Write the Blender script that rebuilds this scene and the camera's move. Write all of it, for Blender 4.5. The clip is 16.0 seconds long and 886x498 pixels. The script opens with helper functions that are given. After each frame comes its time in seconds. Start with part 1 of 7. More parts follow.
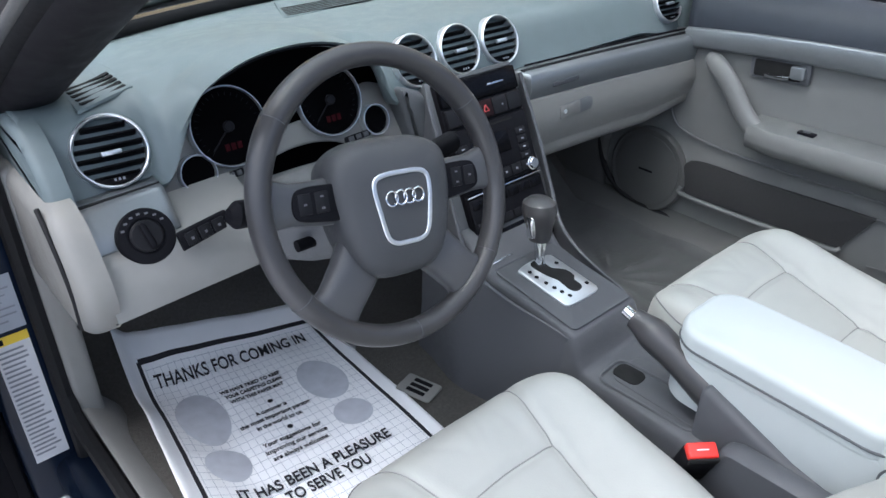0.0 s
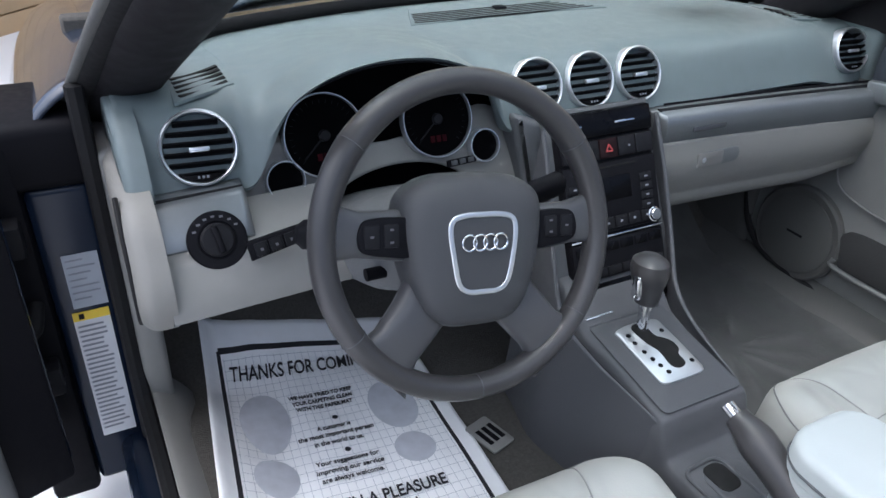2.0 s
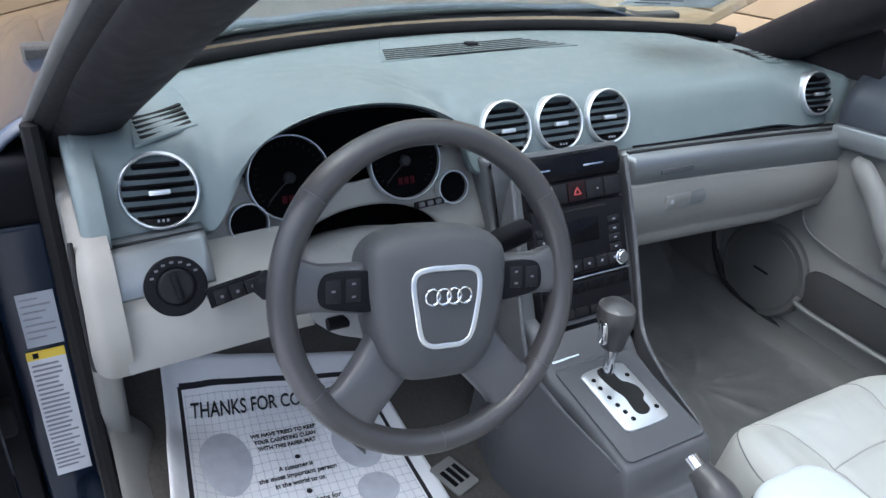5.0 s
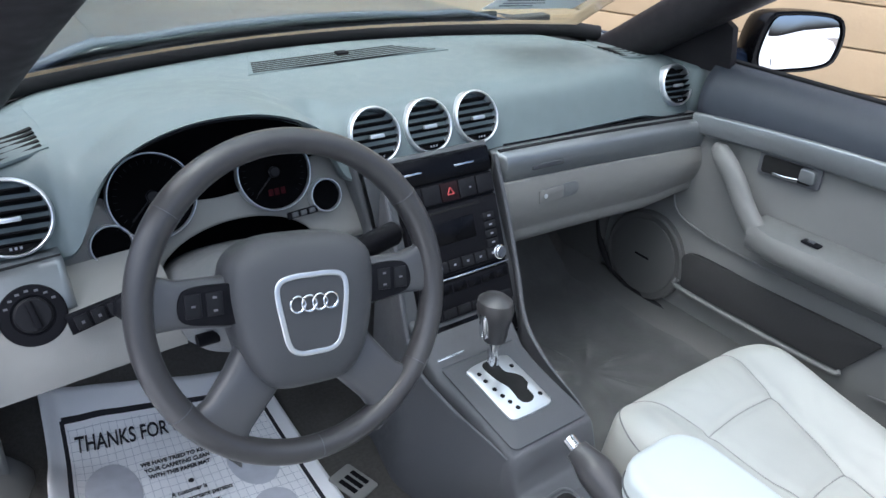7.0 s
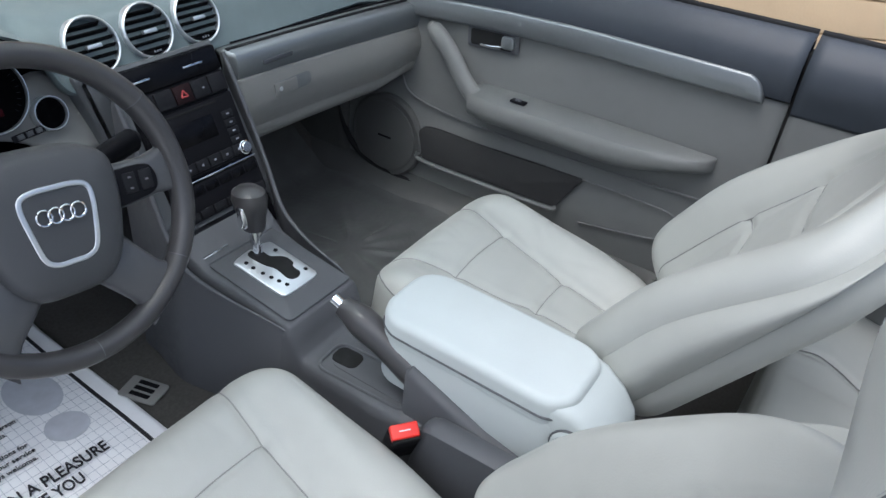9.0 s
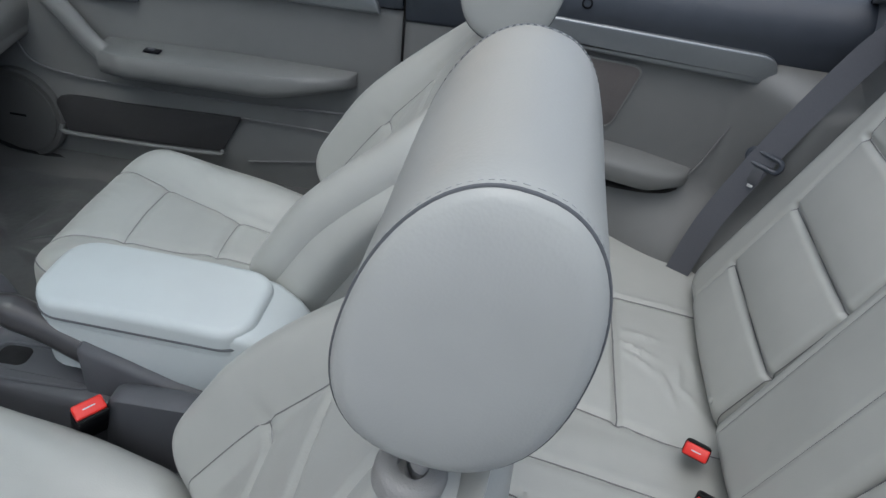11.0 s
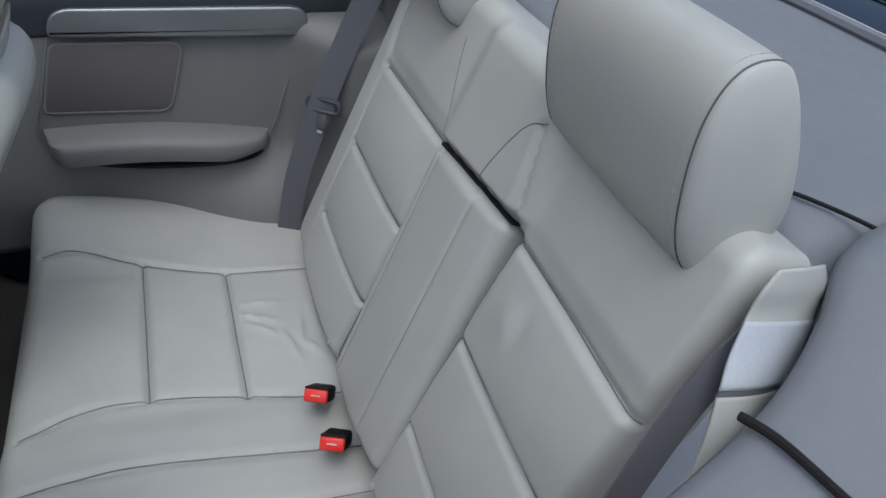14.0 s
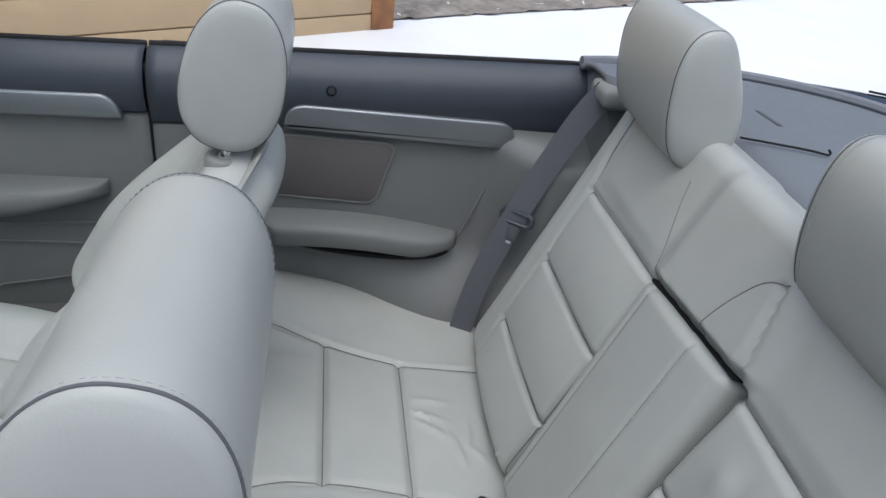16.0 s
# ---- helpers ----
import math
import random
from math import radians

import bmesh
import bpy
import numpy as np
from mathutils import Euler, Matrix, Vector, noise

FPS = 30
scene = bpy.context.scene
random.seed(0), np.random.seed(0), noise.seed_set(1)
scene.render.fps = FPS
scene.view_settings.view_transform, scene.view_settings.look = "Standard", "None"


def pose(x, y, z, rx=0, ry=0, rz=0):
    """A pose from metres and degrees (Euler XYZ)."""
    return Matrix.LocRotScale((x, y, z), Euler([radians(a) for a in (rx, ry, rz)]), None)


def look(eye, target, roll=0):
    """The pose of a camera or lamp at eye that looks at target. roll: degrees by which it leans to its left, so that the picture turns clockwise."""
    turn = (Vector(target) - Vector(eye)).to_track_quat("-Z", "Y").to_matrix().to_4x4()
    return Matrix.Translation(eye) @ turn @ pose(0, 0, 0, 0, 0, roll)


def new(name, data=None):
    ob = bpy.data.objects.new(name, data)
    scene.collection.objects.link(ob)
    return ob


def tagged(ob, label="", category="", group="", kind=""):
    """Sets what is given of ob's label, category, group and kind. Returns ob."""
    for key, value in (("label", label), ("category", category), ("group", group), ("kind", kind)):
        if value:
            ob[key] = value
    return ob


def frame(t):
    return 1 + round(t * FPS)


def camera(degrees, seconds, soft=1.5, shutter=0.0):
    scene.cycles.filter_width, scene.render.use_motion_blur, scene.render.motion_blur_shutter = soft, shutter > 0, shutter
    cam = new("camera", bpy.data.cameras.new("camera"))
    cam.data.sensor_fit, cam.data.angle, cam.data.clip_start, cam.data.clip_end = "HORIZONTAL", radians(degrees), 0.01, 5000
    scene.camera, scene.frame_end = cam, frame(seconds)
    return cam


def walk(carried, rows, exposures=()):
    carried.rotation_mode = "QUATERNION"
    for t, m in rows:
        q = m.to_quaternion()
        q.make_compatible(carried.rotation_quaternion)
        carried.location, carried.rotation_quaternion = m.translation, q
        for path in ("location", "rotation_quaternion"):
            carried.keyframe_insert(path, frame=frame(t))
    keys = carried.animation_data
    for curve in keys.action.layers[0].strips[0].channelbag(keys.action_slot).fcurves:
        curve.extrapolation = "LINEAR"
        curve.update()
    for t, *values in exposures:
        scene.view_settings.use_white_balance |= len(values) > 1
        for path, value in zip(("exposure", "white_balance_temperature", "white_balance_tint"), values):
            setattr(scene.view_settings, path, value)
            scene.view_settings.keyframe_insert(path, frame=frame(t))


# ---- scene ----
cam = camera(62.3, 16.0)
PATH = [
    (0, (-0.958, -0.738, 1.251), (0.185, 0.54, 0.221), 0.4),
    (0.5, (-0.903, -0.739, 1.229), (0.018, 0.668, 0.146), -0.3),
    (1, (-0.845, -0.728, 1.229), (0.009, 0.723, 0.15), -0.1),
    (1.5, (-0.82, -0.713, 1.235), (0.016, 0.751, 0.159), 1.1),
    (2, (-0.822, -0.688, 1.255), (0.011, 0.805, 0.216), 3.1),
    (2.5, (-0.826, -0.656, 1.284), (0.036, 0.854, 0.296), 5.6),
    (3, (-0.834, -0.641, 1.299), (-0.006, 0.886, 0.307), 5.5),
    (3.2, (-0.835, -0.636, 1.3), (0.01, 0.883, 0.309), 6.7),
    (5.3, (-0.782, -0.669, 1.296), (0.131, 0.795, 0.284), 4.6),
    (5.5, (-0.774, -0.675, 1.301), (0.166, 0.79, 0.316), 4.4),
    (6, (-0.76, -0.691, 1.287), (0.213, 0.735, 0.277), 4.1),
    (6.5, (-0.753, -0.698, 1.296), (0.258, 0.711, 0.3), 4.3),
    (7, (-0.742, -0.715, 1.301), (0.341, 0.655, 0.326), 4.3),
    (7.5, (-0.743, -0.74, 1.316), (0.471, 0.51, 0.334), 5.2),
    (8, (-0.771, -0.773, 1.325), (0.538, 0.343, 0.305), 6.0),
    (8.2, (-0.784, -0.787, 1.327), (0.539, 0.273, 0.266), 5.9),
    (10.3, (-0.809, -0.904, 1.326), (0.764, -0.522, 0.152), 5.9),
    (10.5, (-0.809, -0.923, 1.328), (0.77, -0.617, 0.14), 6.0),
    (11, (-0.803, -0.976, 1.331), (0.787, -0.823, 0.127), 6.2),
    (11.5, (-0.813, -1.015, 1.335), (0.767, -0.984, 0.108), 6.1),
    (12, (-0.821, -1.046, 1.329), (0.746, -1.133, 0.089), 6.4),
    (12.5, (-0.828, -1.086, 1.319), (0.693, -1.311, 0.039), 6.3),
    (13, (-0.827, -1.132, 1.323), (0.648, -1.482, 0.018), 6.2),
    (13.5, (-0.828, -1.182, 1.338), (0.621, -1.669, 0.049), 5.7),
    (14, (-0.826, -1.221, 1.362), (0.649, -1.797, 0.14), 4.4),
    (14.5, (-0.817, -1.221, 1.39), (0.716, -1.821, 0.254), 4.2),
    (15, (-0.81, -1.195, 1.411), (0.773, -1.764, 0.33), 5.0),
    (15.5, (-0.787, -1.149, 1.412), (0.844, -1.593, 0.343), 5.6),
    (16, (-0.785, -1.083, 1.399), (0.898, -1.373, 0.359), 6.3),
]
EXPOSURE = [(0, 0.34, 5620, 7), (1.2, 0.06, 5650, 8), (2.0, 0.14, 5650, 8), (3.0, 0.38, 5620, 8), (5.5, 0.52, 5580, 7), (8.2, 0.24, 5620, 6), (10.3, -0.45, 5720, 5), (11.5, -0.60, 5680, 5), (13.0, -0.64, 5650, 5), (14.0, -0.54, 5650, 5), (16, -0.42, 5700, 5)]
walk(cam, [(t, look(eye, target, roll)) for t, eye, target, roll in PATH], EXPOSURE)

# ---- light and exposure ----
world = bpy.data.worlds.new("sky")
scene.world = world
world.use_nodes = True
wn = world.node_tree.nodes
wl = world.node_tree.links
sky = wn.new("ShaderNodeTexSky")
sky.sky_type = "NISHITA"
sky.sun_disc = False
sky.sun_elevation = radians(70)
sky.sun_rotation = radians(-74)
sky.air_density = 0.6
sky.dust_density = 6.0
wl.new(sky.outputs[0], wn["Background"].inputs[0])
wn["Background"].inputs[1].default_value = 0.20
sun = new("sun", bpy.data.lights.new("sun", "SUN"))
sun.data.energy = 2.0
sun.data.angle = radians(120)
sun.data.color = (1.0, 0.97, 0.93)
sun.matrix_world = look((-0.35, -0.05, 2.0), (0, 0, 0))


# ---- mesh helpers ----
def part(name, bm, material, parent=None, label="", sharp=38, kind=""):
    """Links a bmesh as one mesh object, under a thing or a part if given."""
    bmesh.ops.recalc_face_normals(bm, faces=bm.faces)
    for f in bm.faces:
        f.smooth = True
    limit = radians(sharp)
    for e in bm.edges:
        if len(e.link_faces) == 2 and e.calc_face_angle(0) > limit:
            e.smooth = False
    me = bpy.data.meshes.new(name)
    bm.to_mesh(me)
    bm.free()
    me.materials.append(material)
    ob = new(name, me)
    if parent is not None:
        ob.parent = parent
    return tagged(ob, label=label, kind=kind)


def thing(name, label, category, group="", kind="", at=(0, 0, 0)):
    ob = new(name)
    ob.empty_display_size = 0.05
    ob.location = at
    return tagged(ob, label, category, group, kind)


def frame_at(origin, x_axis, y_axis):
    """A matrix with its z axis along x cross y."""
    x = Vector(x_axis).normalized()
    z = x.cross(Vector(y_axis)).normalized()
    y = z.cross(x)
    m = Matrix((x, y, z)).transposed().to_4x4()
    m.translation = Vector(origin)
    return m


def box(bm, lo, hi, bevel=0.004, seg=3, m=None):
    c = [(a + b) / 2 for a, b in zip(lo, hi)]
    s = [abs(b - a) for a, b in zip(lo, hi)]
    mat = Matrix.Translation(c) @ Matrix.Diagonal((*s, 1))
    got = bmesh.ops.create_cube(bm, size=1, matrix=mat)
    vs = got["verts"]
    if bevel > 0:
        es = list({e for v in vs for e in v.link_edges})
        out = bmesh.ops.bevel(bm, geom=es, offset=min(bevel, min(s) * 0.48), segments=seg, affect="EDGES", profile=0.5)
        vs = list({v for f in out["faces"] for v in f.verts} | {v for v in vs if v.is_valid})
    if m is not None:
        bmesh.ops.transform(bm, matrix=m, verts=vs)
    return bm


def loft(bm, rings, cap=True, closed=True):
    rows = [[bm.verts.new(p) for p in ring] for ring in rings]
    n = len(rows[0])
    for a, b in zip(rows, rows[1:]):
        for i in range(n if closed else n - 1):
            j = (i + 1) % n
            bm.faces.new((a[i], a[j], b[j], b[i]))
    if cap and closed:
        bm.faces.new(rows[0][::-1])
        bm.faces.new(rows[-1])
    return bm


def spline(pts, n, closed=False):
    """n points of a Catmull-Rom curve through pts, evenly by length."""
    P = [Vector(p) for p in pts]
    if closed:
        P = [P[-1]] + P + [P[0], P[1]]
    else:
        P = [P[0] * 2 - P[1]] + P + [P[-1] * 2 - P[-2]]
    fine = []
    for a, b, c, d in zip(P, P[1:], P[2:], P[3:]):
        for k in range(16):
            t = k / 16
            fine.append(0.5 * (2 * b + (c - a) * t + (2 * a - 5 * b + 4 * c - d) * t * t + (3 * b - a - 3 * c + d) * t**3))
    fine.append(P[-2].copy())
    acc = [0.0]
    for a, b in zip(fine, fine[1:]):
        acc.append(acc[-1] + (b - a).length)
    out, k = [], 0
    total = n if closed else n - 1
    for i in range(n):
        s = acc[-1] * i / total
        while k < len(acc) - 2 and acc[k + 1] < s:
            k += 1
        w = (s - acc[k]) / max(acc[k + 1] - acc[k], 1e-9)
        out.append(fine[k].lerp(fine[k + 1], min(max(w, 0), 1)))
    return out


def tube(bm, pts, r, n=8, closed=False, flat=1.0, up=None):
    """A round or flattened bar along pts."""
    P = [Vector(p) for p in pts]
    rings = []
    prev = Vector(up) if up else None
    for i, p in enumerate(P):
        a = P[i - 1] if (i > 0 or closed) else p
        b = P[(i + 1) % len(P)] if (i < len(P) - 1 or closed) else p
        d = (b - a).normalized()
        if prev is None:
            prev = d.orthogonal()
        u = (prev - d * prev.dot(d)).normalized()
        if not up:
            prev = u
        v = d.cross(u)
        rr = r(i / max(len(P) - 1, 1)) if callable(r) else r
        rings.append([p + u * (rr * flat * math.cos(k * math.tau / n)) + v * (rr * math.sin(k * math.tau / n)) for k in range(n)])
    if closed:
        rings.append(rings[0])
        loft(bm, rings, cap=False)
        bmesh.ops.remove_doubles(bm, verts=bm.verts, dist=1e-6)
    else:
        loft(bm, rings)
    return bm


def lathe(bm, profile, m, n=40, cap=True):
    """Turns (radius, height) pairs about the z axis of m."""
    rings = []
    for r, h in profile:
        r = max(r, 1e-4)
        rings.append([m @ Vector((r * math.cos(k * math.tau / n), r * math.sin(k * math.tau / n), h)) for k in range(n)])
    return loft(bm, rings, cap=cap)


def prism(bm, outline, depth, m, bevel=0.003, seg=2):
    """A slab of the flat outline (x, y of m), from z = 0 up to depth, its rim rounded."""
    rings = []
    c = sum((Vector((*p, 0)) for p in outline), Vector()) / len(outline)

    def ring(inset, z):
        out = []
        n = len(outline)
        for i in range(n):
            a, p, b = (Vector(outline[k % n]) for k in (i - 1, i, i + 1))
            t = (b - a).normalized()
            nrm = Vector((t.y, -t.x))
            if nrm.dot(p - c.xy) < 0:
                nrm = -nrm
            q = p - nrm * inset
            out.append(m @ Vector((q.x, q.y, z)))
        return out

    rings.append(ring(0, 0))
    for k in range(seg + 1):
        a = k / seg * math.pi / 2
        rings.append(ring(bevel * (1 - math.cos(a)), depth - bevel + bevel * math.sin(a)))
    return loft(bm, rings)


def rrect(w, h, r, n=6, cx=0.0, cy=0.0):
    """Outline of a rounded rectangle."""
    out = []
    r = min(r, w / 2 - 1e-4, h / 2 - 1e-4)
    for sx, sy, a0 in ((1, -1, -90), (1, 1, 0), (-1, 1, 90), (-1, -1, 180)):
        for k in range(n + 1):
            a = radians(a0 + 90 * k / n)
            out.append((cx + sx * (w / 2 - r) + r * math.cos(a), cy + sy * (h / 2 - r) + r * math.sin(a)))
    return out


def soft_outline(corners, n=7):
    """A flat outline with each corner (x, y, radius) rounded."""
    out = []
    m_ = len(corners)
    for i_ in range(m_):
        p = Vector(corners[i_][:2])
        a = (Vector(corners[i_ - 1][:2]) - p).normalized() * corners[i_][2]
        b_ = (Vector(corners[(i_ + 1) % m_][:2]) - p).normalized() * corners[i_][2]
        for k in range(n + 1):
            t = k / n
            q = p + a * (1 - t) ** 2 + b_ * t * t
            out.append((q.x, q.y))
    return out


def sheet(bm, f, nu, nv):
    """A grid of f(u, v), u and v from 0 to 1."""
    rows = [[bm.verts.new(f(i / nu, j / nv)) for i in range(nu + 1)] for j in range(nv + 1)]
    for a, b in zip(rows, rows[1:]):
        for i in range(nu):
            bm.faces.new((a[i], a[i + 1], b[i + 1], b[i]))
    return bm


def solid(ob, thickness, offset=-1.0):
    md = ob.modifiers.new("thickness", "SOLIDIFY")
    md.thickness, md.offset = thickness, offset
    return ob


def seg_dist(x, y, line):
    best = 9.0
    for (ax, ay), (bx, by) in zip(line, line[1:]):
        dx, dy = bx - ax, by - ay
        t = ((x - ax) * dx + (y - ay) * dy) / max(dx * dx + dy * dy, 1e-12)
        t = 0.0 if t < 0 else 1.0 if t > 1 else t
        d = (x - ax - t * dx) ** 2 + (y - ay - t * dy) ** 2
        if d < best:
            best = d
    return math.sqrt(best)


def smooth(a, b, x):
    t = min(max((x - a) / (b - a), 0.0), 1.0)
    return t * t * (3 - 2 * t)


class Pad:
    """An upholstered pad: half sizes a, b, corner radius, rolled edge, a crown given by top(x, y), and sewn grooves."""

    def __init__(self, a, b, corner, roll, deep, top=None, grooves=(), gw=0.009, gd=0.006, warp=None, n=72):
        self.a, self.b, self.corner, self.roll, self.deep = a, b, corner, roll, deep
        self.top, self.grooves, self.gw, self.gd, self.warp, self.n = top, grooves, gw, gd, warp, n

    def inside(self, x, y):
        qx, qy = abs(x) - self.a + self.corner, abs(y) - self.b + self.corner
        return self.corner - math.hypot(max(qx, 0), max(qy, 0)) - min(max(qx, qy), 0)

    def height(self, x, y):
        z = self.top(x, y) if self.top else 0.0
        d = self.inside(x, y)
        if d < self.roll:
            k = self.roll - max(d, 0)
            z -= self.roll - math.sqrt(max(self.roll**2 - k * k, 0))
        for g in self.grooves:
            d = seg_dist(x, y, g)
            if d < 4 * self.gw:
                z -= self.gd * math.exp(-((d / self.gw) ** 2)) - 0.10 * self.gd * math.exp(-(((d - 2.2 * self.gw) / self.gw) ** 2))
        return z

    def point(self, x, y, lift=0.0):
        p = Vector((x, y, self.height(x, y) + lift))
        return self.warp(p) if self.warp else p

    def rim(self, x, y):
        """Moves a point of the unit square into the rounded outline."""
        m = max(abs(x), abs(y))
        if m < 1e-6:
            return 0.0, 0.0
        ux, uy = x / m * self.a, y / m * self.b
        lo, hi = 0.0, 1.0
        for _ in range(18):
            mid = (lo + hi) / 2
            if self.inside(ux * mid, uy * mid) > 0:
                lo = mid
            else:
                hi = mid
        return ux * m * lo, uy * m * lo

    def build(self, bm, m, skirt=True):
        n = self.n
        s = [math.sin((k / n * 2 - 1) * math.pi / 2 * 0.9) / math.sin(math.pi / 2 * 0.9) for k in range(n + 1)]
        rows = []
        for v in s:
            rows.append([bm.verts.new(m @ self.point(*self.rim(u, v))) for u in s])
        for p, q in zip(rows, rows[1:]):
            for i in range(n):
                bm.faces.new((p[i], p[i + 1], q[i + 1], q[i]))
        if skirt:
            loop = rows[0] + [r[-1] for r in rows[1:]] + rows[-1][-2::-1] + [r[0] for r in rows[-2:0:-1]]
            inv = m.inverted()
            low = []
            for v in loop:
                p = inv @ v.co
                q = Vector((p.x, p.y, p.z - self.deep))
                low.append(bm.verts.new(m @ q))
            k = len(loop)
            for i in range(k):
                j = (i + 1) % k
                bm.faces.new((loop[i], low[i], low[j], loop[j]))
            bm.faces.new(low)
        return bm

    def seam(self, bm, m, line, r=0.0010, n=40, lift=0.0001):
        pts = spline([Vector((*p, 0)) for p in line], n) if len(line) > 2 else [Vector((*line[0], 0)).lerp(Vector((*line[1], 0)), k / (n - 1)) for k in range(n)]
        return tube(bm, [m @ self.point(p.x, p.y, lift) for p in pts], r, 6)


def text_lines(name, words, size, m, material, parent, stretch=1.0, thick=0.0004, align="CENTER", bold=0.0):
    """Lettering as a mesh, lying on the plane of m."""
    cu = bpy.data.curves.new(name, "FONT")
    cu.body, cu.size, cu.align_x, cu.align_y = words, size, align, "CENTER"
    cu.extrude, cu.offset = thick, bold
    ob = bpy.data.objects.new(name, cu)
    scene.collection.objects.link(ob)
    me = bpy.data.meshes.new_from_object(ob.evaluated_get(bpy.context.evaluated_depsgraph_get()))
    bpy.data.objects.remove(ob)
    me.transform(m @ Matrix.Diagonal((stretch, 1, 1, 1)))
    me.materials.clear()
    me.materials.append(material)
    me.name = name
    out = new(name, me)
    out.parent = parent
    return out


# ---- materials ----
def mat(name, color, rough=0.5, metal=0.0, spread=0.08, scale=30.0, grain=0.0, grain_scale=600.0, coat=0.0, spec=0.5, rough_var=0.08, big=3.0):
    """A surface with slow stains, fine mottling and a grain in its relief."""
    m = bpy.data.materials.new(name)
    m.use_nodes = True
    nt, ln = m.node_tree.nodes, m.node_tree.links
    b = nt["Principled BSDF"]
    tc = nt.new("ShaderNodeTexCoord")
    n1 = nt.new("ShaderNodeTexNoise")
    n1.inputs["Scale"].default_value, n1.inputs["Detail"].default_value = scale, 6
    n2 = nt.new("ShaderNodeTexNoise")
    n2.inputs["Scale"].default_value, n2.inputs["Detail"].default_value = big, 3
    ln.new(tc.outputs["Object"], n1.inputs["Vector"])
    ln.new(tc.outputs["Object"], n2.inputs["Vector"])
    mix = nt.new("ShaderNodeMath")
    mix.operation = "ADD"
    ln.new(n1.outputs[0], mix.inputs[0])
    ln.new(n2.outputs[0], mix.inputs[1])
    ramp = nt.new("ShaderNodeMapRange")
    ramp.inputs["From Min"].default_value, ramp.inputs["From Max"].default_value = 0.7, 1.3
    ramp.inputs["To Min"].default_value, ramp.inputs["To Max"].default_value = 1 - spread, 1 + spread
    ln.new(mix.outputs[0], ramp.inputs["Value"])
    hsv = nt.new("ShaderNodeHueSaturation")
    hsv.inputs["Color"].default_value = (*color, 1)
    ln.new(ramp.outputs[0], hsv.inputs["Value"])
    ln.new(hsv.outputs[0], b.inputs["Base Color"])
    rr = nt.new("ShaderNodeMapRange")
    rr.inputs["From Min"].default_value, rr.inputs["From Max"].default_value = 0.3, 0.7
    rr.inputs["To Min"].default_value, rr.inputs["To Max"].default_value = rough - rough_var, rough + rough_var
    ln.new(n1.outputs[0], rr.inputs["Value"])
    ln.new(rr.outputs[0], b.inputs["Roughness"])
    b.inputs["Metallic"].default_value = metal
    b.inputs["Coat Weight"].default_value = coat
    b.inputs["Specular IOR Level"].default_value = spec
    if grain > 0:
        vo = nt.new("ShaderNodeTexVoronoi")
        vo.inputs["Scale"].default_value = grain_scale
        ln.new(tc.outputs["Object"], vo.inputs["Vector"])
        n3 = nt.new("ShaderNodeTexNoise")
        n3.inputs["Scale"].default_value, n3.inputs["Detail"].default_value = grain_scale * 0.12, 4
        ln.new(tc.outputs["Object"], n3.inputs["Vector"])
        ad = nt.new("ShaderNodeMath")
        ad.operation = "ADD"
        ln.new(vo.outputs["Distance"], ad.inputs[0])
        ln.new(n3.outputs[0], ad.inputs[1])
        bu = nt.new("ShaderNodeBump")
        bu.inputs["Strength"].default_value, bu.inputs["Distance"].default_value = grain, 0.002
        ln.new(ad.outputs[0], bu.inputs["Height"])
        ln.new(bu.outputs[0], b.inputs["Normal"])
    return m


LEATHER = mat("light_grey_leather", (0.388, 0.396, 0.368), 0.36, spread=0.05, scale=14, grain=0.06, grain_scale=420, spec=0.45)
LEATHER_PALE = mat("pale_leather", (0.48, 0.52, 0.515), 0.40, spread=0.04, scale=14, grain=0.06, grain_scale=420, spec=0.45)
SEAM_SOFT = mat("pale_seam_thread", (0.25, 0.25, 0.24), 0.8, spread=0.12, scale=300)
SEAM = mat("seam_thread", (0.17, 0.17, 0.17), 0.8, spread=0.15, scale=300)
PIPING = mat("dark_piping", (0.09, 0.095, 0.10), 0.6, spread=0.1, scale=200)
STITCH = mat("pale_stitching", (0.42, 0.43, 0.42), 0.8, spread=0.1, scale=300)
DASH = mat("soft_grey_dash", (0.158, 0.194, 0.198), 0.45, spread=0.07, scale=40, grain=0.25, grain_scale=900, spec=0.5)
DASH_LIGHT = mat("light_grey_plastic", (0.236, 0.234, 0.222), 0.5, spread=0.05, scale=40, grain=0.2, grain_scale=900)
DARK_GREY = mat("dark_grey_plastic", (0.080, 0.083, 0.090), 0.5, spread=0.08, scale=60, grain=0.2, grain_scale=900)
WHEEL_SKIN = mat("dark_grey_wheel_leather", (0.046, 0.045, 0.046), 0.29, spread=0.03, scale=50, grain=0.03, grain_scale=1400, rough_var=0.012)
HUB_SKIN = mat("dark_grey_hub_plastic", (0.055, 0.057, 0.061), 0.5, spread=0.05, scale=60, grain=0.22, grain_scale=1100)
SPOKE = mat("satin_grey_spoke", (0.068, 0.069, 0.073), 0.33, spread=0.02, scale=60, rough_var=0.01)
BLACK = mat("black_plastic", (0.007, 0.007, 0.009), 0.6, spread=0.15, scale=80, spec=0.10)
SLAT = mat("black_slat", (0.005, 0.005, 0.006), 0.55, spread=0.15, scale=80, spec=0.06)
KEY = mat("black_key", (0.012, 0.012, 0.014), 0.5, spread=0.15, scale=80, spec=0.16)
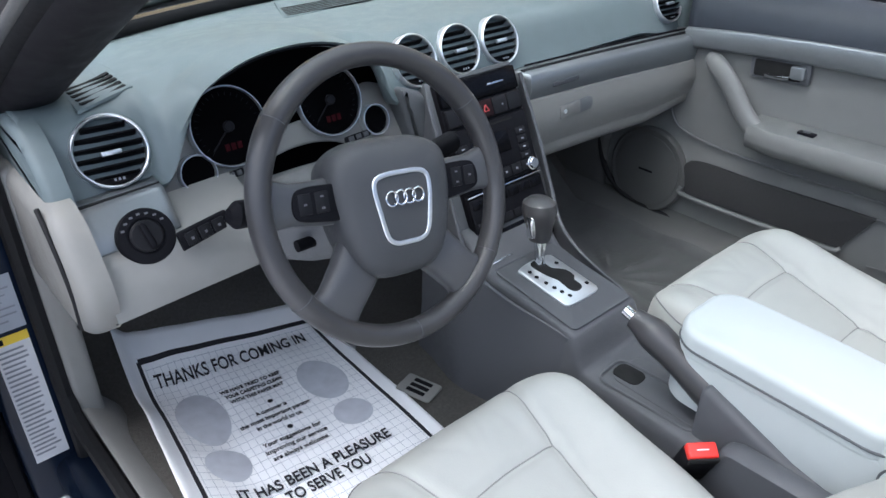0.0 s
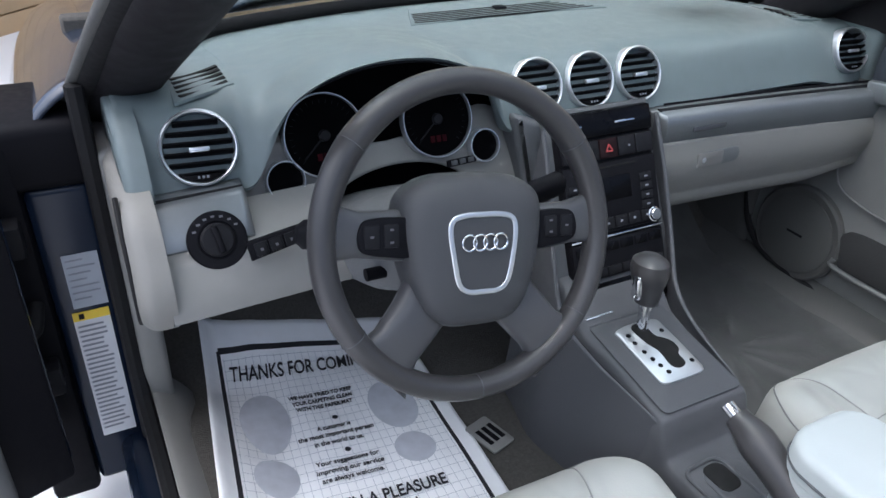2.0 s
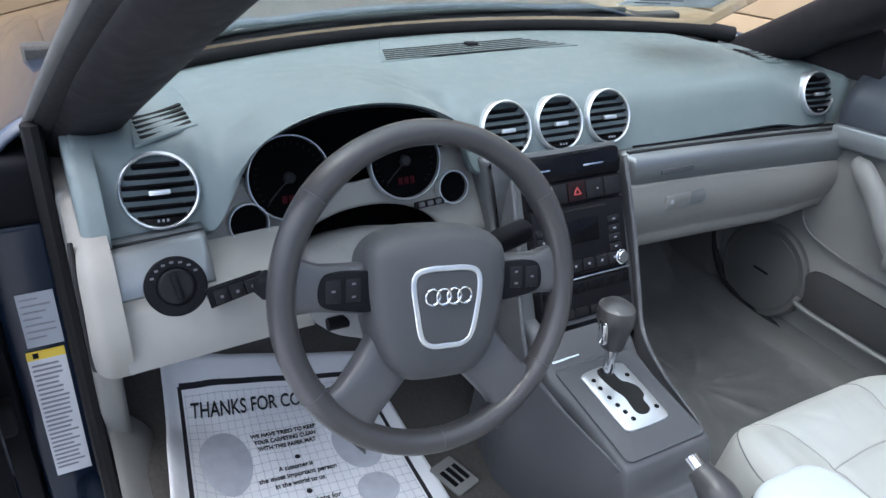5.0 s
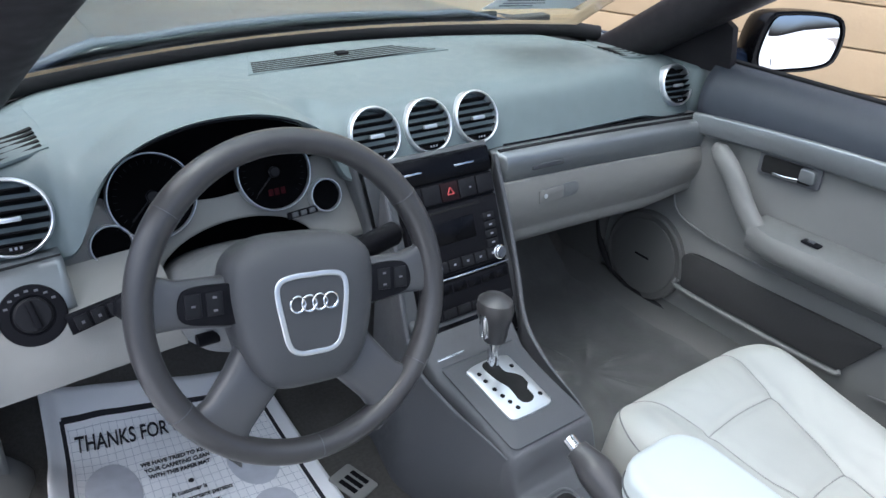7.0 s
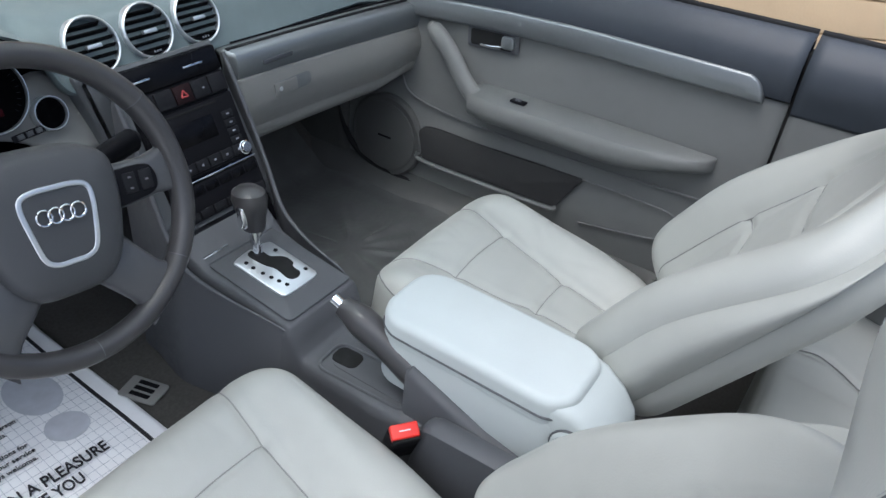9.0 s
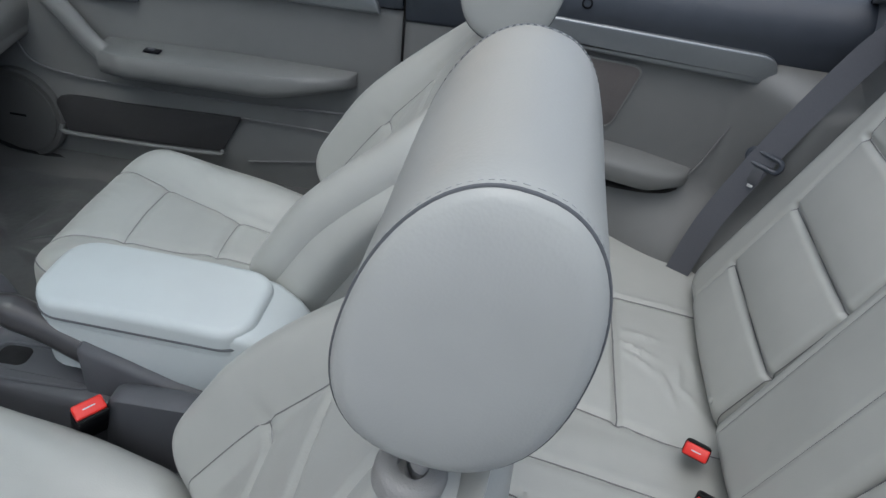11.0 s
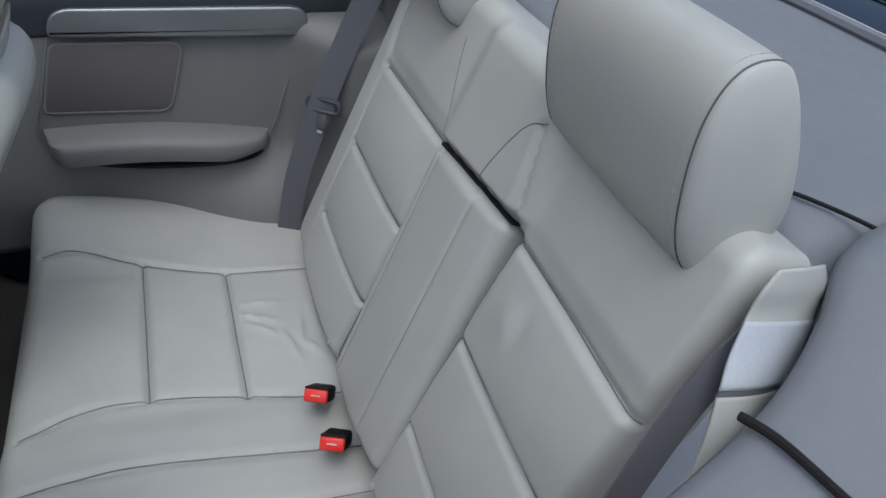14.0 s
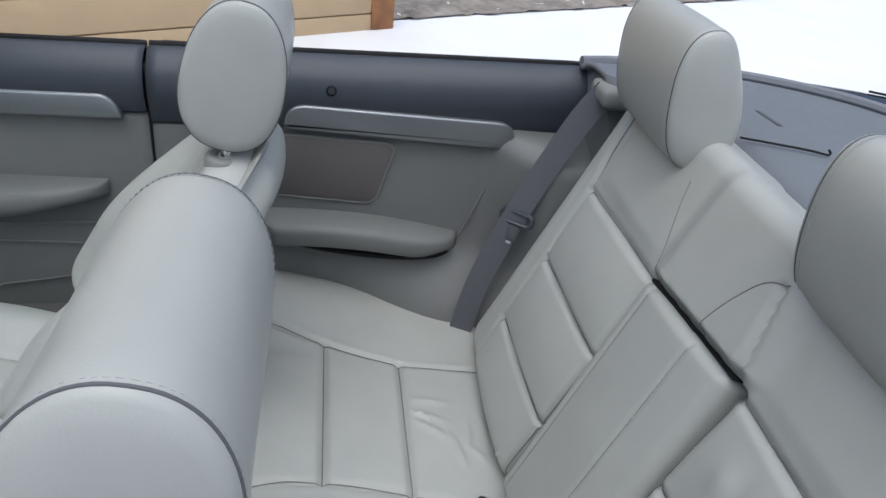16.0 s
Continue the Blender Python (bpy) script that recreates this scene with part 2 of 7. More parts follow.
PILLAR = mat("dark_pillar_lining", (0.013, 0.012, 0.014), 0.6, spread=0.1, scale=40, grain=0.2, grain_scale=900, spec=0.22)
GLOSS_BLACK = mat("gloss_black", (0.004, 0.004, 0.005), 0.2, spread=0.1, scale=80, rough_var=0.03, spec=0.12)
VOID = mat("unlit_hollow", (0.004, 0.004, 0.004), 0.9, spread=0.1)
ALU = mat("satin_aluminium", (0.74, 0.76, 0.78), 0.32, metal=0.9, spread=0.03, scale=120, rough_var=0.02)
TRIM = mat("brushed_grey_trim", (0.235, 0.250, 0.258), 0.34, metal=0.65, spread=0.03, scale=160, rough_var=0.02)
GATE = mat("brushed_gate_metal", (0.60, 0.62, 0.64), 0.34, metal=0.9, spread=0.03, scale=120, rough_var=0.01)
CHROME = mat("chrome", (0.82, 0.83, 0.85), 0.12, metal=1.0, spread=0.03, rough_var=0.01)
CARPET = mat("grey_carpet", (0.115, 0.110, 0.101), 0.95, spread=0.2, scale=160, grain=0.9, grain_scale=700, spec=0.1)
FILM = mat("clear_film_on_carpet", (0.105, 0.106, 0.103), 0.36, spread=0.15, scale=20, grain=0.3, grain_scale=60, spec=0.3)
DOOR_TOP = mat("slate_door_pad", (0.042, 0.049, 0.061), 0.38, spread=0.08, scale=40, grain=0.22, grain_scale=900)
DOOR_SKIN = mat("grey_door_card", (0.160, 0.163, 0.158), 0.52, spread=0.05, scale=30, grain=0.2, grain_scale=700)
CLOTH = mat("brown_grey_speaker_cloth", (0.13, 0.12, 0.115), 0.9, spread=0.12, scale=400, grain=0.4, grain_scale=1500, spec=0.2)
BELT = mat("grey_belt_webbing", (0.10, 0.104, 0.117), 0.6, spread=0.1, scale=250, grain=0.3, grain_scale=1500)
BELT_PALE = mat("pale_belt_webbing", (0.42, 0.45, 0.48), 0.4, spread=0.08, scale=250, grain=0.3, grain_scale=1500)
# dark colour holds the shade of the recessed map pocket
POCKET_SHADE = mat("dark_pocket_shade", (0.052, 0.052, 0.052), 0.9, spread=0.12, scale=200, grain=0.5, grain_scale=1200, spec=0.15)
POD = mat("warm_grey_plastic", (0.235, 0.230, 0.212), 0.5, spread=0.05, scale=40, grain=0.2, grain_scale=900)
RED = mat("red_button", (0.72, 0.03, 0.02), 0.35, spread=0.05)
TRIANGLE_RED = mat("dull_red_print", (0.38, 0.05, 0.05), 0.6)
# this grey is lowered to hold the shade of the passenger footwell
SPEAKER = mat("shaded_grey_cover", (0.085, 0.085, 0.081), 0.6, spread=0.08, scale=60, grain=0.3, grain_scale=1200)
BOOT = mat("black_blue_paint", (0.004, 0.005, 0.010), 0.10, spread=0.05, scale=8, spec=0.5, rough_var=0.03)
RED_DIM = mat("red_marking", (0.030, 0.004, 0.006), 0.6, spec=0.05)
DIAL = mat("matt_black_dial", (0.002, 0.002, 0.0025), 0.7, spread=0.1, spec=0.02)
LID = mat("grey_lid_plastic", (0.196, 0.193, 0.182), 0.5, spread=0.05, scale=40, grain=0.2, grain_scale=900)
STACK_SIDE = mat("slate_plastic", (0.092, 0.097, 0.102), 0.5, spread=0.05, scale=60, grain=0.2, grain_scale=900)
SHROUD = mat("mid_grey_plastic", (0.135, 0.140, 0.145), 0.5, spread=0.05, scale=60, grain=0.2, grain_scale=900)
HOOK_RED = mat("warning_red", (0.014, 0.006, 0.007), 0.5, spec=0.15)
PAINT = mat("dark_blue_paint", (0.009, 0.015, 0.030), 0.24, spread=0.1, scale=10, coat=0.0, spec=0.3, rough_var=0.03)
BONNET = mat("blue_bonnet_paint", (0.03, 0.04, 0.065), 0.16, spread=0.05, scale=8, coat=0.9)
RUBBER = mat("black_rubber", (0.011, 0.011, 0.012), 0.7, spread=0.2, scale=90, spec=0.25)
DECK = mat("slate_rear_deck", (0.160, 0.172, 0.190), 0.6, spread=0.06, scale=50, grain=0.3, grain_scale=900)
PAPER = mat("white_paper", (0.93, 0.94, 0.95), 0.8, spread=0.03, scale=20, grain=0.3, grain_scale=40)
INK = mat("black_ink", (0.02, 0.02, 0.025), 0.8, spread=0.2, scale=200)
STITCH_DIM = mat("dim_key_print", (0.12, 0.12, 0.13), 0.8, spread=0.12)
INK_GREY = mat("grey_ink", (0.24, 0.25, 0.28), 0.8, spread=0.12, scale=60)
STEP_GREY = mat("pale_grey_print", (0.56, 0.58, 0.63), 0.8, spread=0.12, scale=40)
LABEL_GREY = mat("silver_grey_label", (0.34, 0.37, 0.42), 0.4, spread=0.05, scale=60)
YELLOW = mat("yellow_label", (0.75, 0.55, 0.04), 0.4)
LABEL_WHITE = mat("white_label", (0.66, 0.67, 0.69), 0.4, spread=0.05, scale=60)
WALL_PAINT = mat("tan_painted_boards", (0.47, 0.35, 0.212), 0.7, spread=0.07, scale=5, grain=0.3, grain_scale=60, big=0.7)
POST_WOOD = mat("brown_timber_post", (0.26, 0.12, 0.05), 0.75, spread=0.25, scale=12, grain=0.4, grain_scale=60)
GROUND = mat("pale_concrete", (0.76, 0.765, 0.775), 0.85, spread=0.05, scale=2, grain=0.3, grain_scale=40, big=0.3)
GRAVEL = mat("brown_gravel", (0.24, 0.21, 0.18), 0.9, spread=0.45, scale=14, grain=1.0, grain_scale=16, big=4)
MIRROR = mat("mirror_glass", (0.92, 0.93, 0.94), 0.03, metal=1.0, spread=0.01, rough_var=0.01)

GLASS = bpy.data.materials.new("clear_glass")
GLASS.use_nodes = True
gb = GLASS.node_tree.nodes["Principled BSDF"]
gb.inputs["Transmission Weight"].default_value, gb.inputs["Roughness"].default_value, gb.inputs["IOR"].default_value = 1.0, 0.0, 1.45
gb.inputs["Base Color"].default_value = (0.90, 0.97, 0.94, 1)

# ---- outside: ground, wall, gravel ----
bm = bmesh.new()
sheet(bm, lambda u, v: Vector(((u - 0.5) * 120, (v - 0.5) * 120, 0.004 * noise.noise(Vector((u * 60, v * 60, 0))))), 60, 60)
part("ground", bm, GROUND, kind="structure")
tagged(bpy.data.objects["ground"], "pale bright concrete yard around the car", "ground", kind="structure")

bm = bmesh.new()
sheet(bm, lambda u, v: Vector((4.60 + 2.18 * v + 8.2 * u + 0.06 * noise.noise(Vector((v * 30, 3, 0))) * (u < 0.02), -1.41 - 4.75 * v + 3.8 * u,
                               0.014 + 0.03 * noise.noise(Vector((u * 90, v * 70, 1))))), 110, 80)
tagged(part("gravel", bm, GRAVEL), "brown gravel strip beyond the wall's end", "gravel", kind="stuff")

BOARD = 0.21


def board_wall(name, start, end, height, label):
    """A wall of horizontal painted boards between two ground points."""
    a, b = Vector((*start, 0)), Vector((*end, 0))
    d = (b - a).normalized()
    m = frame_at(a, d, (0, 0, 1))
    length = (b - a).length
    core = bmesh.new()
    box(core, (0, 0, -0.12), (length, height, -0.012), 0.004, 1, m)
    wall = part(name, core, WALL_PAINT, kind="structure")
    tagged(wall, label, "wall", kind="structure")
    n = int(height / BOARD)
    for i in range(n):
        bb = bmesh.new()
        box(bb, (0, i * BOARD - 0.10 + 0.004, -0.011), (length, (i + 1) * BOARD - 0.10 - 0.004, 0.012), 0.006, 2, m)
        part("board", bb, WALL_PAINT, wall)
    return wall


board_wall("wall_east", (0.49, 5.75), (4.36, -1.29), 3.4, "tan painted wall of wide horizontal boards")
board_wall("wall_north", (-2.2, 3.06), (0.49, 5.75), 3.4, "tan painted board wall ahead of the car")
bm = bmesh.new()
box(bm, (0.0, 0.0, -0.13), (0.18, 3.3, 0.03), 0.012, 2, frame_at((4.355, -1.285, 0), (0.48, -0.876, 0), (0, 0, 1)))
tagged(part("timber_post", bm, POST_WOOD), "brown timber post at the wall's end", "post")

# ---- dashboard ----
HX, HW = -0.390, 0.263          # middle and half width of the instrument hood


def arch(x):
    s = min(abs(x - HX) / HW, 1.0)
    return 0.70 + 0.238 * (1 - s**2.2) ** (1 / 1.8)


def screen_y(x):
    return 0.735 - 0.36 * x * x


FACE = [(0.345, 0.899), (0.322, 0.894), (0.304, 0.882), (0.292, 0.864), (0.283, 0.845), (0.274, 0.824), (0.266, 0.806), (0.262, 0.797), (0.268, 0.790), (0.290, 0.786)]


def dash_point(x, k):
    """Point k (0..23) of the section across the dash top, from the windscreen to its lower lip."""
    yw = screen_y(x)
    if k <= 13:
        t = k / 13
        y = yw + (0.37 - yw) * t
        z = 0.893 + 0.009 * math.sin(t * math.pi * 0.75) - 0.015 * smooth(0.55, 0.66, abs(x))
        base = Vector((x, y, z))
    else:
        y, z = FACE[k - 14]
        base = Vector((x, y + 0.020 * smooth(0.785, 0.812, z) * smooth(-0.605, -0.63, x), z - 0.015 * smooth(0.55, 0.66, abs(x)) - 0.016 * smooth(0.84, 0.80, z) * smooth(-0.54, -0.63, x)))
    s = abs(x - HX) / HW
    if s < 1.02 or (k <= 13 and s < 1.25):
        za = arch(x)
        w = smooth(0.83, 0.90, za) if k > 13 else 1.0
        if k <= 13:
            rise = smooth(0.62, 0.30, base.y) if base.y < 0.62 else 0.0
            lift = za + 0.004 - base.z
            hood = Vector((x, base.y, base.z + 0.5 * (lift + math.sqrt(lift * lift + 0.0003)) * rise))
        elif k <= 19:
            q = (k - 14) / 5
            hood = Vector((x, 0.345 - 0.098 * q, za + 0.004 + 0.004 * math.sin(q * math.pi)))
        else:
            q = (k - 19) / 4
            hood = Vector((x, 0.247 + 0.02 * q, za + 0.004 - 0.012 * math.sin(q * math.pi / 2)))
        base = base.lerp(hood, w)
    return base


def dash_z(x, y):
    """Height of the dash top at a place of the plan."""
    yw = screen_y(x)
    if y > 0.37:
        t = (y - yw) / (0.37 - yw)
        z = 0.893 + 0.009 * math.sin(t * math.pi * 0.75)
    else:
        z = 0.899 - 0.19 * max(0.345 - y, 0)
    return z - 0.015 * smooth(0.55, 0.66, abs(x))


dash = thing("dashboard", "soft grey-green dashboard with round vents over light grey lower panels", "dashboard")
bm = bmesh.new()
xs = [-0.765 + 1.50 * i / 220 for i in range(221)]
loft(bm, [[dash_point(x, k) for k in range(24)] for x in xs], closed=False)
solid(part("top_pad", bm, DASH, dash, "matt grey-green padded top with an instrument hood"), 0.006)

# front edge strip below the windscreen
bm = bmesh.new()
tube(bm, [(x, screen_y(x) + 0.016, 0.905 - 0.012 * smooth(0.62, 0.76, abs(x))) for x in [-0.72 + 1.44 * i / 60 for i in range(61)]], 0.019, 10)
part("windscreen_seal", bm, RUBBER, dash, "black rubber strip")

# instrument hollow
bm = bmesh.new()
xs = [HX + HW * 0.955 * math.sin((i / 60 * 2 - 1) * math.pi / 2) for i in range(61)]
loft(bm, [[Vector((x, y, (arch(x) - 0.004) if arch(x) > 0.72 else 0.716)) for y in [y0 + 0.048 * (0.335 - y0) / 0.085 * smooth(0.925, 0.86, arch(x)) for y0 in (0.25, 0.27, 0.30, 0.335)]] for x in xs], closed=False)
solid(part("hood_lining", bm, BLACK, dash, "black lining inside the instrument hood"), 0.003, 1)
bm = bmesh.new()
out = [(x, arch(x) - 0.002) for x in xs] + [(HX + HW * 0.955, 0.69), (HX - HW * 0.955, 0.69)]
mm = frame_at((0, 0.325, 0), (1, 0, 0), (0, 0, 1))
prism(bm, [(x, z) for x, z in out], 0.004, mm, 0.001)
part("gauge_glass", bm, DIAL, dash, "black instrument glass")

# light grey panel below the dials
TILT = frame_at((0, 0.300, 0.80), (1, 0, 0), (0, 0.038, 0.1))


def chin_top(x):
    s = (x - HX) / HW
    return 0.012 + 0.022 * math.exp(-((abs(s) - 0.66) / 0.16) ** 2) - 0.030 * math.exp(-((abs(s) - 0.36) / 0.18) ** 2) - 0.016 * math.exp(-((s / 0.16) ** 2)) - 0.06 * smooth(0.92, 1.0, abs(s))


bm = bmesh.new()
xs2 = [HX - HW + 2 * HW * i / 50 for i in range(51)]
rows_top = [bm.verts.new(TILT @ Vector((x, y, 0))) for x, y in [(x, chin_top(x)) for x in xs2]]


def chin_low(x):
    d = abs(x - HX - 0.02)
    return -0.118 + (0.075 * math.sqrt(max(1 - (d / 0.135) ** 2, 0)) if d < 0.135 else 0)


prev = rows_top
for q in range(1, 9):
    cur = [bm.verts.new(TILT @ Vector((x, chin_top(x) + (chin_low(x) - chin_top(x)) * q / 8, 0))) for x in xs2]
    for i in range(50):
        bm.faces.new((prev[i], prev[i + 1], cur[i + 1], cur[i]))
    prev = cur
solid(part("instrument_panel", bm, DASH_LIGHT, dash, "light grey panel round the dials"), 0.008)

# cheek of dash plastic, its shade behind the wheel put into the colour
bm = bmesh.new()
prism(bm, soft_outline([(-0.180, 0.830, 0.02), (-0.116, 0.806, 0.02), (-0.116, 0.640, 0.01), (-0.146, 0.640, 0.01), (-0.156, 0.720, 0.03)]), 0.050, frame_at((0, 0.203, 0), (1, 0, 0), (0, 0.12, 1)), 0.014, 4)
part("hood_cheek", bm, STACK_SIDE, dash, "cheek between the dials and the stack, dark grey to imitate shade")

# dials
def dial(x, z, r, y, big):
    m = frame_at((x, y, z), (1, 0, 0), (0, 0.38, 1))
    d = bmesh.new()
    lathe(d, [(r, -0.012), (r, 0.002), (r - 0.0008, 0.0034), (r - 0.0020, 0.0034), (r - 0.0030, 0.0012), (r - 0.0030, -0.006)], m, 56, cap=False)
    ring = part("dial_ring", d, ALU, dash, "thin silver dial ring")
    d = bmesh.new()
    lathe(d, [(r - 0.003, -0.009), (r - 0.003, -0.004), (0.001, -0.004)], m, 40)
    part("dial_face", d, DIAL, ring, "black dial face")
    d = bmesh.new()
    n = 25 if big else 9
    for k in range(n):
        a = radians(225 - 270 * k / (n - 1))
        mk = m @ Matrix.Rotation(a, 4, "Z") @ Matrix.Translation((r * 0.80, 0, -0.0036))
        box(d, (-r * 0.05, -0.0006, 0), (r * 0.04, 0.0003, 0.0004), 0, 1, mk)
    part("dial_marks", d, KEY, ring)
    if big:
        d = bmesh.new()
        box(d, (-0.002, -0.0012, -0.002), (r * 0.74, 0.0012, 0.0), 0.0005, 1, m @ Matrix.Rotation(radians(222), 4, "Z"))
        lathe(d, [(0.009, -0.004), (0.009, 0.001), (0.007, 0.003)], m, 20)
        part("needle", d, KEY, ring, "dark pointer")
        d = bmesh.new()
        for k in range(3):
            box(d, (-0.015 + 0.0105 * k, -0.037, -0.0038), (-0.007 + 0.0105 * k, -0.026, -0.0032), 0.0025, 2, m)
        part("red_display", d, RED_DIM, ring, "dim red number window")


dial(-0.487, 0.822, 0.064, 0.294, True)
dial(-0.297, 0.822, 0.062, 0.294, True)
dial(-0.556, 0.768, 0.030, 0.275, False)
dial(-0.215, 0.771, 0.028, 0.276, False)
for x0, z0, w in ((-0.507, 0.752, 0.045), (-0.262, 0.752, 0.055)):
    d = bmesh.new()
    mm = frame_at((x0, 0.2710, z0), (1, 0, 0.05), (0, 0.038, 0.1))
    box(d, (-w / 2, -0.006, 0), (w / 2, 0.006, 0.004), 0.002, 2, mm)
    kb = part("reset_switch", d, BLACK, dash, "small black reset keys")
    for k in range(3):
        d = bmesh.new()
        box(d, (-w * 0.36 + k * w * 0.28, -0.004, 0.003), (-w * 0.36 + (k + 0.7) * w * 0.28, 0.004, 0.0062), 0.001, 2, mm)
        part("key", d, DARK_GREY, kb)


# round vents
def vent(centre, r, yaw):
    m = Matrix.Translation(centre) @ Matrix.Rotation(radians(yaw), 4, "Z") @ Matrix.Rotation(radians(90 - 24), 4, "X")
    v = bmesh.new()
    lathe(v, [(r + 0.0005, -0.03), (r + 0.0005, 0.001), (r - 0.0005, 0.0045), (r - 0.0022, 0.0058), (r - 0.0042, 0.0045), (r - 0.0050, 0.000), (r - 0.0056, -0.02)], m, 64, cap=False)
    ring = part("vent_ring", v, ALU, dash, "satin silver vent ring")
    v = bmesh.new()
    lathe(v, [(r - 0.005, -0.02), (r - 0.005, -0.018), (0.001, -0.018)], m, 40)
    part("vent_hollow", v, VOID, ring)
    ri = r - 0.0058
    for k in range(6):
        y = -ri * 0.74 + k * ri * 0.30
        half = math.sqrt(max(ri * ri - y * y, 1e-6))
        s = bmesh.new()
        box(s, (-half, -0.0016, -0.012), (half, 0.0016, 0.003), 0.0012, 2, m @ Matrix.Translation((0, y, 0)) @ Matrix.Rotation(radians(-24), 4, "X"))
        part("slat", s, SLAT, ring)
    s = bmesh.new()
    box(s, (-0.014, -0.0035, 0.001), (0.014, 0.0035, 0.009), 0.002, 2, m @ Matrix.Translation((0, -ri * 0.05, 0)))
    part("tab", s, ALU, ring, "silver adjusting tab")
    s = bmesh.new()
    out = [(-ri * 0.62, -ri * 0.76)] + [(ri * math.cos(a), ri * math.sin(a)) for a in [radians(-130 + 80 * k / 12) for k in range(13)]] + [(ri * 0.62, -ri * 0.76)]
    prism(s, out, 0.006, m, 0.001)
    wheel = part("thumbwheel_plate", s, GLOSS_BLACK, ring)
    s = bmesh.new()
    for k in (-1, 0, 1):
        box(s, (k * 0.006 - 0.0015, -ri * 0.90, 0.006), (k * 0.006 + 0.0015, -ri * 0.82, 0.0066), 0, 1, m)
    part("thumbwheel_marks", s, INK_GREY, wheel)


for c, r, yaw in (((-0.670, 0.293, 0.832), 0.053, -6), ((-0.117, 0.283, 0.857), 0.049, 0), ((-0.007, 0.283, 0.857), 0.049, 0), ((0.102, 0.283, 0.857), 0.049, 0), ((0.687, 0.279, 0.846), 0.047, -4)):
    vent(c, r, yaw)

# defroster grille and the two corner grilles
def grille(outline, z, slits, name):
    g = bmesh.new()
    prism(g, outline, 0.005, Matrix.Translation((0, 0, z)), 0.0015)
    if name == "corner_grille":
        for v in g.verts:
            v.co.z += dash_z(v.co.x, v.co.y) - 0.0030 - z
    base = part(name, g, DASH, dash, "slotted grey air outlet")
    for a, b, w in slits:
        s = bmesh.new()
        row = [(a[0] + (b[0] - a[0]) * q / 6, a[1] + (b[1] - a[1]) * q / 6) for q in range(7)]
        tube(s, [Vector((x, y, (dash_z(x, y) + 0.0026) if name == "corner_grille" else z + 0.0048)) for x, y in row], w, 6, flat=0.5, up=(0, 0, 1))
        part("slot", s, VOID, base)


dl = [(-0.228, 0.543), (0.0, 0.566), (0.236, 0.556), (0.155, 0.668), (0.0, 0.688), (-0.172, 0.676)]
grille(dl, 0.8985, [((-0.214 + 0.004 * k, 0.554 + 0.0115 * k), (0.208 - 0.014 * k, 0.568 + 0.0115 * k), 0.0034) for k in range(6)], "defroster_grille")
b2 = bmesh.new()
box(b2, (-0.012, 0.598, 0.900), (0.014, 0.618, 0.909), 0.003, 2)
part("sun_sensor", b2, BLACK, dash, "small dark sensor on the dash top")
grille([(-0.688, 0.335), (-0.598, 0.362), (-0.594, 0.455), (-0.600, 0.565), (-0.650, 0.520), (-0.682, 0.430)], 0.8925,
       [((-0.678, 0.352 + 0.017 * k), (-0.606, 0.372 + 0.017 * k), 0.0046) for k in range(5)], "corner_grille")
grille([(0.690, 0.375), (0.592, 0.372), (0.585, 0.455), (0.600, 0.545), (0.650, 0.505), (0.680, 0.440)], 0.8925,
       [((0.600, 0.385 + 0.017 * k), (0.672, 0.385 + 0.017 * k), 0.0046) for k in range(5)], "corner_grille")

# trim strip and glovebox
bm = bmesh.new()
sheet(bm, lambda u, v: Vector((0.126 + 0.604 * u, 0.236 + 0.022 * smooth(0.025, 0.0, u) - 0.010 * math.sin(v * math.pi) - 0.022 * u * u + 0.004 * v + 0.030 * smooth(0.14, 0.0, v), 0.787 - 0.014 * u - 0.062 * smooth(0.05, 1.0, v) * 0.4 - 0.066 * v * 0.6 + 0.012 * v * (1 - u))), 40, 24)
solid(part("trim_strip", bm, TRIM, dash, "satin grey metallic strip"), 0.01, 1)
bm = bmesh.new()
sheet(bm, lambda u, v: Vector((0.158 + 0.575 * u, 0.262 - 0.022 * u * u, 0.800 - 0.014 * u - 0.014 * v)), 20, 2)
solid(part("shadow_gap", bm, BLACK, dash), 0.004, 1)
# dark tube drawn as the shadow line below the overhanging dash lip
bm = bmesh.new()
tube(bm, [(0.135 + 0.60 * k / 30, 0.2480 - 0.022 * (k / 30) ** 2, 0.7925 - 0.014 * k / 30) for k in range(31)], 0.0055, 8)
part("lip_shadow_gap", bm, RUBBER, dash, "dark line for the shaded joint under the padded lip")


def glove(u, v):
    z = 0.726 - 0.012 * u + 0.012 * (1 - u) * (1 - v) - v * (0.155 - 0.03 * smooth(0.7, 1, u))
    y = 0.230 - 0.022 * u * u - 0.012 * math.sin(min(v * 1.6, 1) * math.pi) + 0.12 * smooth(0.70, 1.0, v) ** 2
    return Vector((0.126 + 0.609 * u, y, z))


bm = bmesh.new()
sheet(bm, glove, 40, 30)
gl = solid(part("glovebox_lid", bm, LID, dash, "light grey glovebox lid"), 0.012, 1)
mm = frame_at((0.264, 0.2060, 0.698), (1, -0.03, 0.03), (0, 0.10, 1))
bm = bmesh.new()
prism(bm, rrect(0.105, 0.030, 0.014, cx=0.008), 0.0016, mm, 0.001)
lk = part("lock_recess", bm, SHROUD, gl, "recessed glovebox latch")
bm = bmesh.new()
prism(bm, rrect(0.064, 0.028, 0.004, cx=-0.014), 0.0028, mm, 0.001)
part("latch", bm, LID, lk)
bm = bmesh.new()
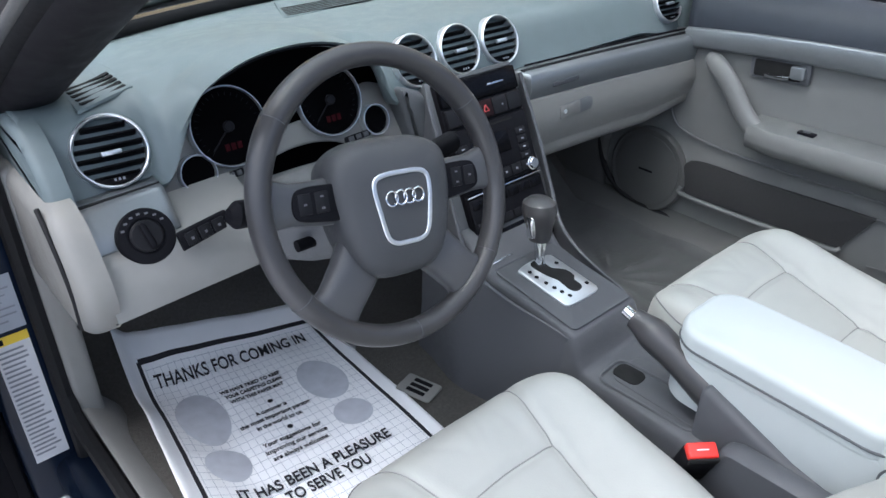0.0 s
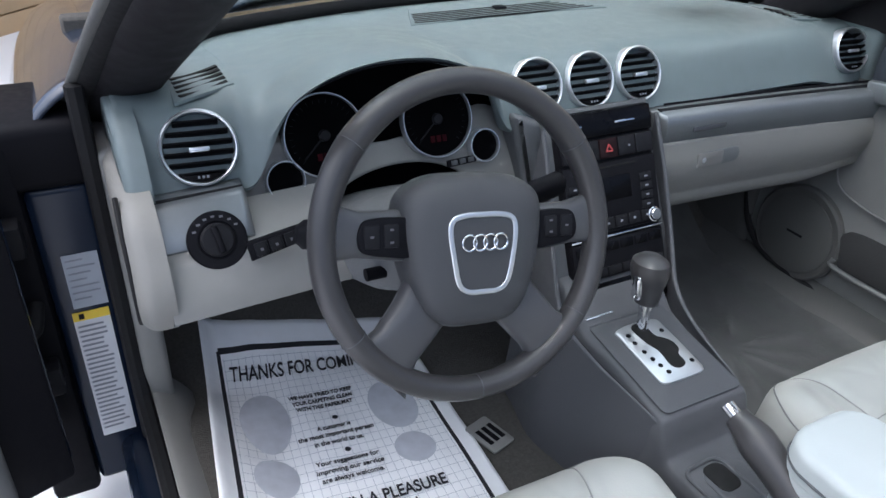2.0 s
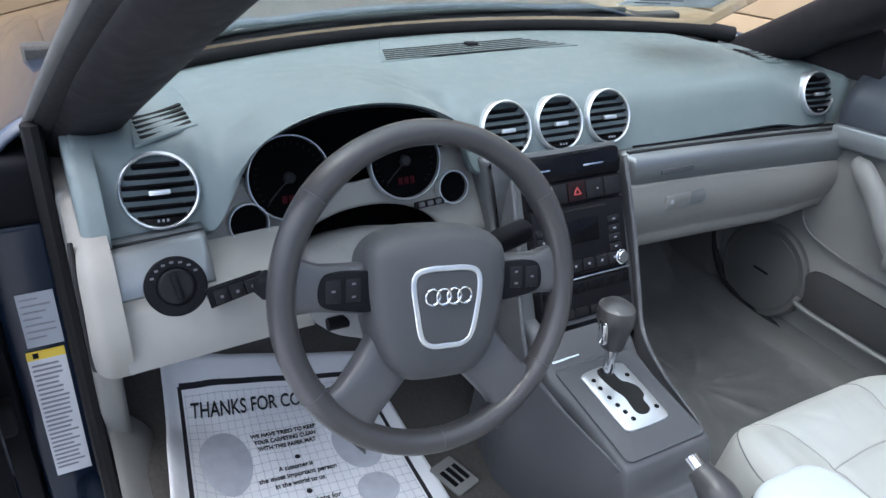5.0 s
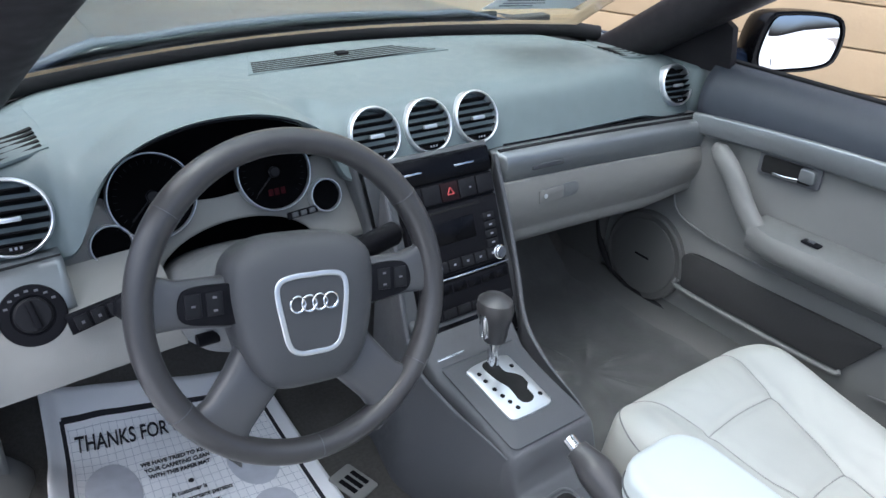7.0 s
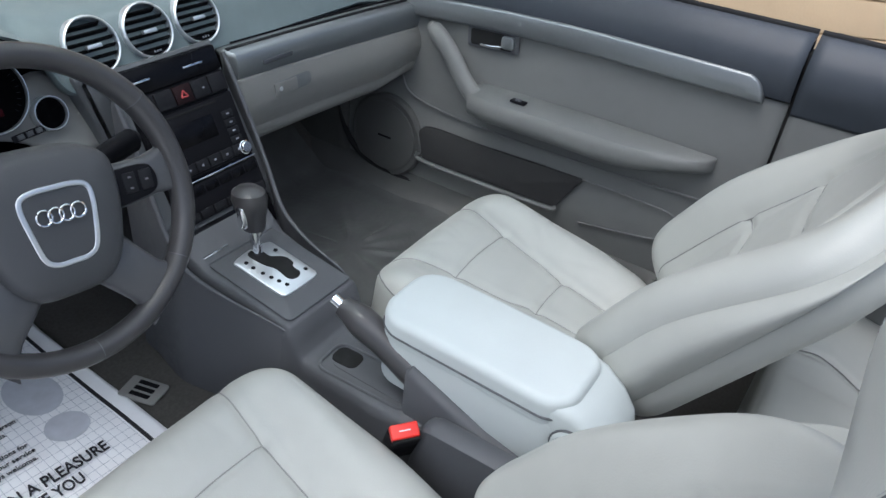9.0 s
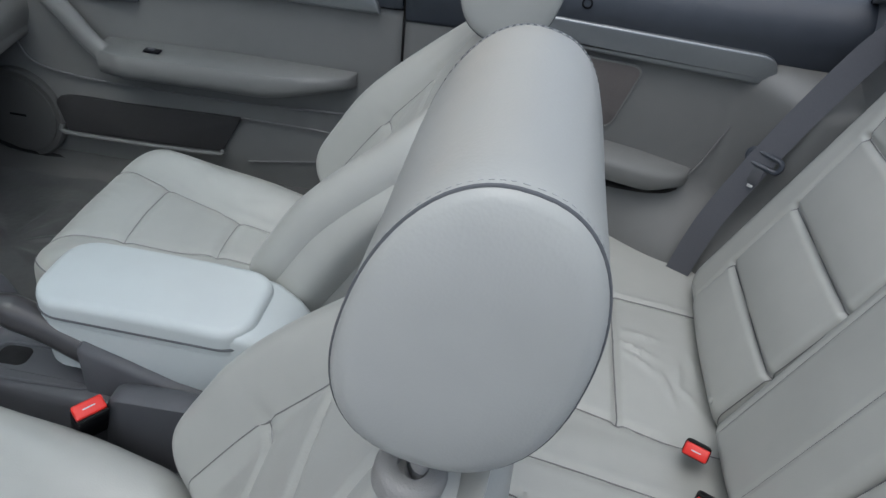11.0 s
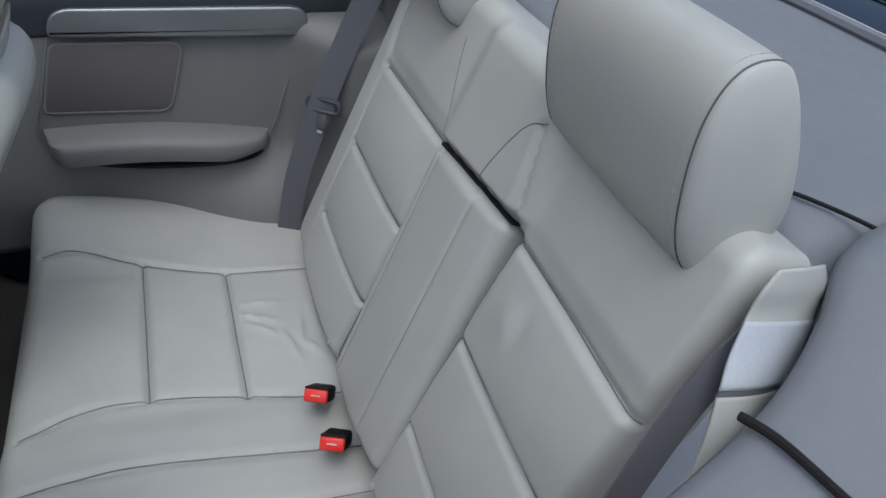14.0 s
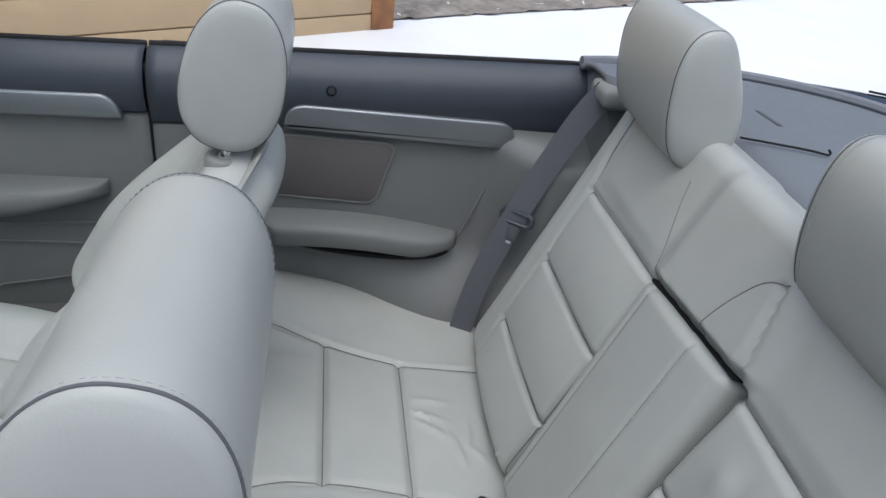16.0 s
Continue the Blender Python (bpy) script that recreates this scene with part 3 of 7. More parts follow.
lathe(bm, [(0.0048, 0.001), (0.0048, 0.0036), (0.004, 0.0042), (0.001, 0.0036)], mm @ Matrix.Translation((-0.030, 0, 0)), 20)
part("key_barrel", bm, ALU, lk, "round metal lock")
bm = bmesh.new()
prism(bm, rrect(0.082, 0.010, 0.003), 0.002, frame_at((0.240, 0.2160, 0.760), (1, -0.02, 0), (0, 0, 1)), 0.0006)
part("airbag_mark", bm, DARK_GREY, dash, "small embossed bar of worn lettering")

# centre stack
ST = frame_at((-0.010, 0.204, 0.755), (1, 0, 0), (0, 0.46, 1))


def stack_box(name, x0, x1, y0, y1, z0, z1, material, parent, label="", bev=0.002):
    b = bmesh.new()
    box(b, (x0, y0, z0), (x1, y1, z1), bev, 2, ST)
    return part(name, b, material, parent, label)


b = bmesh.new()
prism(b, [(-0.112, 0.082), (0.112, 0.082), (0.118, -0.05), (0.128, -0.20), (0.132, -0.33), (-0.132, -0.33), (-0.128, -0.20), (-0.118, -0.05)], 0.06, ST @ Matrix.Translation((0, 0, -0.075)), 0.006)
part("stack_surround", b, STACK_SIDE, dash, "grey surround of the centre stack")
stack = stack_box("stack_panel", -0.102, 0.102, -0.285, 0.074, -0.05, -0.004, BLACK, dash, "black control panel in the centre stack", 0.004)
cup = stack_box("cup_holder_lid", -0.100, 0.100, 0.028, 0.072, -0.01, 0.004, GLOSS_BLACK, dash, "black lid with a short silver line", 0.003)
stack_box("silver_line", 0.018, 0.062, 0.047, 0.0505, 0.003, 0.0052, CHROME, cup, bev=0.0006)
stack_box("silver_line", -0.088, -0.052, 0.047, 0.0505, 0.003, 0.0052, CHROME, cup, bev=0.0006)
row = stack_box("switch_strip", -0.100, 0.100, -0.012, 0.025, -0.01, 0.002, BLACK, dash, "row of black switches", 0.002)
for k in range(5):
    x0 = -0.098 + 0.0394 * k
    stack_box("switch", x0, x0 + 0.037, -0.010, 0.023, 0.0, 0.005, KEY if k != 2 else HOOK_RED, row, "" if k != 2 else "dark red hazard switch", 0.0015)
tri = bmesh.new()
for a0 in range(3):
    p, q = [Vector((-0.0005 + 0.008 * math.sin(math.tau * a / 3), 0.005 + 0.008 * math.cos(math.tau * a / 3), 0.0058)) for a in (a0, a0 + 1)]
    tube(tri, [ST @ p, ST @ q], 0.0014, 6)
part("warning_triangle", tri, TRIANGLE_RED, row, "red triangle outline")
stack_box("indicator", 0.042, 0.046, 0.004, 0.007, 0.004, 0.0058, INK_GREY, row, bev=0.0003)
radio = stack_box("radio", -0.100, 0.100, -0.138, -0.016, -0.01, 0.003, BLACK, dash, "black car radio with a dark display", 0.003)
stack_box("display", -0.060, 0.040, -0.084, -0.042, 0.0, 0.0042, GLOSS_BLACK, radio, "dark display", 0.002)
stack_box("disc_slot", -0.065, 0.060, -0.027, -0.023, 0.002, 0.0036, VOID, radio, bev=0.0005)
for k in range(6):
    x0 = -0.090 + 0.029 * k
    stack_box("preset_key", x0, x0 + 0.026, -0.132, -0.112, 0.0, 0.0055, KEY, radio, "", 0.0015)
    stack_box("key_mark", x0 + 0.010, x0 + 0.015, -0.124, -0.120, 0.005, 0.0059, INK_GREY, radio, "", 0.0003)
for k in range(4):
    for x0 in (0.060, -0.094):
        stack_box("side_key", x0, x0 + 0.026, -0.060 - 0.0165 * k, -0.047 - 0.0165 * k, 0.0, 0.005, KEY, radio, "", 0.0012)
        stack_box("key_mark", x0 + 0.010, x0 + 0.017, -0.055 - 0.0165 * k, -0.052 - 0.0165 * k, 0.0045, 0.0054, INK_GREY, radio, "", 0.0003)
b = bmesh.new()
lathe(b, [(0.0135, 0.0), (0.0135, 0.004), (0.0115, 0.005), (0.0110, 0.009), (0.0095, 0.0105), (0.001, 0.0105)], ST @ Matrix.Translation((0.083, -0.124, 0.002)), 32)
part("volume_knob", b, CHROME, radio, "round silver knob")
stack_box("silver_line", -0.100, 0.100, -0.1455, -0.1425, 0.0, 0.004, CHROME, dash, "thin bright line below the radio", 0.0006)
clim = stack_box("climate_panel", -0.100, 0.100, -0.215, -0.148, -0.01, 0.003, BLACK, dash, "black climate controls", 0.003)
for k in range(6):
    x0 = -0.094 + 0.032 * k
    stack_box("climate_key", x0, x0 + 0.028, -0.212, -0.196, 0.0, 0.006, KEY, clim, "", 0.0015)
    stack_box("climate_key", x0, x0 + 0.028, -0.170, -0.154, 0.0, 0.005, GLOSS_BLACK, clim, "", 0.0015)
stack_box("ash_lid", -0.098, 0.098, -0.275, -0.222, -0.01, 0.004, GLOSS_BLACK, dash, "black lid at the foot of the stack", 0.004)

# driver's lower panel
def knee(u, v):
    x = -0.753 + 0.250 * u
    notch = math.exp(-(((x - HX) / 0.085) ** 4)) if x < HX else 1.0
    z = 0.738 - 0.075 * notch - (0.104 - 0.06 * notch) * v + 0.01 * u + 0.012 * smooth(0.2, 0.0, v)
    y = 0.270 - 0.068 * smooth(0, 0.22, v) - 0.052 * math.sin(min(v, 0.92) * math.pi / 2) + 0.10 * smooth(0.86, 1.0, v) ** 2
    return Vector((x, y, z - 0.012 * smooth(0.86, 1, v)))


bm = bmesh.new()
sheet(bm, knee, 50, 24)
part("knee_panel", bm, DASH_LIGHT, dash, "light grey panel below the steering column")
bm = bmesh.new()
sheet(bm, lambda u, v: Vector((-0.275 + 0.165 * u, 0.268 - 0.04 * v + 0.05 * v * v, 0.69 - 0.13 * v)), 10, 10)
solid(part("lower_panel", bm, STACK_SIDE, dash, "mid grey panel between column and stack"), 0.006, 0)
bm = bmesh.new()
sheet(bm, lambda u, v: Vector((-0.752 + 0.128 * u, 0.203 + 0.040 * min(v / 0.85, 1) - 0.004 * math.sin(min(v / 0.85, 1) * math.pi) + 0.035 * smooth(0.85, 1.0, v), 0.724 + 0.006 * u + 0.050 * min(v / 0.85, 1) + 0.004 * smooth(0.85, 1, v))), 12, 20)
solid(part("switch_plate", bm, TRIM, dash, "satin grey plate round the light switch"), 0.01)
bm = bmesh.new()
box(bm, (-0.003, 0.002, -0.012), (0.003, 0.060, 0.003), 0.0015, 2, frame_at((-0.7480, 0.197, 0.725), (1, 0, 0), (0, 0.040, 0.050)))
part("plate_edge", bm, ALU, dash, "bright edge")
bm = bmesh.new()
pod = [(p.x, p.y) for p in spline([Vector((y, z, 0)) for y, z in ((0.165, 0.640), (0.150, 0.690), (0.176, 0.746), (0.206, 0.782), (0.250, 0.798), (0.340, 0.800), (0.46, 0.800), (0.47, 0.74), (0.46, 0.625), (0.30, 0.612), (0.200, 0.616))], 60, closed=True)[:60]]
prism(bm, pod, 0.046, frame_at((-0.746, 0, 0), (0, 1, 0), (0, 0, 1)) @ Matrix.Rotation(math.pi, 4, "Z") @ Matrix.Diagonal((-1, -1, -1, 1)), 0.026, 6)
part("end_cap", bm, POD, dash, "warm light grey end cap of the dashboard")
bm = bmesh.new()
tube(bm, spline([(-0.790, 0.252, 0.796), (-0.7915, 0.218, 0.770), (-0.792, 0.190, 0.730), (-0.792, 0.178, 0.690), (-0.791, 0.190, 0.640), (-0.788, 0.220, 0.622)], 30), 0.0036, 8)
part("cap_joint", bm, RUBBER, dash, "dark joint between end cap and door post")
bm = bmesh.new()
prism(bm, soft_outline([(0.246, 0.778, 0.010), (0.256, 0.806, 0.02), (0.290, 0.856, 0.03), (0.335, 0.882, 0.03), (0.56, 0.884, 0.01), (0.56, 0.778, 0.01)]), 0.034,
      frame_at((-0.742, 0, 0), (0, -1, 0), (0, 0, 1)) @ Matrix.Diagonal((-1, 1, 1, 1)), 0.014, 4)
part("end_cap", bm, DASH, dash, "grey end of the padded top beside the pillar")
bm = bmesh.new()
box(bm, (-0.150, 0.290, 0.70), (0.120, 0.70, 0.780), 0.01, 2)
box(bm, (0.175, 0.268, 0.70), (0.735, 0.70, 0.785), 0.01, 2)
box(bm, (-0.745, 0.285, 0.70), (-0.630, 0.70, 0.770), 0.01, 2)
box(bm, (-0.74, 0.36, 0.58), (0.735, 0.70, 0.74), 0.02, 2)
part("carrier", bm, VOID, dash, "dark hollow behind the panels")

bm = bmesh.new()
tube(bm, [(-0.752 + 0.128 * k / 10, 0.2585, 0.7755 + 0.004 * k / 10) for k in range(11)], 0.0035, 8)
part("lip_shadow_gap", bm, RUBBER, dash, "dark line for the shaded joint under the padded lip")

bm = bmesh.new()
box(bm, (0.726, 0.250, 0.745), (0.792, 0.62, 0.889), 0.022, 4)
part("end_cap", bm, DASH, dash, "grey end of the padded top beside the door")
# light switch
LS = frame_at((-0.677, 0.196, 0.738), (1, 0, 0.02), (0, 0.62, 1))
b = bmesh.new()
lathe(b, [(0.040, -0.01), (0.040, 0.000), (0.038, 0.002), (0.026, 0.002), (0.025, 0.0), (0.024, 0.0)], LS, 48)
sw = part("light_switch", b, BLACK, dash, "round black light switch")
b = bmesh.new()
lathe(b, [(0.023, -0.002), (0.0225, 0.004), (0.020, 0.006), (0.001, 0.006)], LS, 40)
part("switch_knob", b, KEY, sw)
b = bmesh.new()
box(b, (-0.0045, -0.019, 0.004), (0.0045, 0.019, 0.013), 0.003, 3, LS @ Matrix.Rotation(radians(8), 4, "Z"))
part("grip_bar", b, BLACK, sw)
for k in range(7):
    a = radians(30 + 20 * k)
    b = bmesh.new()
    box(b, (-0.0025, -0.0015, 0.0018), (0.0025, 0.0015, 0.0026), 0, 1, LS @ Matrix.Translation((0.032 * math.cos(a), 0.032 * math.sin(a), 0)))
    part("symbol_mark", b, STITCH_DIM, sw)
b = bmesh.new()
mm = frame_at((-0.602, 0.170, 0.733), (1, 0, 0.16), (0, 0.3, 1))
prism(b, [(-0.042, -0.013), (0.026, -0.010), (0.034, 0.014), (-0.042, 0.014)], 0.010, mm, 0.003)
dm = part("dimmer_plate", b, BLACK, dash, "black dimmer plate")
for k in range(3):
    b = bmesh.new()
    box(b, (-0.034 + 0.021 * k, -0.009, 0.008), (-0.016 + 0.021 * k, 0.010, 0.0125), 0.002, 2, mm)
    part("dimmer_key", b, KEY, dm)
    b = bmesh.new()
    box(b, (-0.027 + 0.021 * k, -0.002, 0.012), (-0.023 + 0.021 * k, 0.002, 0.0128), 0, 1, mm)
    part("symbol_mark", b, STITCH_DIM, dm)

# ---- steering column and wheel ----
WM = Matrix.Translation((-0.396, 0.004, 0.781)) @ Matrix.Rotation(radians(90 - 23), 4, "X") @ Matrix.Rotation(radians(-8), 4, "Z") @ Matrix.Scale(1.1, 4)
CM = Matrix.Translation((-0.396, 0.004, 0.781)) @ Matrix.Rotation(radians(90 - 23), 4, "X") @ Matrix.Scale(1.1, 4)
column = thing("steering_column", "dark grey steering column shroud with two stalks", "steering column")
bm = bmesh.new()
rings = []
for d, w, h in ((-0.04, 0.060, 0.050), (-0.08, 0.085, 0.060), (-0.14, 0.105, 0.066), (-0.22, 0.105, 0.066), (-0.30, 0.095, 0.06)):
    rings.append([CM @ Vector((w * abs(math.cos(a)) ** 0.7 * (1 if math.cos(a) > 0 else -1), -0.012 + h * abs(math.sin(a)) ** 0.8 * (1 if math.sin(a) > 0 else -1), d)) for a in [math.tau * k / 40 for k in range(40)]])
loft(bm, rings)
part("shroud", bm, SHROUD, column, "mid grey plastic shroud")
bm = bmesh.new()
lathe(bm, [(0.028, -0.10), (0.030, -0.05), (0.030, -0.02)], WM, 32)
part("boss", bm, BLACK, column)


def stalk(sign, lift, name):
    s = bmesh.new()
    pts = [Vector((sign * x, y + lift, -0.072)) for x, y in ((0.07, 0.0), (0.11, 0.004), (0.15, 0.010), (0.185, 0.016))]
    tube(s, [CM @ p for p in spline(pts, 14)], lambda t: 0.013 + 0.013 * smooth(0.25, 0.6, t) - 0.012 * smooth(0.95, 1, t), 14, flat=0.7)
    st = part(name, s, BLACK, column, "black control stalk")
    for k in range(2):
        s = bmesh.new()
        x0 = sign * (0.122 + 0.022 * k)
        box(s, (x0 - 0.007, lift + 0.003 + 0.006 * k, -0.060), (x0 + 0.007, lift + 0.013 + 0.006 * k, -0.0535), 0.001, 1, CM)
        part("stalk_mark", s, KEY, st)


stalk(1, 0.017, "wiper_stalk")
stalk(-1, 0.018, "indicator_stalk")
bm = bmesh.new()
tube(bm, [WM @ Vector(p) for p in ((-0.075, -0.045, -0.085), (-0.100, -0.048, -0.085))], 0.009, 10)
part("cruise_stalk", bm, BLACK, column)
wheel = thing("steering_wheel", "dark grey leather four-spoke steering wheel with silver hub badge", "steering wheel")
bm = bmesh.new()
R = 0.180
rings = []
for k in range(97):
    a = math.tau * k / 96
    grip = 1 + 0.10 * math.exp(-((math.degrees(math.atan2(math.sin(a - radians(140)), math.cos(a - radians(140)))) / 20) ** 2)) + 0.10 * math.exp(-((math.degrees(math.atan2(math.sin(a - radians(40)), math.cos(a - radians(40)))) / 20) ** 2))
    c = Vector((R * math.cos(a), R * math.sin(a), 0))
    u = Vector((math.cos(a), math.sin(a), 0))
    rings.append([WM @ (c + u * (0.0150 * grip * math.cos(t)) + Vector((0, 0, 0.0170 * grip * math.sin(t)))) for t in [math.tau * j / 20 for j in range(20)]])
loft(bm, rings, cap=False)
bmesh.ops.remove_doubles(bm, verts=bm.verts, dist=1e-6)
rim = part("rim", bm, WHEEL_SKIN, wheel, "worn dark grey leather rim")
for deg in (143, 37, 272, 215, 325):
    bm = bmesh.new()
    a = radians(deg)
    c, u = Vector((R * math.cos(a), R * math.sin(a), 0)), Vector((math.cos(a), math.sin(a), 0))
    g = 1.10 if deg in (143, 37) else 1.0
    tube(bm, [WM @ (c + u * (0.0152 * g * math.cos(t)) + Vector((0, 0, 0.0172 * g * math.sin(t)))) for t in [math.tau * j / 24 for j in range(24)]], 0.0006, 6, closed=True)
    part("rim_seam", bm, PIPING, rim)

# hub
bm = bmesh.new()
hub_out = spline([Vector((x, y, 0)) for x, y in ((0.0, 0.082), (0.060, 0.078), (0.098, 0.058), (0.104, 0.020), (0.096, -0.030), (0.078, -0.075), (0.048, -0.098), (0.0, -0.102),
                                                  (-0.048, -0.098), (-0.078, -0.075), (-0.096, -0.030), (-0.104, 0.020), (-0.098, 0.058), (-0.060, 0.078))], 72, closed=True)
hub_out = hub_out[:72]
rings = []
for s, z in ((0.94, -0.045), (0.99, -0.03), (1.0, -0.012), (0.99, 0.004), (0.96, 0.014), (0.90, 0.021), (0.80, 0.026), (0.6, 0.030), (0.35, 0.032), (0.02, 0.0325)):
    rings.append([WM @ Vector((p.x * s * 0.86, p.y * s * 0.98 - 0.004, z)) for p in hub_out])
loft(bm, rings)
hub = part("airbag_hub", bm, HUB_SKIN, wheel, "dark grey airbag cover")
shield = [(0.0, 0.052), (0.030, 0.0515), (0.052, 0.046), (0.058, 0.030), (0.053, -0.005), (0.044, -0.040), (0.028, -0.0525), (0.0, -0.054), (-0.028, -0.0525), (-0.044, -0.040), (-0.053, -0.005), (-0.058, 0.030), (-0.052, 0.046), (-0.030, 0.0515)]
sp = spline([Vector((x * 0.72, y * 0.83 - 0.014, 0)) for x, y in shield], 80, closed=True)[:80]


def hub_z(x, y):
    return 0.0325 - 0.0125 * (math.hypot(x / 0.086, (y + 0.004) / 0.093)) ** 2.4


bm = bmesh.new()
tube(bm, [WM @ Vector((p.x, p.y, hub_z(p.x, p.y) + 0.0015)) for p in sp], 0.0036, 8, closed=True, flat=0.6, up=WM.to_3x3() @ Vector((0, 0, 1)))
part("shield_frame", bm, ALU, hub, "silver shield-shaped frame")
for k in range(4):
    bm = bmesh.new()
    cx = -0.0199 + 0.01325 * k
    tube(bm, [WM @ Vector((cx + 0.0088 * math.cos(a), -0.002 + 0.0088 * math.sin(a), hub_z(cx, -0.002) + 0.002 + 0.0006 * (k % 2))) for a in [math.tau * j / 32 for j in range(32)]], 0.0015, 8, closed=True)
    part("badge_ring", bm, CHROME, hub, "chrome ring")


# spokes
def spoke(pts, name="spoke"):
    s = bmesh.new()
    rings = []
    P = [Vector((*p[:2], 0)) for p in pts]
    for i, (x, y, half, z0, z1) in enumerate(pts):
        a, b = P[max(i - 1, 0)], P[min(i + 1, len(P) - 1)]
        d = (b - a).normalized()
        nrm = Vector((-d.y, d.x, 0))
        c, h, zc = P[i], (z1 - z0) / 2, (z0 + z1) / 2
        rings.append([WM @ (c + nrm * (half * abs(math.cos(t)) ** 0.6 * (1 if math.cos(t) > 0 else -1)) + Vector((0, 0, zc + h * abs(math.sin(t)) ** 0.6 * (1 if math.sin(t) > 0 else -1)))) for t in [math.tau * j / 24 for j in range(24)]])
    loft(s, rings)
    return part(name, s, SPOKE, wheel)


for sg in (1, -1):
    sd = spoke([(sg * 0.080, 0.007, 0.030, -0.030, 0.004), (sg * 0.105, 0.008, 0.028, -0.026, 0.008), (sg * 0.140, 0.011, 0.026, -0.022, 0.008), (sg * 0.162, 0.014, 0.030, -0.014, 0.006), (sg * 0.178, 0.016, 0.042, -0.008, 0.004)])
    s = bmesh.new()
    out = spline([Vector((sg * x, y, 0)) for x, y in ((0.078, -0.014), (0.080, 0.024), (0.098, 0.029), (0.124, 0.029), (0.138, 0.024), (0.143, 0.006), (0.137, -0.008), (0.112, -0.014))], 40, closed=True)[:40]
    prism(s, [(p.x, p.y) for p in out], 0.006, WM @ Matrix.Translation((0, 0, 0.005)), 0.002)
    kp = part("control_pad", s, BLACK, wheel, "black key pad on the spoke")
    for x, y in ((0.104, 0.009), (0.127, 0.009)):
        s = bmesh.new()
        box(s, (sg * x - 0.009, y - 0.013, 0.0095), (sg * x + 0.009, y + 0.013, 0.0125), 0.003, 2, WM)
        part("pad_key", s, KEY, kp)
        for dy in ((-0.007, 0.007) if x < 0.11 else (0.0,)):
            s = bmesh.new()
            box(s, (sg * x - 0.0022, y + dy - 0.0012, 0.0124), (sg * x + 0.0022, y + dy + 0.0012, 0.0129), 0, 1, WM)
            part("key_mark", s, STITCH_DIM, kp)
    spoke([(sg * 0.045, -0.060, 0.036, -0.030, 0.000), (sg * 0.070, -0.090, 0.032, -0.028, 0.010), (sg * 0.095, -0.118, 0.031, -0.022, 0.010), (sg * 0.112, -0.136, 0.038, -0.014, 0.008), (sg * 0.122, -0.146, 0.050, -0.008, 0.005)])

# ---- car shell: floor, sills, pillars, screen, bonnet, tail ----
bm = bmesh.new()


def floor_z(x, y):
    z = 0.245 + 0.22 * smooth(0.42, 0.78, y)
    z -= 0.13 * smooth(-0.64, -0.76, y)
    z += 0.06 * smooth(0.60, 0.74, abs(x)) * smooth(0.5, 0.3, y)
    return z + 0.003 * noise.noise(Vector((x * 9, y * 9, 0)))


sheet(bm, lambda u, v: Vector((-0.80 + 1.54 * u, -1.0 + 1.78 * v, floor_z(-0.80 + 1.54 * u, -1.0 + 1.78 * v))), 60, 60)
tagged(solid(part("floor", bm, CARPET), 0.01), "worn brown-grey car carpet", "carpet", kind="structure")

shell = thing("car_body", "dark blue convertible body with its roof folded away", "car", kind="structure")
for sg in (1, -1):
    bm = bmesh.new()
    box(bm, (sg * 0.735, -1.9, 0.12), (sg * 0.86, 0.46, 0.325 if sg > 0 else 0.235), 0.03, 4)
    part("sill", bm, PAINT, shell, "dark blue sill")
# passenger sill cover, coloured darker than the driver's to imitate footwell shade
bm = bmesh.new()
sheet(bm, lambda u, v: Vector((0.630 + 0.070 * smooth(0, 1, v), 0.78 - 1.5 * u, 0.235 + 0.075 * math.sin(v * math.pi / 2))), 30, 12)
part("sill_cover", bm, SPEAKER, shell, "grey plastic sill cover with footwell shade in its colour")
bm = bmesh.new()
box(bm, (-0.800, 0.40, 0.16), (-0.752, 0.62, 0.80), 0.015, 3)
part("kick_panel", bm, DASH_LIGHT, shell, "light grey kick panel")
bm = bmesh.new()
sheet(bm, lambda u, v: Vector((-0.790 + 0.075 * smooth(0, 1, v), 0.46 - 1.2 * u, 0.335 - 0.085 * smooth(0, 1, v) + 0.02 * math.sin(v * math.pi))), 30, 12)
part("sill_cover", bm, DASH_LIGHT, shell, "light grey plastic sill cover with footwell shade in its colour")
bm = bmesh.new()
tube(bm, spline([(-0.806, 0.42, 0.42), (-0.806, 0.40, 0.345), (-0.803, 0.34, 0.318), (-0.800, 0.1, 0.312), (-0.800, -0.75, 0.312)], 30), 0.014, 8)
part("sill_seal", bm, RUBBER, shell, "black rubber seal along the sill")
bm = bmesh.new()
box(bm, (-0.80, 0.78, 0.12), (0.76, 0.82, 0.90), 0.005, 1)
part("bulkhead", bm, CARPET, shell, "carpeted bulkhead")
# takes the lowered grey, so footwell shade is in its colour
bm = bmesh.new()
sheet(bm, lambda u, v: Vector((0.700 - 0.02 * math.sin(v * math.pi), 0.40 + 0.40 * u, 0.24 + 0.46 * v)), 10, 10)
solid(part("kick_panel", bm, SPEAKER, shell, "grey kick panel ahead of the passenger door, darkened for footwell shade"), 0.03, 1)
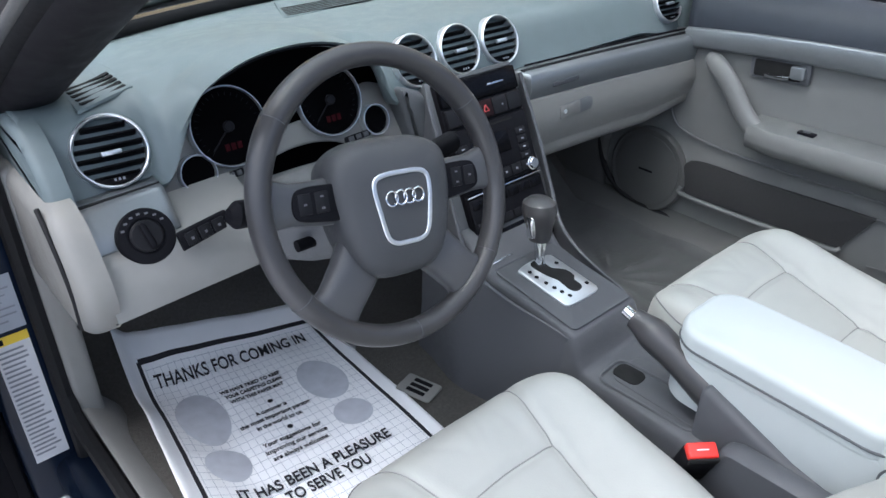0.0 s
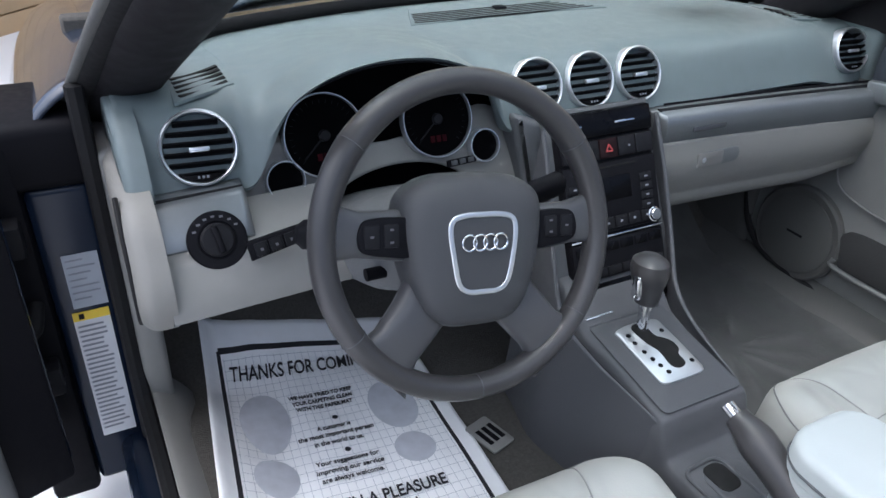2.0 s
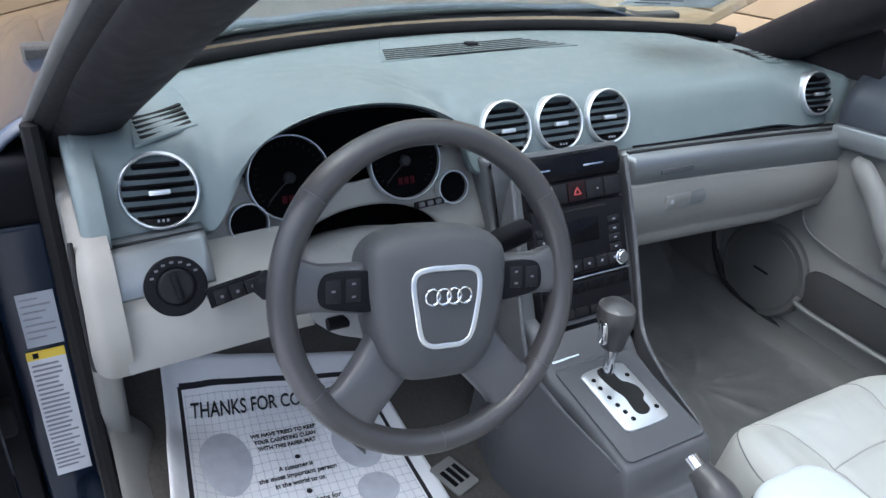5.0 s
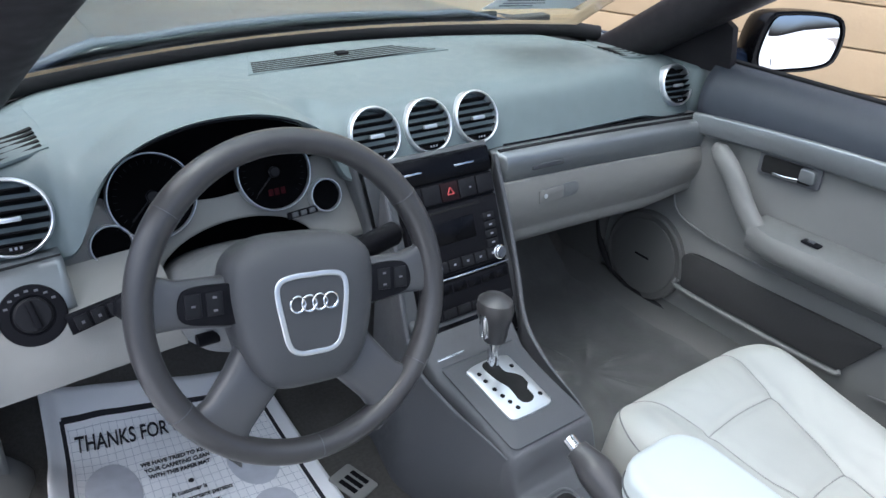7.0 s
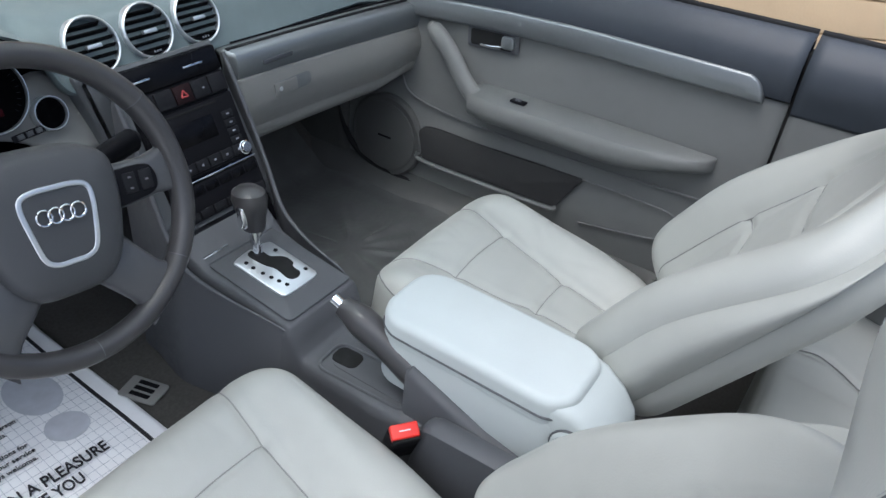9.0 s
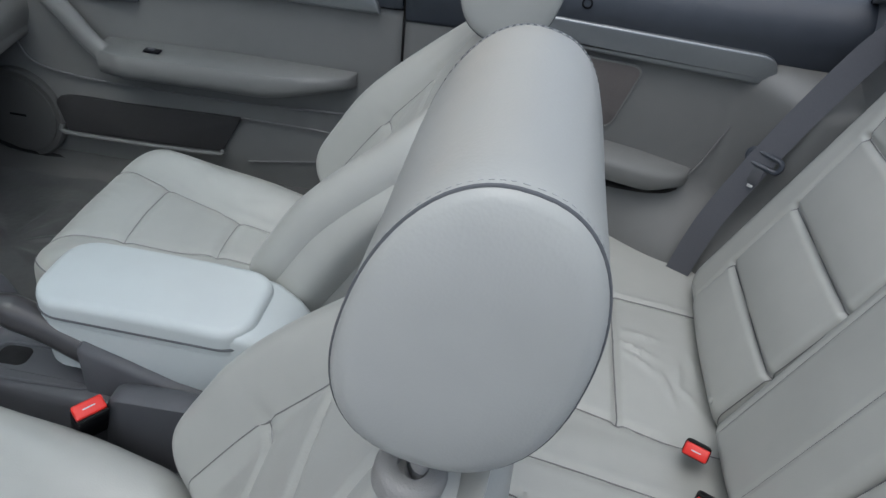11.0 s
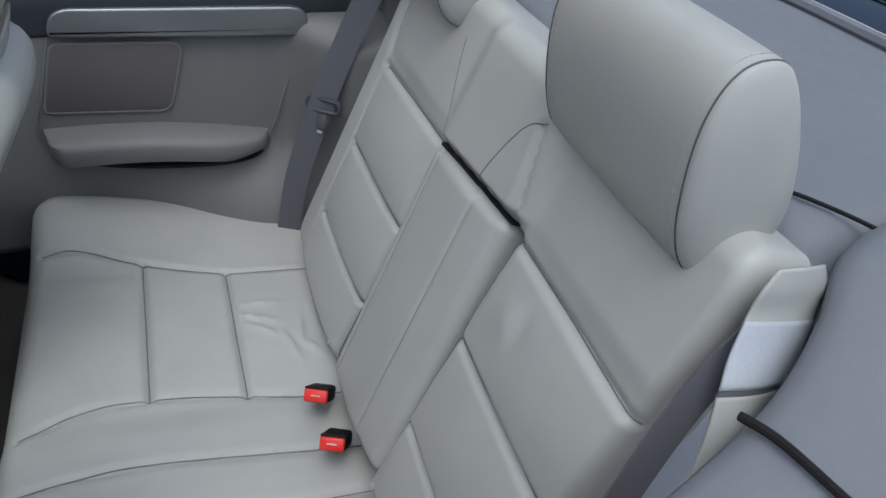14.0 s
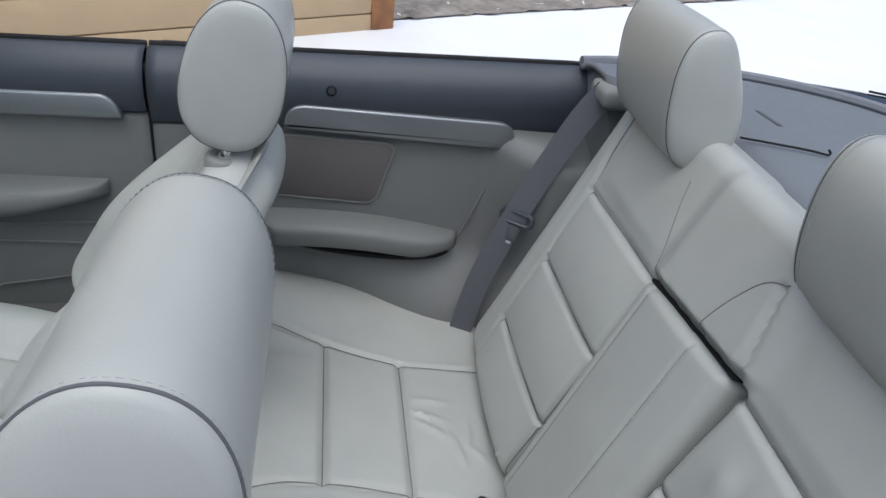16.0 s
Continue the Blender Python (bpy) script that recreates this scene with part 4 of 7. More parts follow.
# rear faces of the front wings, with the labels on the near one
for sg in (1, -1):
    bm = bmesh.new()
    box(bm, (sg * 0.812, 0.425, 0.14), (sg * 0.905, 0.62, 0.745), 0.012, 3)
    jamb = part("door_jamb", bm, PAINT, shell, "dark blue painted door jamb")
    bm = bmesh.new()
    box(bm, (sg * 0.806, 0.418, 0.742), (sg * 0.985, 0.63, 0.846), 0.018, 3)
    part("jamb_cover", bm, BLACK, shell, "black cover above the jamb")
    bm = bmesh.new()
    tube(bm, spline([(sg * 0.807, 0.41, z) for z in (0.20, 0.4, 0.6, 0.8, 0.9)], 20), 0.013, 8)
    part("door_seal", bm, RUBBER, shell, "black rubber door seal")
mm = frame_at((-0.855, 0.4235, 0.0), (1, 0, 0), (0, 0, 1))


def label_plate(name, x0, x1, z0, z1, material, label="", lift=0.0):
    b = bmesh.new()
    box(b, (x0, z0, lift), (x1, z1, lift + 0.0008), 0, 1, mm)
    return part(name, b, material, jamb, label)


label_plate("sticker", -0.027, 0.028, 0.25, 0.505, LABEL_WHITE, "white label of small unreadable print")
label_plate("sticker_head", -0.027, 0.028, 0.505, 0.522, YELLOW, "yellow warning strip")
label_plate("upper_sticker", -0.022, 0.030, 0.53, 0.63, LABEL_GREY, "silver-grey data label")
random.seed(12)
for k in range(24):
    w = random.uniform(0.7, 1.0)
    label_plate("print_bar", -0.023, -0.023 + 0.046 * w, 0.492 - 0.0098 * k, 0.4955 - 0.0098 * k, INK_GREY, lift=0.0009)
for k in range(7):
    label_plate("print_bar", -0.018, 0.006 + 0.018 * random.random(), 0.618 - 0.012 * k, 0.6205 - 0.012 * k, INK_GREY, lift=0.0009)
label_plate("warning_mark", -0.018, -0.010, 0.5085, 0.5185, BLACK, lift=0.0009)

# pillars
def pillar(sg):
    names = "windscreen_pillar"
    base, top = Vector((sg * 0.745, 0.50, 0.870)), Vector((sg * 0.600, -0.36, 1.375))
    pl = thing(names, "dark grey lined windscreen pillar", "pillar", kind="structure")
    b = bmesh.new()
    rings = []
    d = (top - base).normalized()
    side = Vector((sg, 0, 0))
    side = (side - d * side.dot(d)).normalized()
    up = side.cross(d) * (1 if sg > 0 else -1)
    if up.z < 0:
        up = -up
    for k in range(13):
        t = -0.18 + 1.18 * k / 12
        c = base.lerp(top, t) + up * (0.018 * math.sin(max(t, 0) * math.pi))
        w, h = 0.052 + 0.010 * smooth(0.08, 0.35, t), 0.052
        rings.append([c + side * (w * abs(math.cos(a)) ** 0.75 * (1 if math.cos(a) > 0 else -1)) + up * (h * abs(math.sin(a)) ** 0.75 * (1 if math.sin(a) > 0 else -1)) for a in [math.tau * j / 28 for j in range(28)]])
    loft(b, rings)
    part("lining", b, PILLAR, pl, "dark grey plastic lining")
    for off, r, material, nm in ((0.052, 0.020, RUBBER, "rubber_seal"), (0.070, 0.009, SPEAKER, "outer_rail")):
        b = bmesh.new()
        tube(b, [base.lerp(top, -0.1 + 1.1 * k / 20) + side * off + up * (-0.012 + 0.018 * math.sin(max(-0.1 + 1.1 * k / 20, 0) * math.pi)) for k in range(21)], r, 12)
        part(nm, b, material, pl)
    return base, top


pillar(1)
pillar(-1)
bm = bmesh.new()
tube(bm, [(-0.60 + 1.2 * k / 20, -0.36 + 0.05 * math.sin(math.pi * k / 20), 1.375 + 0.03 * math.sin(math.pi * k / 20)) for k in range(21)], 0.05, 12, flat=0.7)
part("screen_header", bm, PILLAR, shell, "dark grey windscreen header")


def screen_point(u, v):
    x = (-0.66 + 1.32 * u) * (1 - 0.13 * v)
    y0 = screen_y(x) + 0.03
    y1 = -0.34 + 0.05 * math.sin(math.pi * u)
    bow = 0.05 * math.sin(math.pi * v)
    return Vector((x, y0 + (y1 - y0) * v + bow * 0.4, 0.905 + (1.39 - 0.905) * v + bow * 0.8))


bm = bmesh.new()
sheet(bm, screen_point, 30, 20)
ws = part("windscreen", bm, GLASS, None)
tagged(solid(ws, 0.005), "clear raked windscreen glass", "windscreen", kind="structure")
ws.visible_shadow = False

# paper in the screen
pm = bmesh.new()
sheet(pm, lambda u, v: screen_point(0.74 + 0.17 * u, 0.17 + 0.12 * v) + Vector((0, -0.022 - 0.004 * math.sin(u * 3), -0.022)), 10, 6)
ps = part("window_sheet", pm, PAPER, None)
tagged(solid(ps, 0.0006), "white printed sheet taped inside the windscreen", "sheet")
random.seed(3)
for k in range(6):
    pm = bmesh.new()
    v0 = 0.19 + 0.014 * k
    u1 = 0.76 + 0.10 * random.uniform(0.5, 1)
    tube(pm, [screen_point(0.76 + (u1 - 0.76) * q / 6, v0) + Vector((0, -0.024, -0.024)) for q in range(7)], 0.0016, 4)
    part("print_bar", pm, INK_GREY, ps)

# bonnet, wiper, cowl
bm = bmesh.new()
sheet(bm, lambda u, v: Vector(((-0.80 + 1.6 * u) * (1 - 0.10 * v * v), screen_y(-0.80 + 1.6 * u) + 0.075 + 1.175 * v, 0.938 - 0.045 * v - 0.10 * v**3 - 0.075 * abs(2 * u - 1) ** 3 + 0.012 * math.exp(-((abs(2 * u - 1) - 0.55) / 0.08) ** 2))), 40, 24)
tagged(solid(part("bonnet", bm, BONNET), 0.01), "glossy dark blue bonnet beyond the windscreen", "bonnet", kind="structure")
bm = bmesh.new()
sheet(bm, lambda u, v: Vector((-0.76 + 1.52 * u, screen_y(-0.76 + 1.52 * u) + 0.035 + 0.075 * v, 0.900 + 0.022 * v - 0.06 * abs(2 * u - 1) ** 4)), 30, 3)
part("cowl", bm, RUBBER, shell, "black cowl below the screen")
for x0, x1 in ((-0.50, 0.06), (0.08, 0.55)):
    bm = bmesh.new()
    tube(bm, [(x0 + (x1 - x0) * k / 14, screen_y(x0 + (x1 - x0) * k / 14) + 0.040, 0.914 + 0.008 * math.sin(math.pi * k / 14)) for k in range(15)], 0.007, 6)
    wp = part("wiper_blade", bm, BLACK, None)
    tagged(wp, "black wiper blade resting at the foot of the windscreen", "wiper")
    bm = bmesh.new()
    xm = (x0 + x1) / 2
    tube(bm, [(xm - 0.02, screen_y(xm) + 0.040, 0.924), (xm + 0.12, screen_y(xm) + 0.05, 0.926), (xm + 0.22, screen_y(xm) + 0.06, 0.921)], 0.008, 6)
    part("wiper_arm", bm, BLACK, wp)
for sg in (1, -1):
    bm = bmesh.new()
    sheet(bm, lambda u, v: Vector((sg * (0.76 + 0.175 * math.sin(v * math.pi / 2)), 0.44 + 1.35 * u, 0.900 - 0.04 * u - 0.14 * u * u - 0.26 * (1 - math.cos(v * math.pi / 2)))), 24, 16)
    solid(part("front_wing", bm, BONNET, shell, "glossy dark blue front wing"), 0.008)

# outside mirror
mir = thing("door_mirror", "dark door mirror reflecting a white sky, on the passenger side", "mirror")
bm = bmesh.new()
MM = frame_at((0.946, 0.164, 0.947), (0.96, -0.26, -0.04), (-0.10, 0.06, 1)) @ Matrix.Diagonal((1.14, 1.08, 1.0, 1))
shape = [(p.x, p.y) for p in spline([Vector((x, y, 0)) for x, y in ((-0.105, -0.055), (-0.10, 0.045), (-0.05, 0.062), (0.07, 0.058), (0.108, 0.030), (0.112, -0.020), (0.09, -0.050), (0.0, -0.062))], 40, closed=True)[:40]]
rings = []
for s, z in ((0.55, -0.085), (0.85, -0.07), (1.0, -0.035), (1.03, 0.0), (1.02, 0.010), (0.95, 0.011), (0.94, 0.004)):
    rings.append([MM @ Vector((x * s, y * s, z)) for x, y in shape])
loft(bm, rings)
part("housing", bm, GLOSS_BLACK, mir, "dark housing")
bm = bmesh.new()
prism(bm, [(x * 0.90 + 0.004, y * 0.88) for x, y in shape], 0.003, MM @ Matrix.Translation((0, 0, 0.005)), 0.001)
part("mirror_glass", bm, MIRROR, mir, "bright mirror glass")
bm = bmesh.new()
tube(bm, [(0.885, 0.20, 0.905), (0.84, 0.22, 0.895), (0.79, 0.24, 0.905)], 0.03, 12)
part("foot", bm, PAINT, mir, "glossy dark blue foot")
bm = bmesh.new()
prism(bm, [(0.60, 0.872), (0.185, 0.885), (0.205, 0.985), (0.26, 1.015)], 0.022, frame_at((0.738, 0, 0), (0, 1, 0), (0, 0, 1)), 0.004)
part("mirror_triangle", bm, PILLAR, mir, "black corner piece at the foot of the pillar")

# tail
bm = bmesh.new()
OUT = [(0.740, -1.605), (0.750, -1.72), (0.690, -1.98), (0.535, -2.18), (0.28, -2.265), (0.0, -2.285)]
ring_pts = spline([Vector((x, y, 0)) for x, y in OUT], 40)
ring_pts = ring_pts + [Vector((-p.x, p.y, 0)) for p in reversed(ring_pts[:-1])]


def deck_point(u, v):
    k = u * (len(ring_pts) - 1)
    i = min(int(k), len(ring_pts) - 2)
    o = ring_pts[i].lerp(ring_pts[i + 1], k - i)
    inner = Vector((0.60 * (1 - 2 * u) * 1.02, -1.735 + 0.12 * smooth(0.76, 1.0, abs(1 - 2 * u)), 0))
    p = inner.lerp(o, v)
    p.z = 0.957 - 0.020 * v**3 + 0.006 * math.sin(v * math.pi)
    if v < 0.10:
        p.z -= 0.03 * (1 - v / 0.10) ** 2
    p.z -= 0.06 * smooth(-0.39, -0.46, p.x) * smooth(-2.02, -1.88, p.y)      # tucked under the near corner pad
    return p


sheet(bm, deck_point, 80, 20)
deck = solid(part("rear_deck", bm, DECK), 0.012)
tagged(deck, "slate grey hard tonneau behind the rear seats", "tonneau", kind="structure")
bm = bmesh.new()
tube(bm, [deck_point(0.06 + 0.80 * k / 60, 0.0) + Vector((0, 0.006, 0.002)) for k in range(61)], 0.017, 10)
part("deck_lip", bm, DOOR_TOP, deck, "dark padded front lip")
bm = bmesh.new()
tube(bm, [p + Vector((0, 0, 0.945)) for p in ring_pts], 0.012, 8)
part("deck_edge", bm, DECK, deck, "smooth grey outer edge")
bm = bmesh.new()
box(bm, (0.650, -1.750, 0.860), (0.784, -1.622, 0.944), 0.020, 4)
part("deck_corner", bm, DECK, deck, "grey corner of the deck beside the side panel")
for x, y, a in ((0.40, -1.86, 6), (-0.40, -1.93, 4)):
    bm = bmesh.new()
    prism(bm, rrect(0.075, 0.010, 0.004), 0.003, Matrix.Translation((x, y, 0.960)) @ Matrix.Rotation(radians(a), 4, "Z"), 0.001)
    part("slot_cover", bm, DARK_GREY, deck, "narrow dark slot cover")
bm = bmesh.new()
tube(bm, spline([(0.30, -1.755, 0.962), (0.27, -1.80, 0.966), (0.245, -1.85, 0.967), (0.231, -1.878, 0.966), (0.232, -1.873, 0.975)], 24), 0.0022, 6)
part("deck_joint", bm, RUBBER, deck, "thin dark joint with a hook end")
bm = bmesh.new()
tube(bm, spline([(-0.30, -1.755, 0.962), (-0.36, -1.80, 0.966), (-0.46, -1.84, 0.966), (-0.60, -1.85, 0.960)], 24), 0.0025, 6)
part("deck_joint", bm, RUBBER, deck, "thin dark joint line")
bm = bmesh.new()
full = [p + Vector((0, 0, 0)) for p in ring_pts]


def tail_point(u, v):
    k = u * (len(full) - 1)
    i = min(int(k), len(full) - 2)
    o = full[i].lerp(full[i + 1], k - i)
    w = v
    s = 1 + 0.10 * w
    return Vector((o.x * s + 0.04 * (1 if o.x > 0 else -1) * w, o.y - 0.55 * w * smooth(-1.5, -2.2, o.y), 0.935 - 0.01 * w - 0.16 * w**4))


sheet(bm, tail_point, 60, 16)
tagged(solid(part("boot_lid", bm, BOOT), 0.01), "glossy dark blue boot lid and rear wings", "boot", kind="structure")
for s in (1.006,):
    bm = bmesh.new()
    tube(bm, [Vector((p.x * 1.012, p.y - 0.012, 0.948)) for p in ring_pts[8:-8]], 0.006, 6)
    part("bright_strip", bm, ALU, deck, "thin bright finishing strip")
bm = bmesh.new()
tube(bm, [tail_point(0.2 + 0.6 * k / 40, 0.42) + Vector((0, 0, 0.004)) for k in range(41)], 0.003, 6)
part("boot_gap", bm, RUBBER, deck, "dark gap along the boot lid")
for sg in (1, -1):
    bm = bmesh.new()
    sheet(bm, lambda u, v: Vector((sg * (0.775 + 0.11 * math.sin(v * math.pi / 2)), -0.72 - 1.9 * u, 0.925 - 0.30 * (1 - math.cos(v * math.pi / 2)) - 0.05 * u * u)), 24, 12)
    solid(part("rear_wing", bm, PAINT, shell, "glossy dark blue rear wing"), 0.008)

# ---- passenger door and side panels ----
def side_wall(name, label, category, y0, y1, sg, kind="", more=0.0, upper=True, pad_from=None):
    """Padded car side from y0 back to y1: dark upper pad, light lower skin."""
    d = thing(name, label, category, kind=kind)

    def skin(u, v):
        z = 0.785 - 0.50 * v
        x = 0.722 - 0.012 * math.sin(v * math.pi) - 0.02 * smooth(0.45, 0.8, v)
        y = y0 + (y1 - more - y0) * u
        if y1 < -1.4 and sg > 0:
            # the wheel arch swells the rear panel, which then turns in behind the belt
            x -= 0.10 * smooth(-0.98, -1.42, y) * smooth(0.50, 0.31, z) + 0.125 * smooth(-1.40, -1.56, y) * smooth(0.80, 0.74, z)
        return Vector((sg * (x + 0.005), y0 + (y1 - more - y0) * u, z + (0.10 * smooth(0.25, 0.0, v) if y0 + (y1 - more - y0) * u < y1 - 0.003 else 0)))

    b = bmesh.new()
    sheet(b, skin, 60, 30)
    solid(part("card", b, DOOR_SKIN, d, "grey moulded lower card"), 0.010, 0)

    def pad(u, v):
        # from the trim's top edge up over the belt line
        a = v * 1.0
        prof = spline(PADP, 14)
        k = a * 13
        i = min(int(k), 12)
        q = prof[i].lerp(prof[i + 1], k - i)
        return Vector((sg * q.x, y0 + (y1 - y0) * u, (max(q.z, 0.786) if y1 > -1 else q.z) + 0.018 * ((0.2 - (y0 + (y1 - y0) * u)) / 1.7)))

    if not upper:
        return d
    if pad_from is not None:
        y0 = pad_from
    b = bmesh.new()
    sheet(b, pad, 40, 26)
    solid(part("upper_pad", b, DOOR_TOP, d, "slate grey padded upper edge"), 0.004, 1 if sg > 0 else -1)
    b = bmesh.new()
    box(b, (sg * 0.765, min(y0, y1), 0.30), (sg * 0.80, max(y0, y1), 0.908), 0.01, 2)
    part("outer_skin", b, PAINT, d, "dark blue outer skin")
    b = bmesh.new()
    tube(b, [(sg * 0.772, y0 + (y1 - y0) * k / 10, 0.906 + 0.018 * ((0.2 - (y0 + (y1 - y0) * k / 10)) / 1.7)) for k in range(11)], 0.010, 8)
    part("belt_seal", b, RUBBER, d, "black rubber belt seal")
    return d


PADP = [Vector(p) for p in ((0.722, 0, 0.758), (0.712, 0, 0.800), (0.708, 0, 0.830), (0.715, 0, 0.865), (0.735, 0, 0.893), (0.758, 0, 0.905), (0.772, 0, 0.903))]


door = side_wall("passenger_door", "closed grey passenger door with armrest, map pocket and metallic strip", "car door", 0.50, -0.690, 1, pad_from=0.225)


def strip_ring(k):
    """Section of the metallic strip, k = 0 at the hinge to 60 at its rounded end."""
    y = 0.225 - 0.867 * (1 - (1 - k / 60) ** 1.6)
    e = 1 - (1 - min((0.225 - y) / 0.867 / 0.66, 1)) ** 2
    low = 0.748 + 0.030 * e
    high = low + (0.048 + 0.005 * e) * max(1 - max((-0.600 - y) / 0.042, 0) ** 2, 0.03) ** 0.5
    r = min(0.006, (high - low) * 0.4)
    return [Vector((x, y, z)) for x, z in ((0.718, low), (0.704, low), (0.700, low + 0.4 * r), (0.698, low + r), (0.697, (low + high) / 2), (0.698, high - r), (0.700, high - 0.4 * r), (0.704, high), (0.718, high))]


bm = bmesh.new()
loft(bm, [strip_ring(k) for k in range(61)])
part("trim_bar", bm, TRIM, door, "satin grey metallic strip")

# grab handle and armrest
def armrest_bar(parent, pts, r, material, label, flat=0.75, name="armrest", up=(1, 0, 0)):
    b = bmesh.new()
    tube(b, spline(pts, 60), r, 20, flat=flat, up=up)
    return part(name, b, material, parent, label)


armrest_bar(door, [(0.700, 0.150, 0.738), (0.682, 0.110, 0.725), (0.674, 0.065, 0.690), (0.668, 0.020, 0.640), (0.662, -0.030, 0.604), (0.658, -0.090, 0.590)],
            lambda t: 0.024 - 0.010 * smooth(0.10, 0.0, t) + 0.006 * smooth(0.7, 1, t), DOOR_SKIN, "grey grab handle sweeping down to the armrest", name="grab_handle")
bm = bmesh.new()


def rest(u, k):
    y = -0.005 - 0.590 * u
    w = 0.004 + 0.080 * math.sqrt(max(1 - max((u - 0.58) / 0.42, 0) ** 2.3, 0)) * (0.75 + 0.25 * smooth(0.0, 0.12, u))
    z0 = 0.634 + 0.004 * u + 0.004 * math.sin(u * math.pi)
    drop = 0.012 + 0.055 * (1 - 0.62 * smooth(0.62, 1.0, u))
    prof = [(-0.02, 0.0), (0.3, 0.0), (0.75, -0.05), (0.92, -0.13), (1.0, -0.30), (0.99, -0.65), (0.93, -0.88), (0.80, -1.0), (0.4, -1.05), (-0.02, -1.0)]
    a, b = prof[k]
    return Vector((0.708 - w * a, y, z0 + drop * b))


loft(bm, [[rest(u / 40, k) for k in range(10)] for u in range(41)])
ar = part("armrest", bm, DOOR_SKIN, door, "grey padded armrest")
bm = bmesh.new()
box(bm, (0.648, -0.156, 0.636), (0.668, -0.118, 0.6415), 0.002, 2)
part("window_switch", bm, BLACK, ar, "small black window switch")
bm = bmesh.new()
box(bm, (0.653, -0.143, 0.640), (0.663, -0.129, 0.645), 0.0015, 2)
part("switch_rocker", bm, DARK_GREY, ar)
# latch handle
HM = frame_at((0.714, -0.022, 0.744), (0, -1, 0.06), (0, 0, 1))
bm = bmesh.new()
prism(bm, rrect(0.140, 0.050, 0.008), 0.006, HM, 0.003)
lt = part("latch_bezel", bm, DARK_GREY, door, "dark bezel round the door latch")
bm = bmesh.new()
prism(bm, rrect(0.112, 0.038, 0.006), 0.0015, HM @ Matrix.Translation((-0.004, 0, 0.0055)), 0.0005)
part("latch_hollow", bm, VOID, lt)
bm = bmesh.new()
tube(bm, [HM @ Vector(p) for p in ((-0.030, -0.016, 0.008), (0.0, -0.015, 0.014), (0.028, -0.012, 0.014))], 0.006, 10, flat=0.6)
part("latch_lever", bm, CHROME, lt, "chrome latch lever")
bm = bmesh.new()
prism(bm, rrect(0.034, 0.030, 0.008), 0.012, HM @ Matrix.Translation((0.044, 0.002, 0.004)), 0.004)
part("latch_block", bm, TRIM, lt)
# inset panel seam, pocket, speaker
bm = bmesh.new()
tube(bm, spline([(0.7095, 0.205, 0.735), (0.7085, 0.235, 0.65), (0.706, 0.225, 0.57), (0.702, 0.17, 0.535), (0.700, 0.0, 0.520), (0.699, -0.3, 0.522), (0.699, -0.60, 0.535)], 60), 0.003, 6)
part("panel_joint", bm, SEAM, door, "dark joint round the inset panel")
POX = 0.690
bm = bmesh.new()
po = [(-0.141, 0.470), (0.05, 0.478), (0.300, 0.486), (0.314, 0.478), (0.268, 0.398), (0.252, 0.388), (0.05, 0.382), (-0.128, 0.378), (-0.141, 0.392)]
po = [(p.x, p.y) for p in spline([Vector((x, y, 0)) for x, y in po], 70, closed=True)[:70]]
PM = frame_at((POX + 0.004, 0, 0), (0, -1, 0), (0, 0, 1))
# no recess is cut: the plate's dark colour imitates the shade inside
prism(bm, po, 0.0085, PM, 0.002)
pk = part("map_pocket", bm, POCKET_SHADE, door, "map pocket, a flat plate coloured dark as its recess shade")
bm = bmesh.new()
tube(bm, spline([PM @ Vector(p) for p in ((-0.150, 0.395, 0.010), (-0.138, 0.376, 0.014), (0.05, 0.377, 0.016), (0.250, 0.384, 0.016), (0.262, 0.390, 0.010))], 60), 0.0062, 10)
part("pocket_lip", bm, DOOR_SKIN, pk, "raised grey lip of the pocket")
bm = bmesh.new()
tube(bm, spline([PM @ Vector((x, y, 0.004)) for x, y in ((0.318, 0.486), (0.45, 0.486), (0.548, 0.478), (0.545, 0.430), (0.512, 0.402), (0.33, 0.370))], 50), 0.0022, 6)
part("pocket_joint", bm, SEAM, door, "faint joint in the lower card")
SM = frame_at((0.692, 0.262, 0.405), (0, -1, 0), (0.05, 0, 1))
bm = bmesh.new()
lathe(bm, [(0.118, -0.01), (0.118, 0.006), (0.112, 0.011), (0.102, 0.009), (0.001, 0.012)], SM, 56)
sk = part("speaker_cover", bm, SPEAKER, door, "round grey speaker cover")
bm = bmesh.new()
lathe(bm, [(0.098, 0.009), (0.098, 0.0125), (0.094, 0.0135), (0.001, 0.0145)], SM, 48)
part("speaker_mesh", bm, SPEAKER, sk)
bm = bmesh.new()
box(bm, (-0.022, -0.003, 0.0138), (0.022, 0.003, 0.0152), 0.001, 1, SM)
part("name_bar", bm, BLACK, sk, "small dark name bar")
bm = bmesh.new()
tube(bm, spline([(0.700, 0.47, 0.62), (0.690, 0.44, 0.50), (0.684, 0.405, 0.38), (0.682, 0.33, 0.315), (0.684, 0.2, 0.295), (0.688, 0.0, 0.288), (0.688, -0.35, 0.290), (0.690, -0.69, 0.300)], 60), 0.008, 8)
part("door_seal", bm, RUBBER, door, "black rubber seal along the door's foot")

quarter = side_wall("quarter_panel", "grey rear side panel with speaker cloth and armrest", "side panel", -0.697, -1.640, 1, kind="structure", more=0.14)
QM = frame_at((0.7125, 0, 0), (0, -1, 0), (0, 0, 1))


bar = soft_outline([(0.968, 0.774, 0.010), (1.472, 0.744, 0.012), (1.476, 0.808, 0.048), (0.972, 0.830, 0.048)])
bm = bmesh.new()
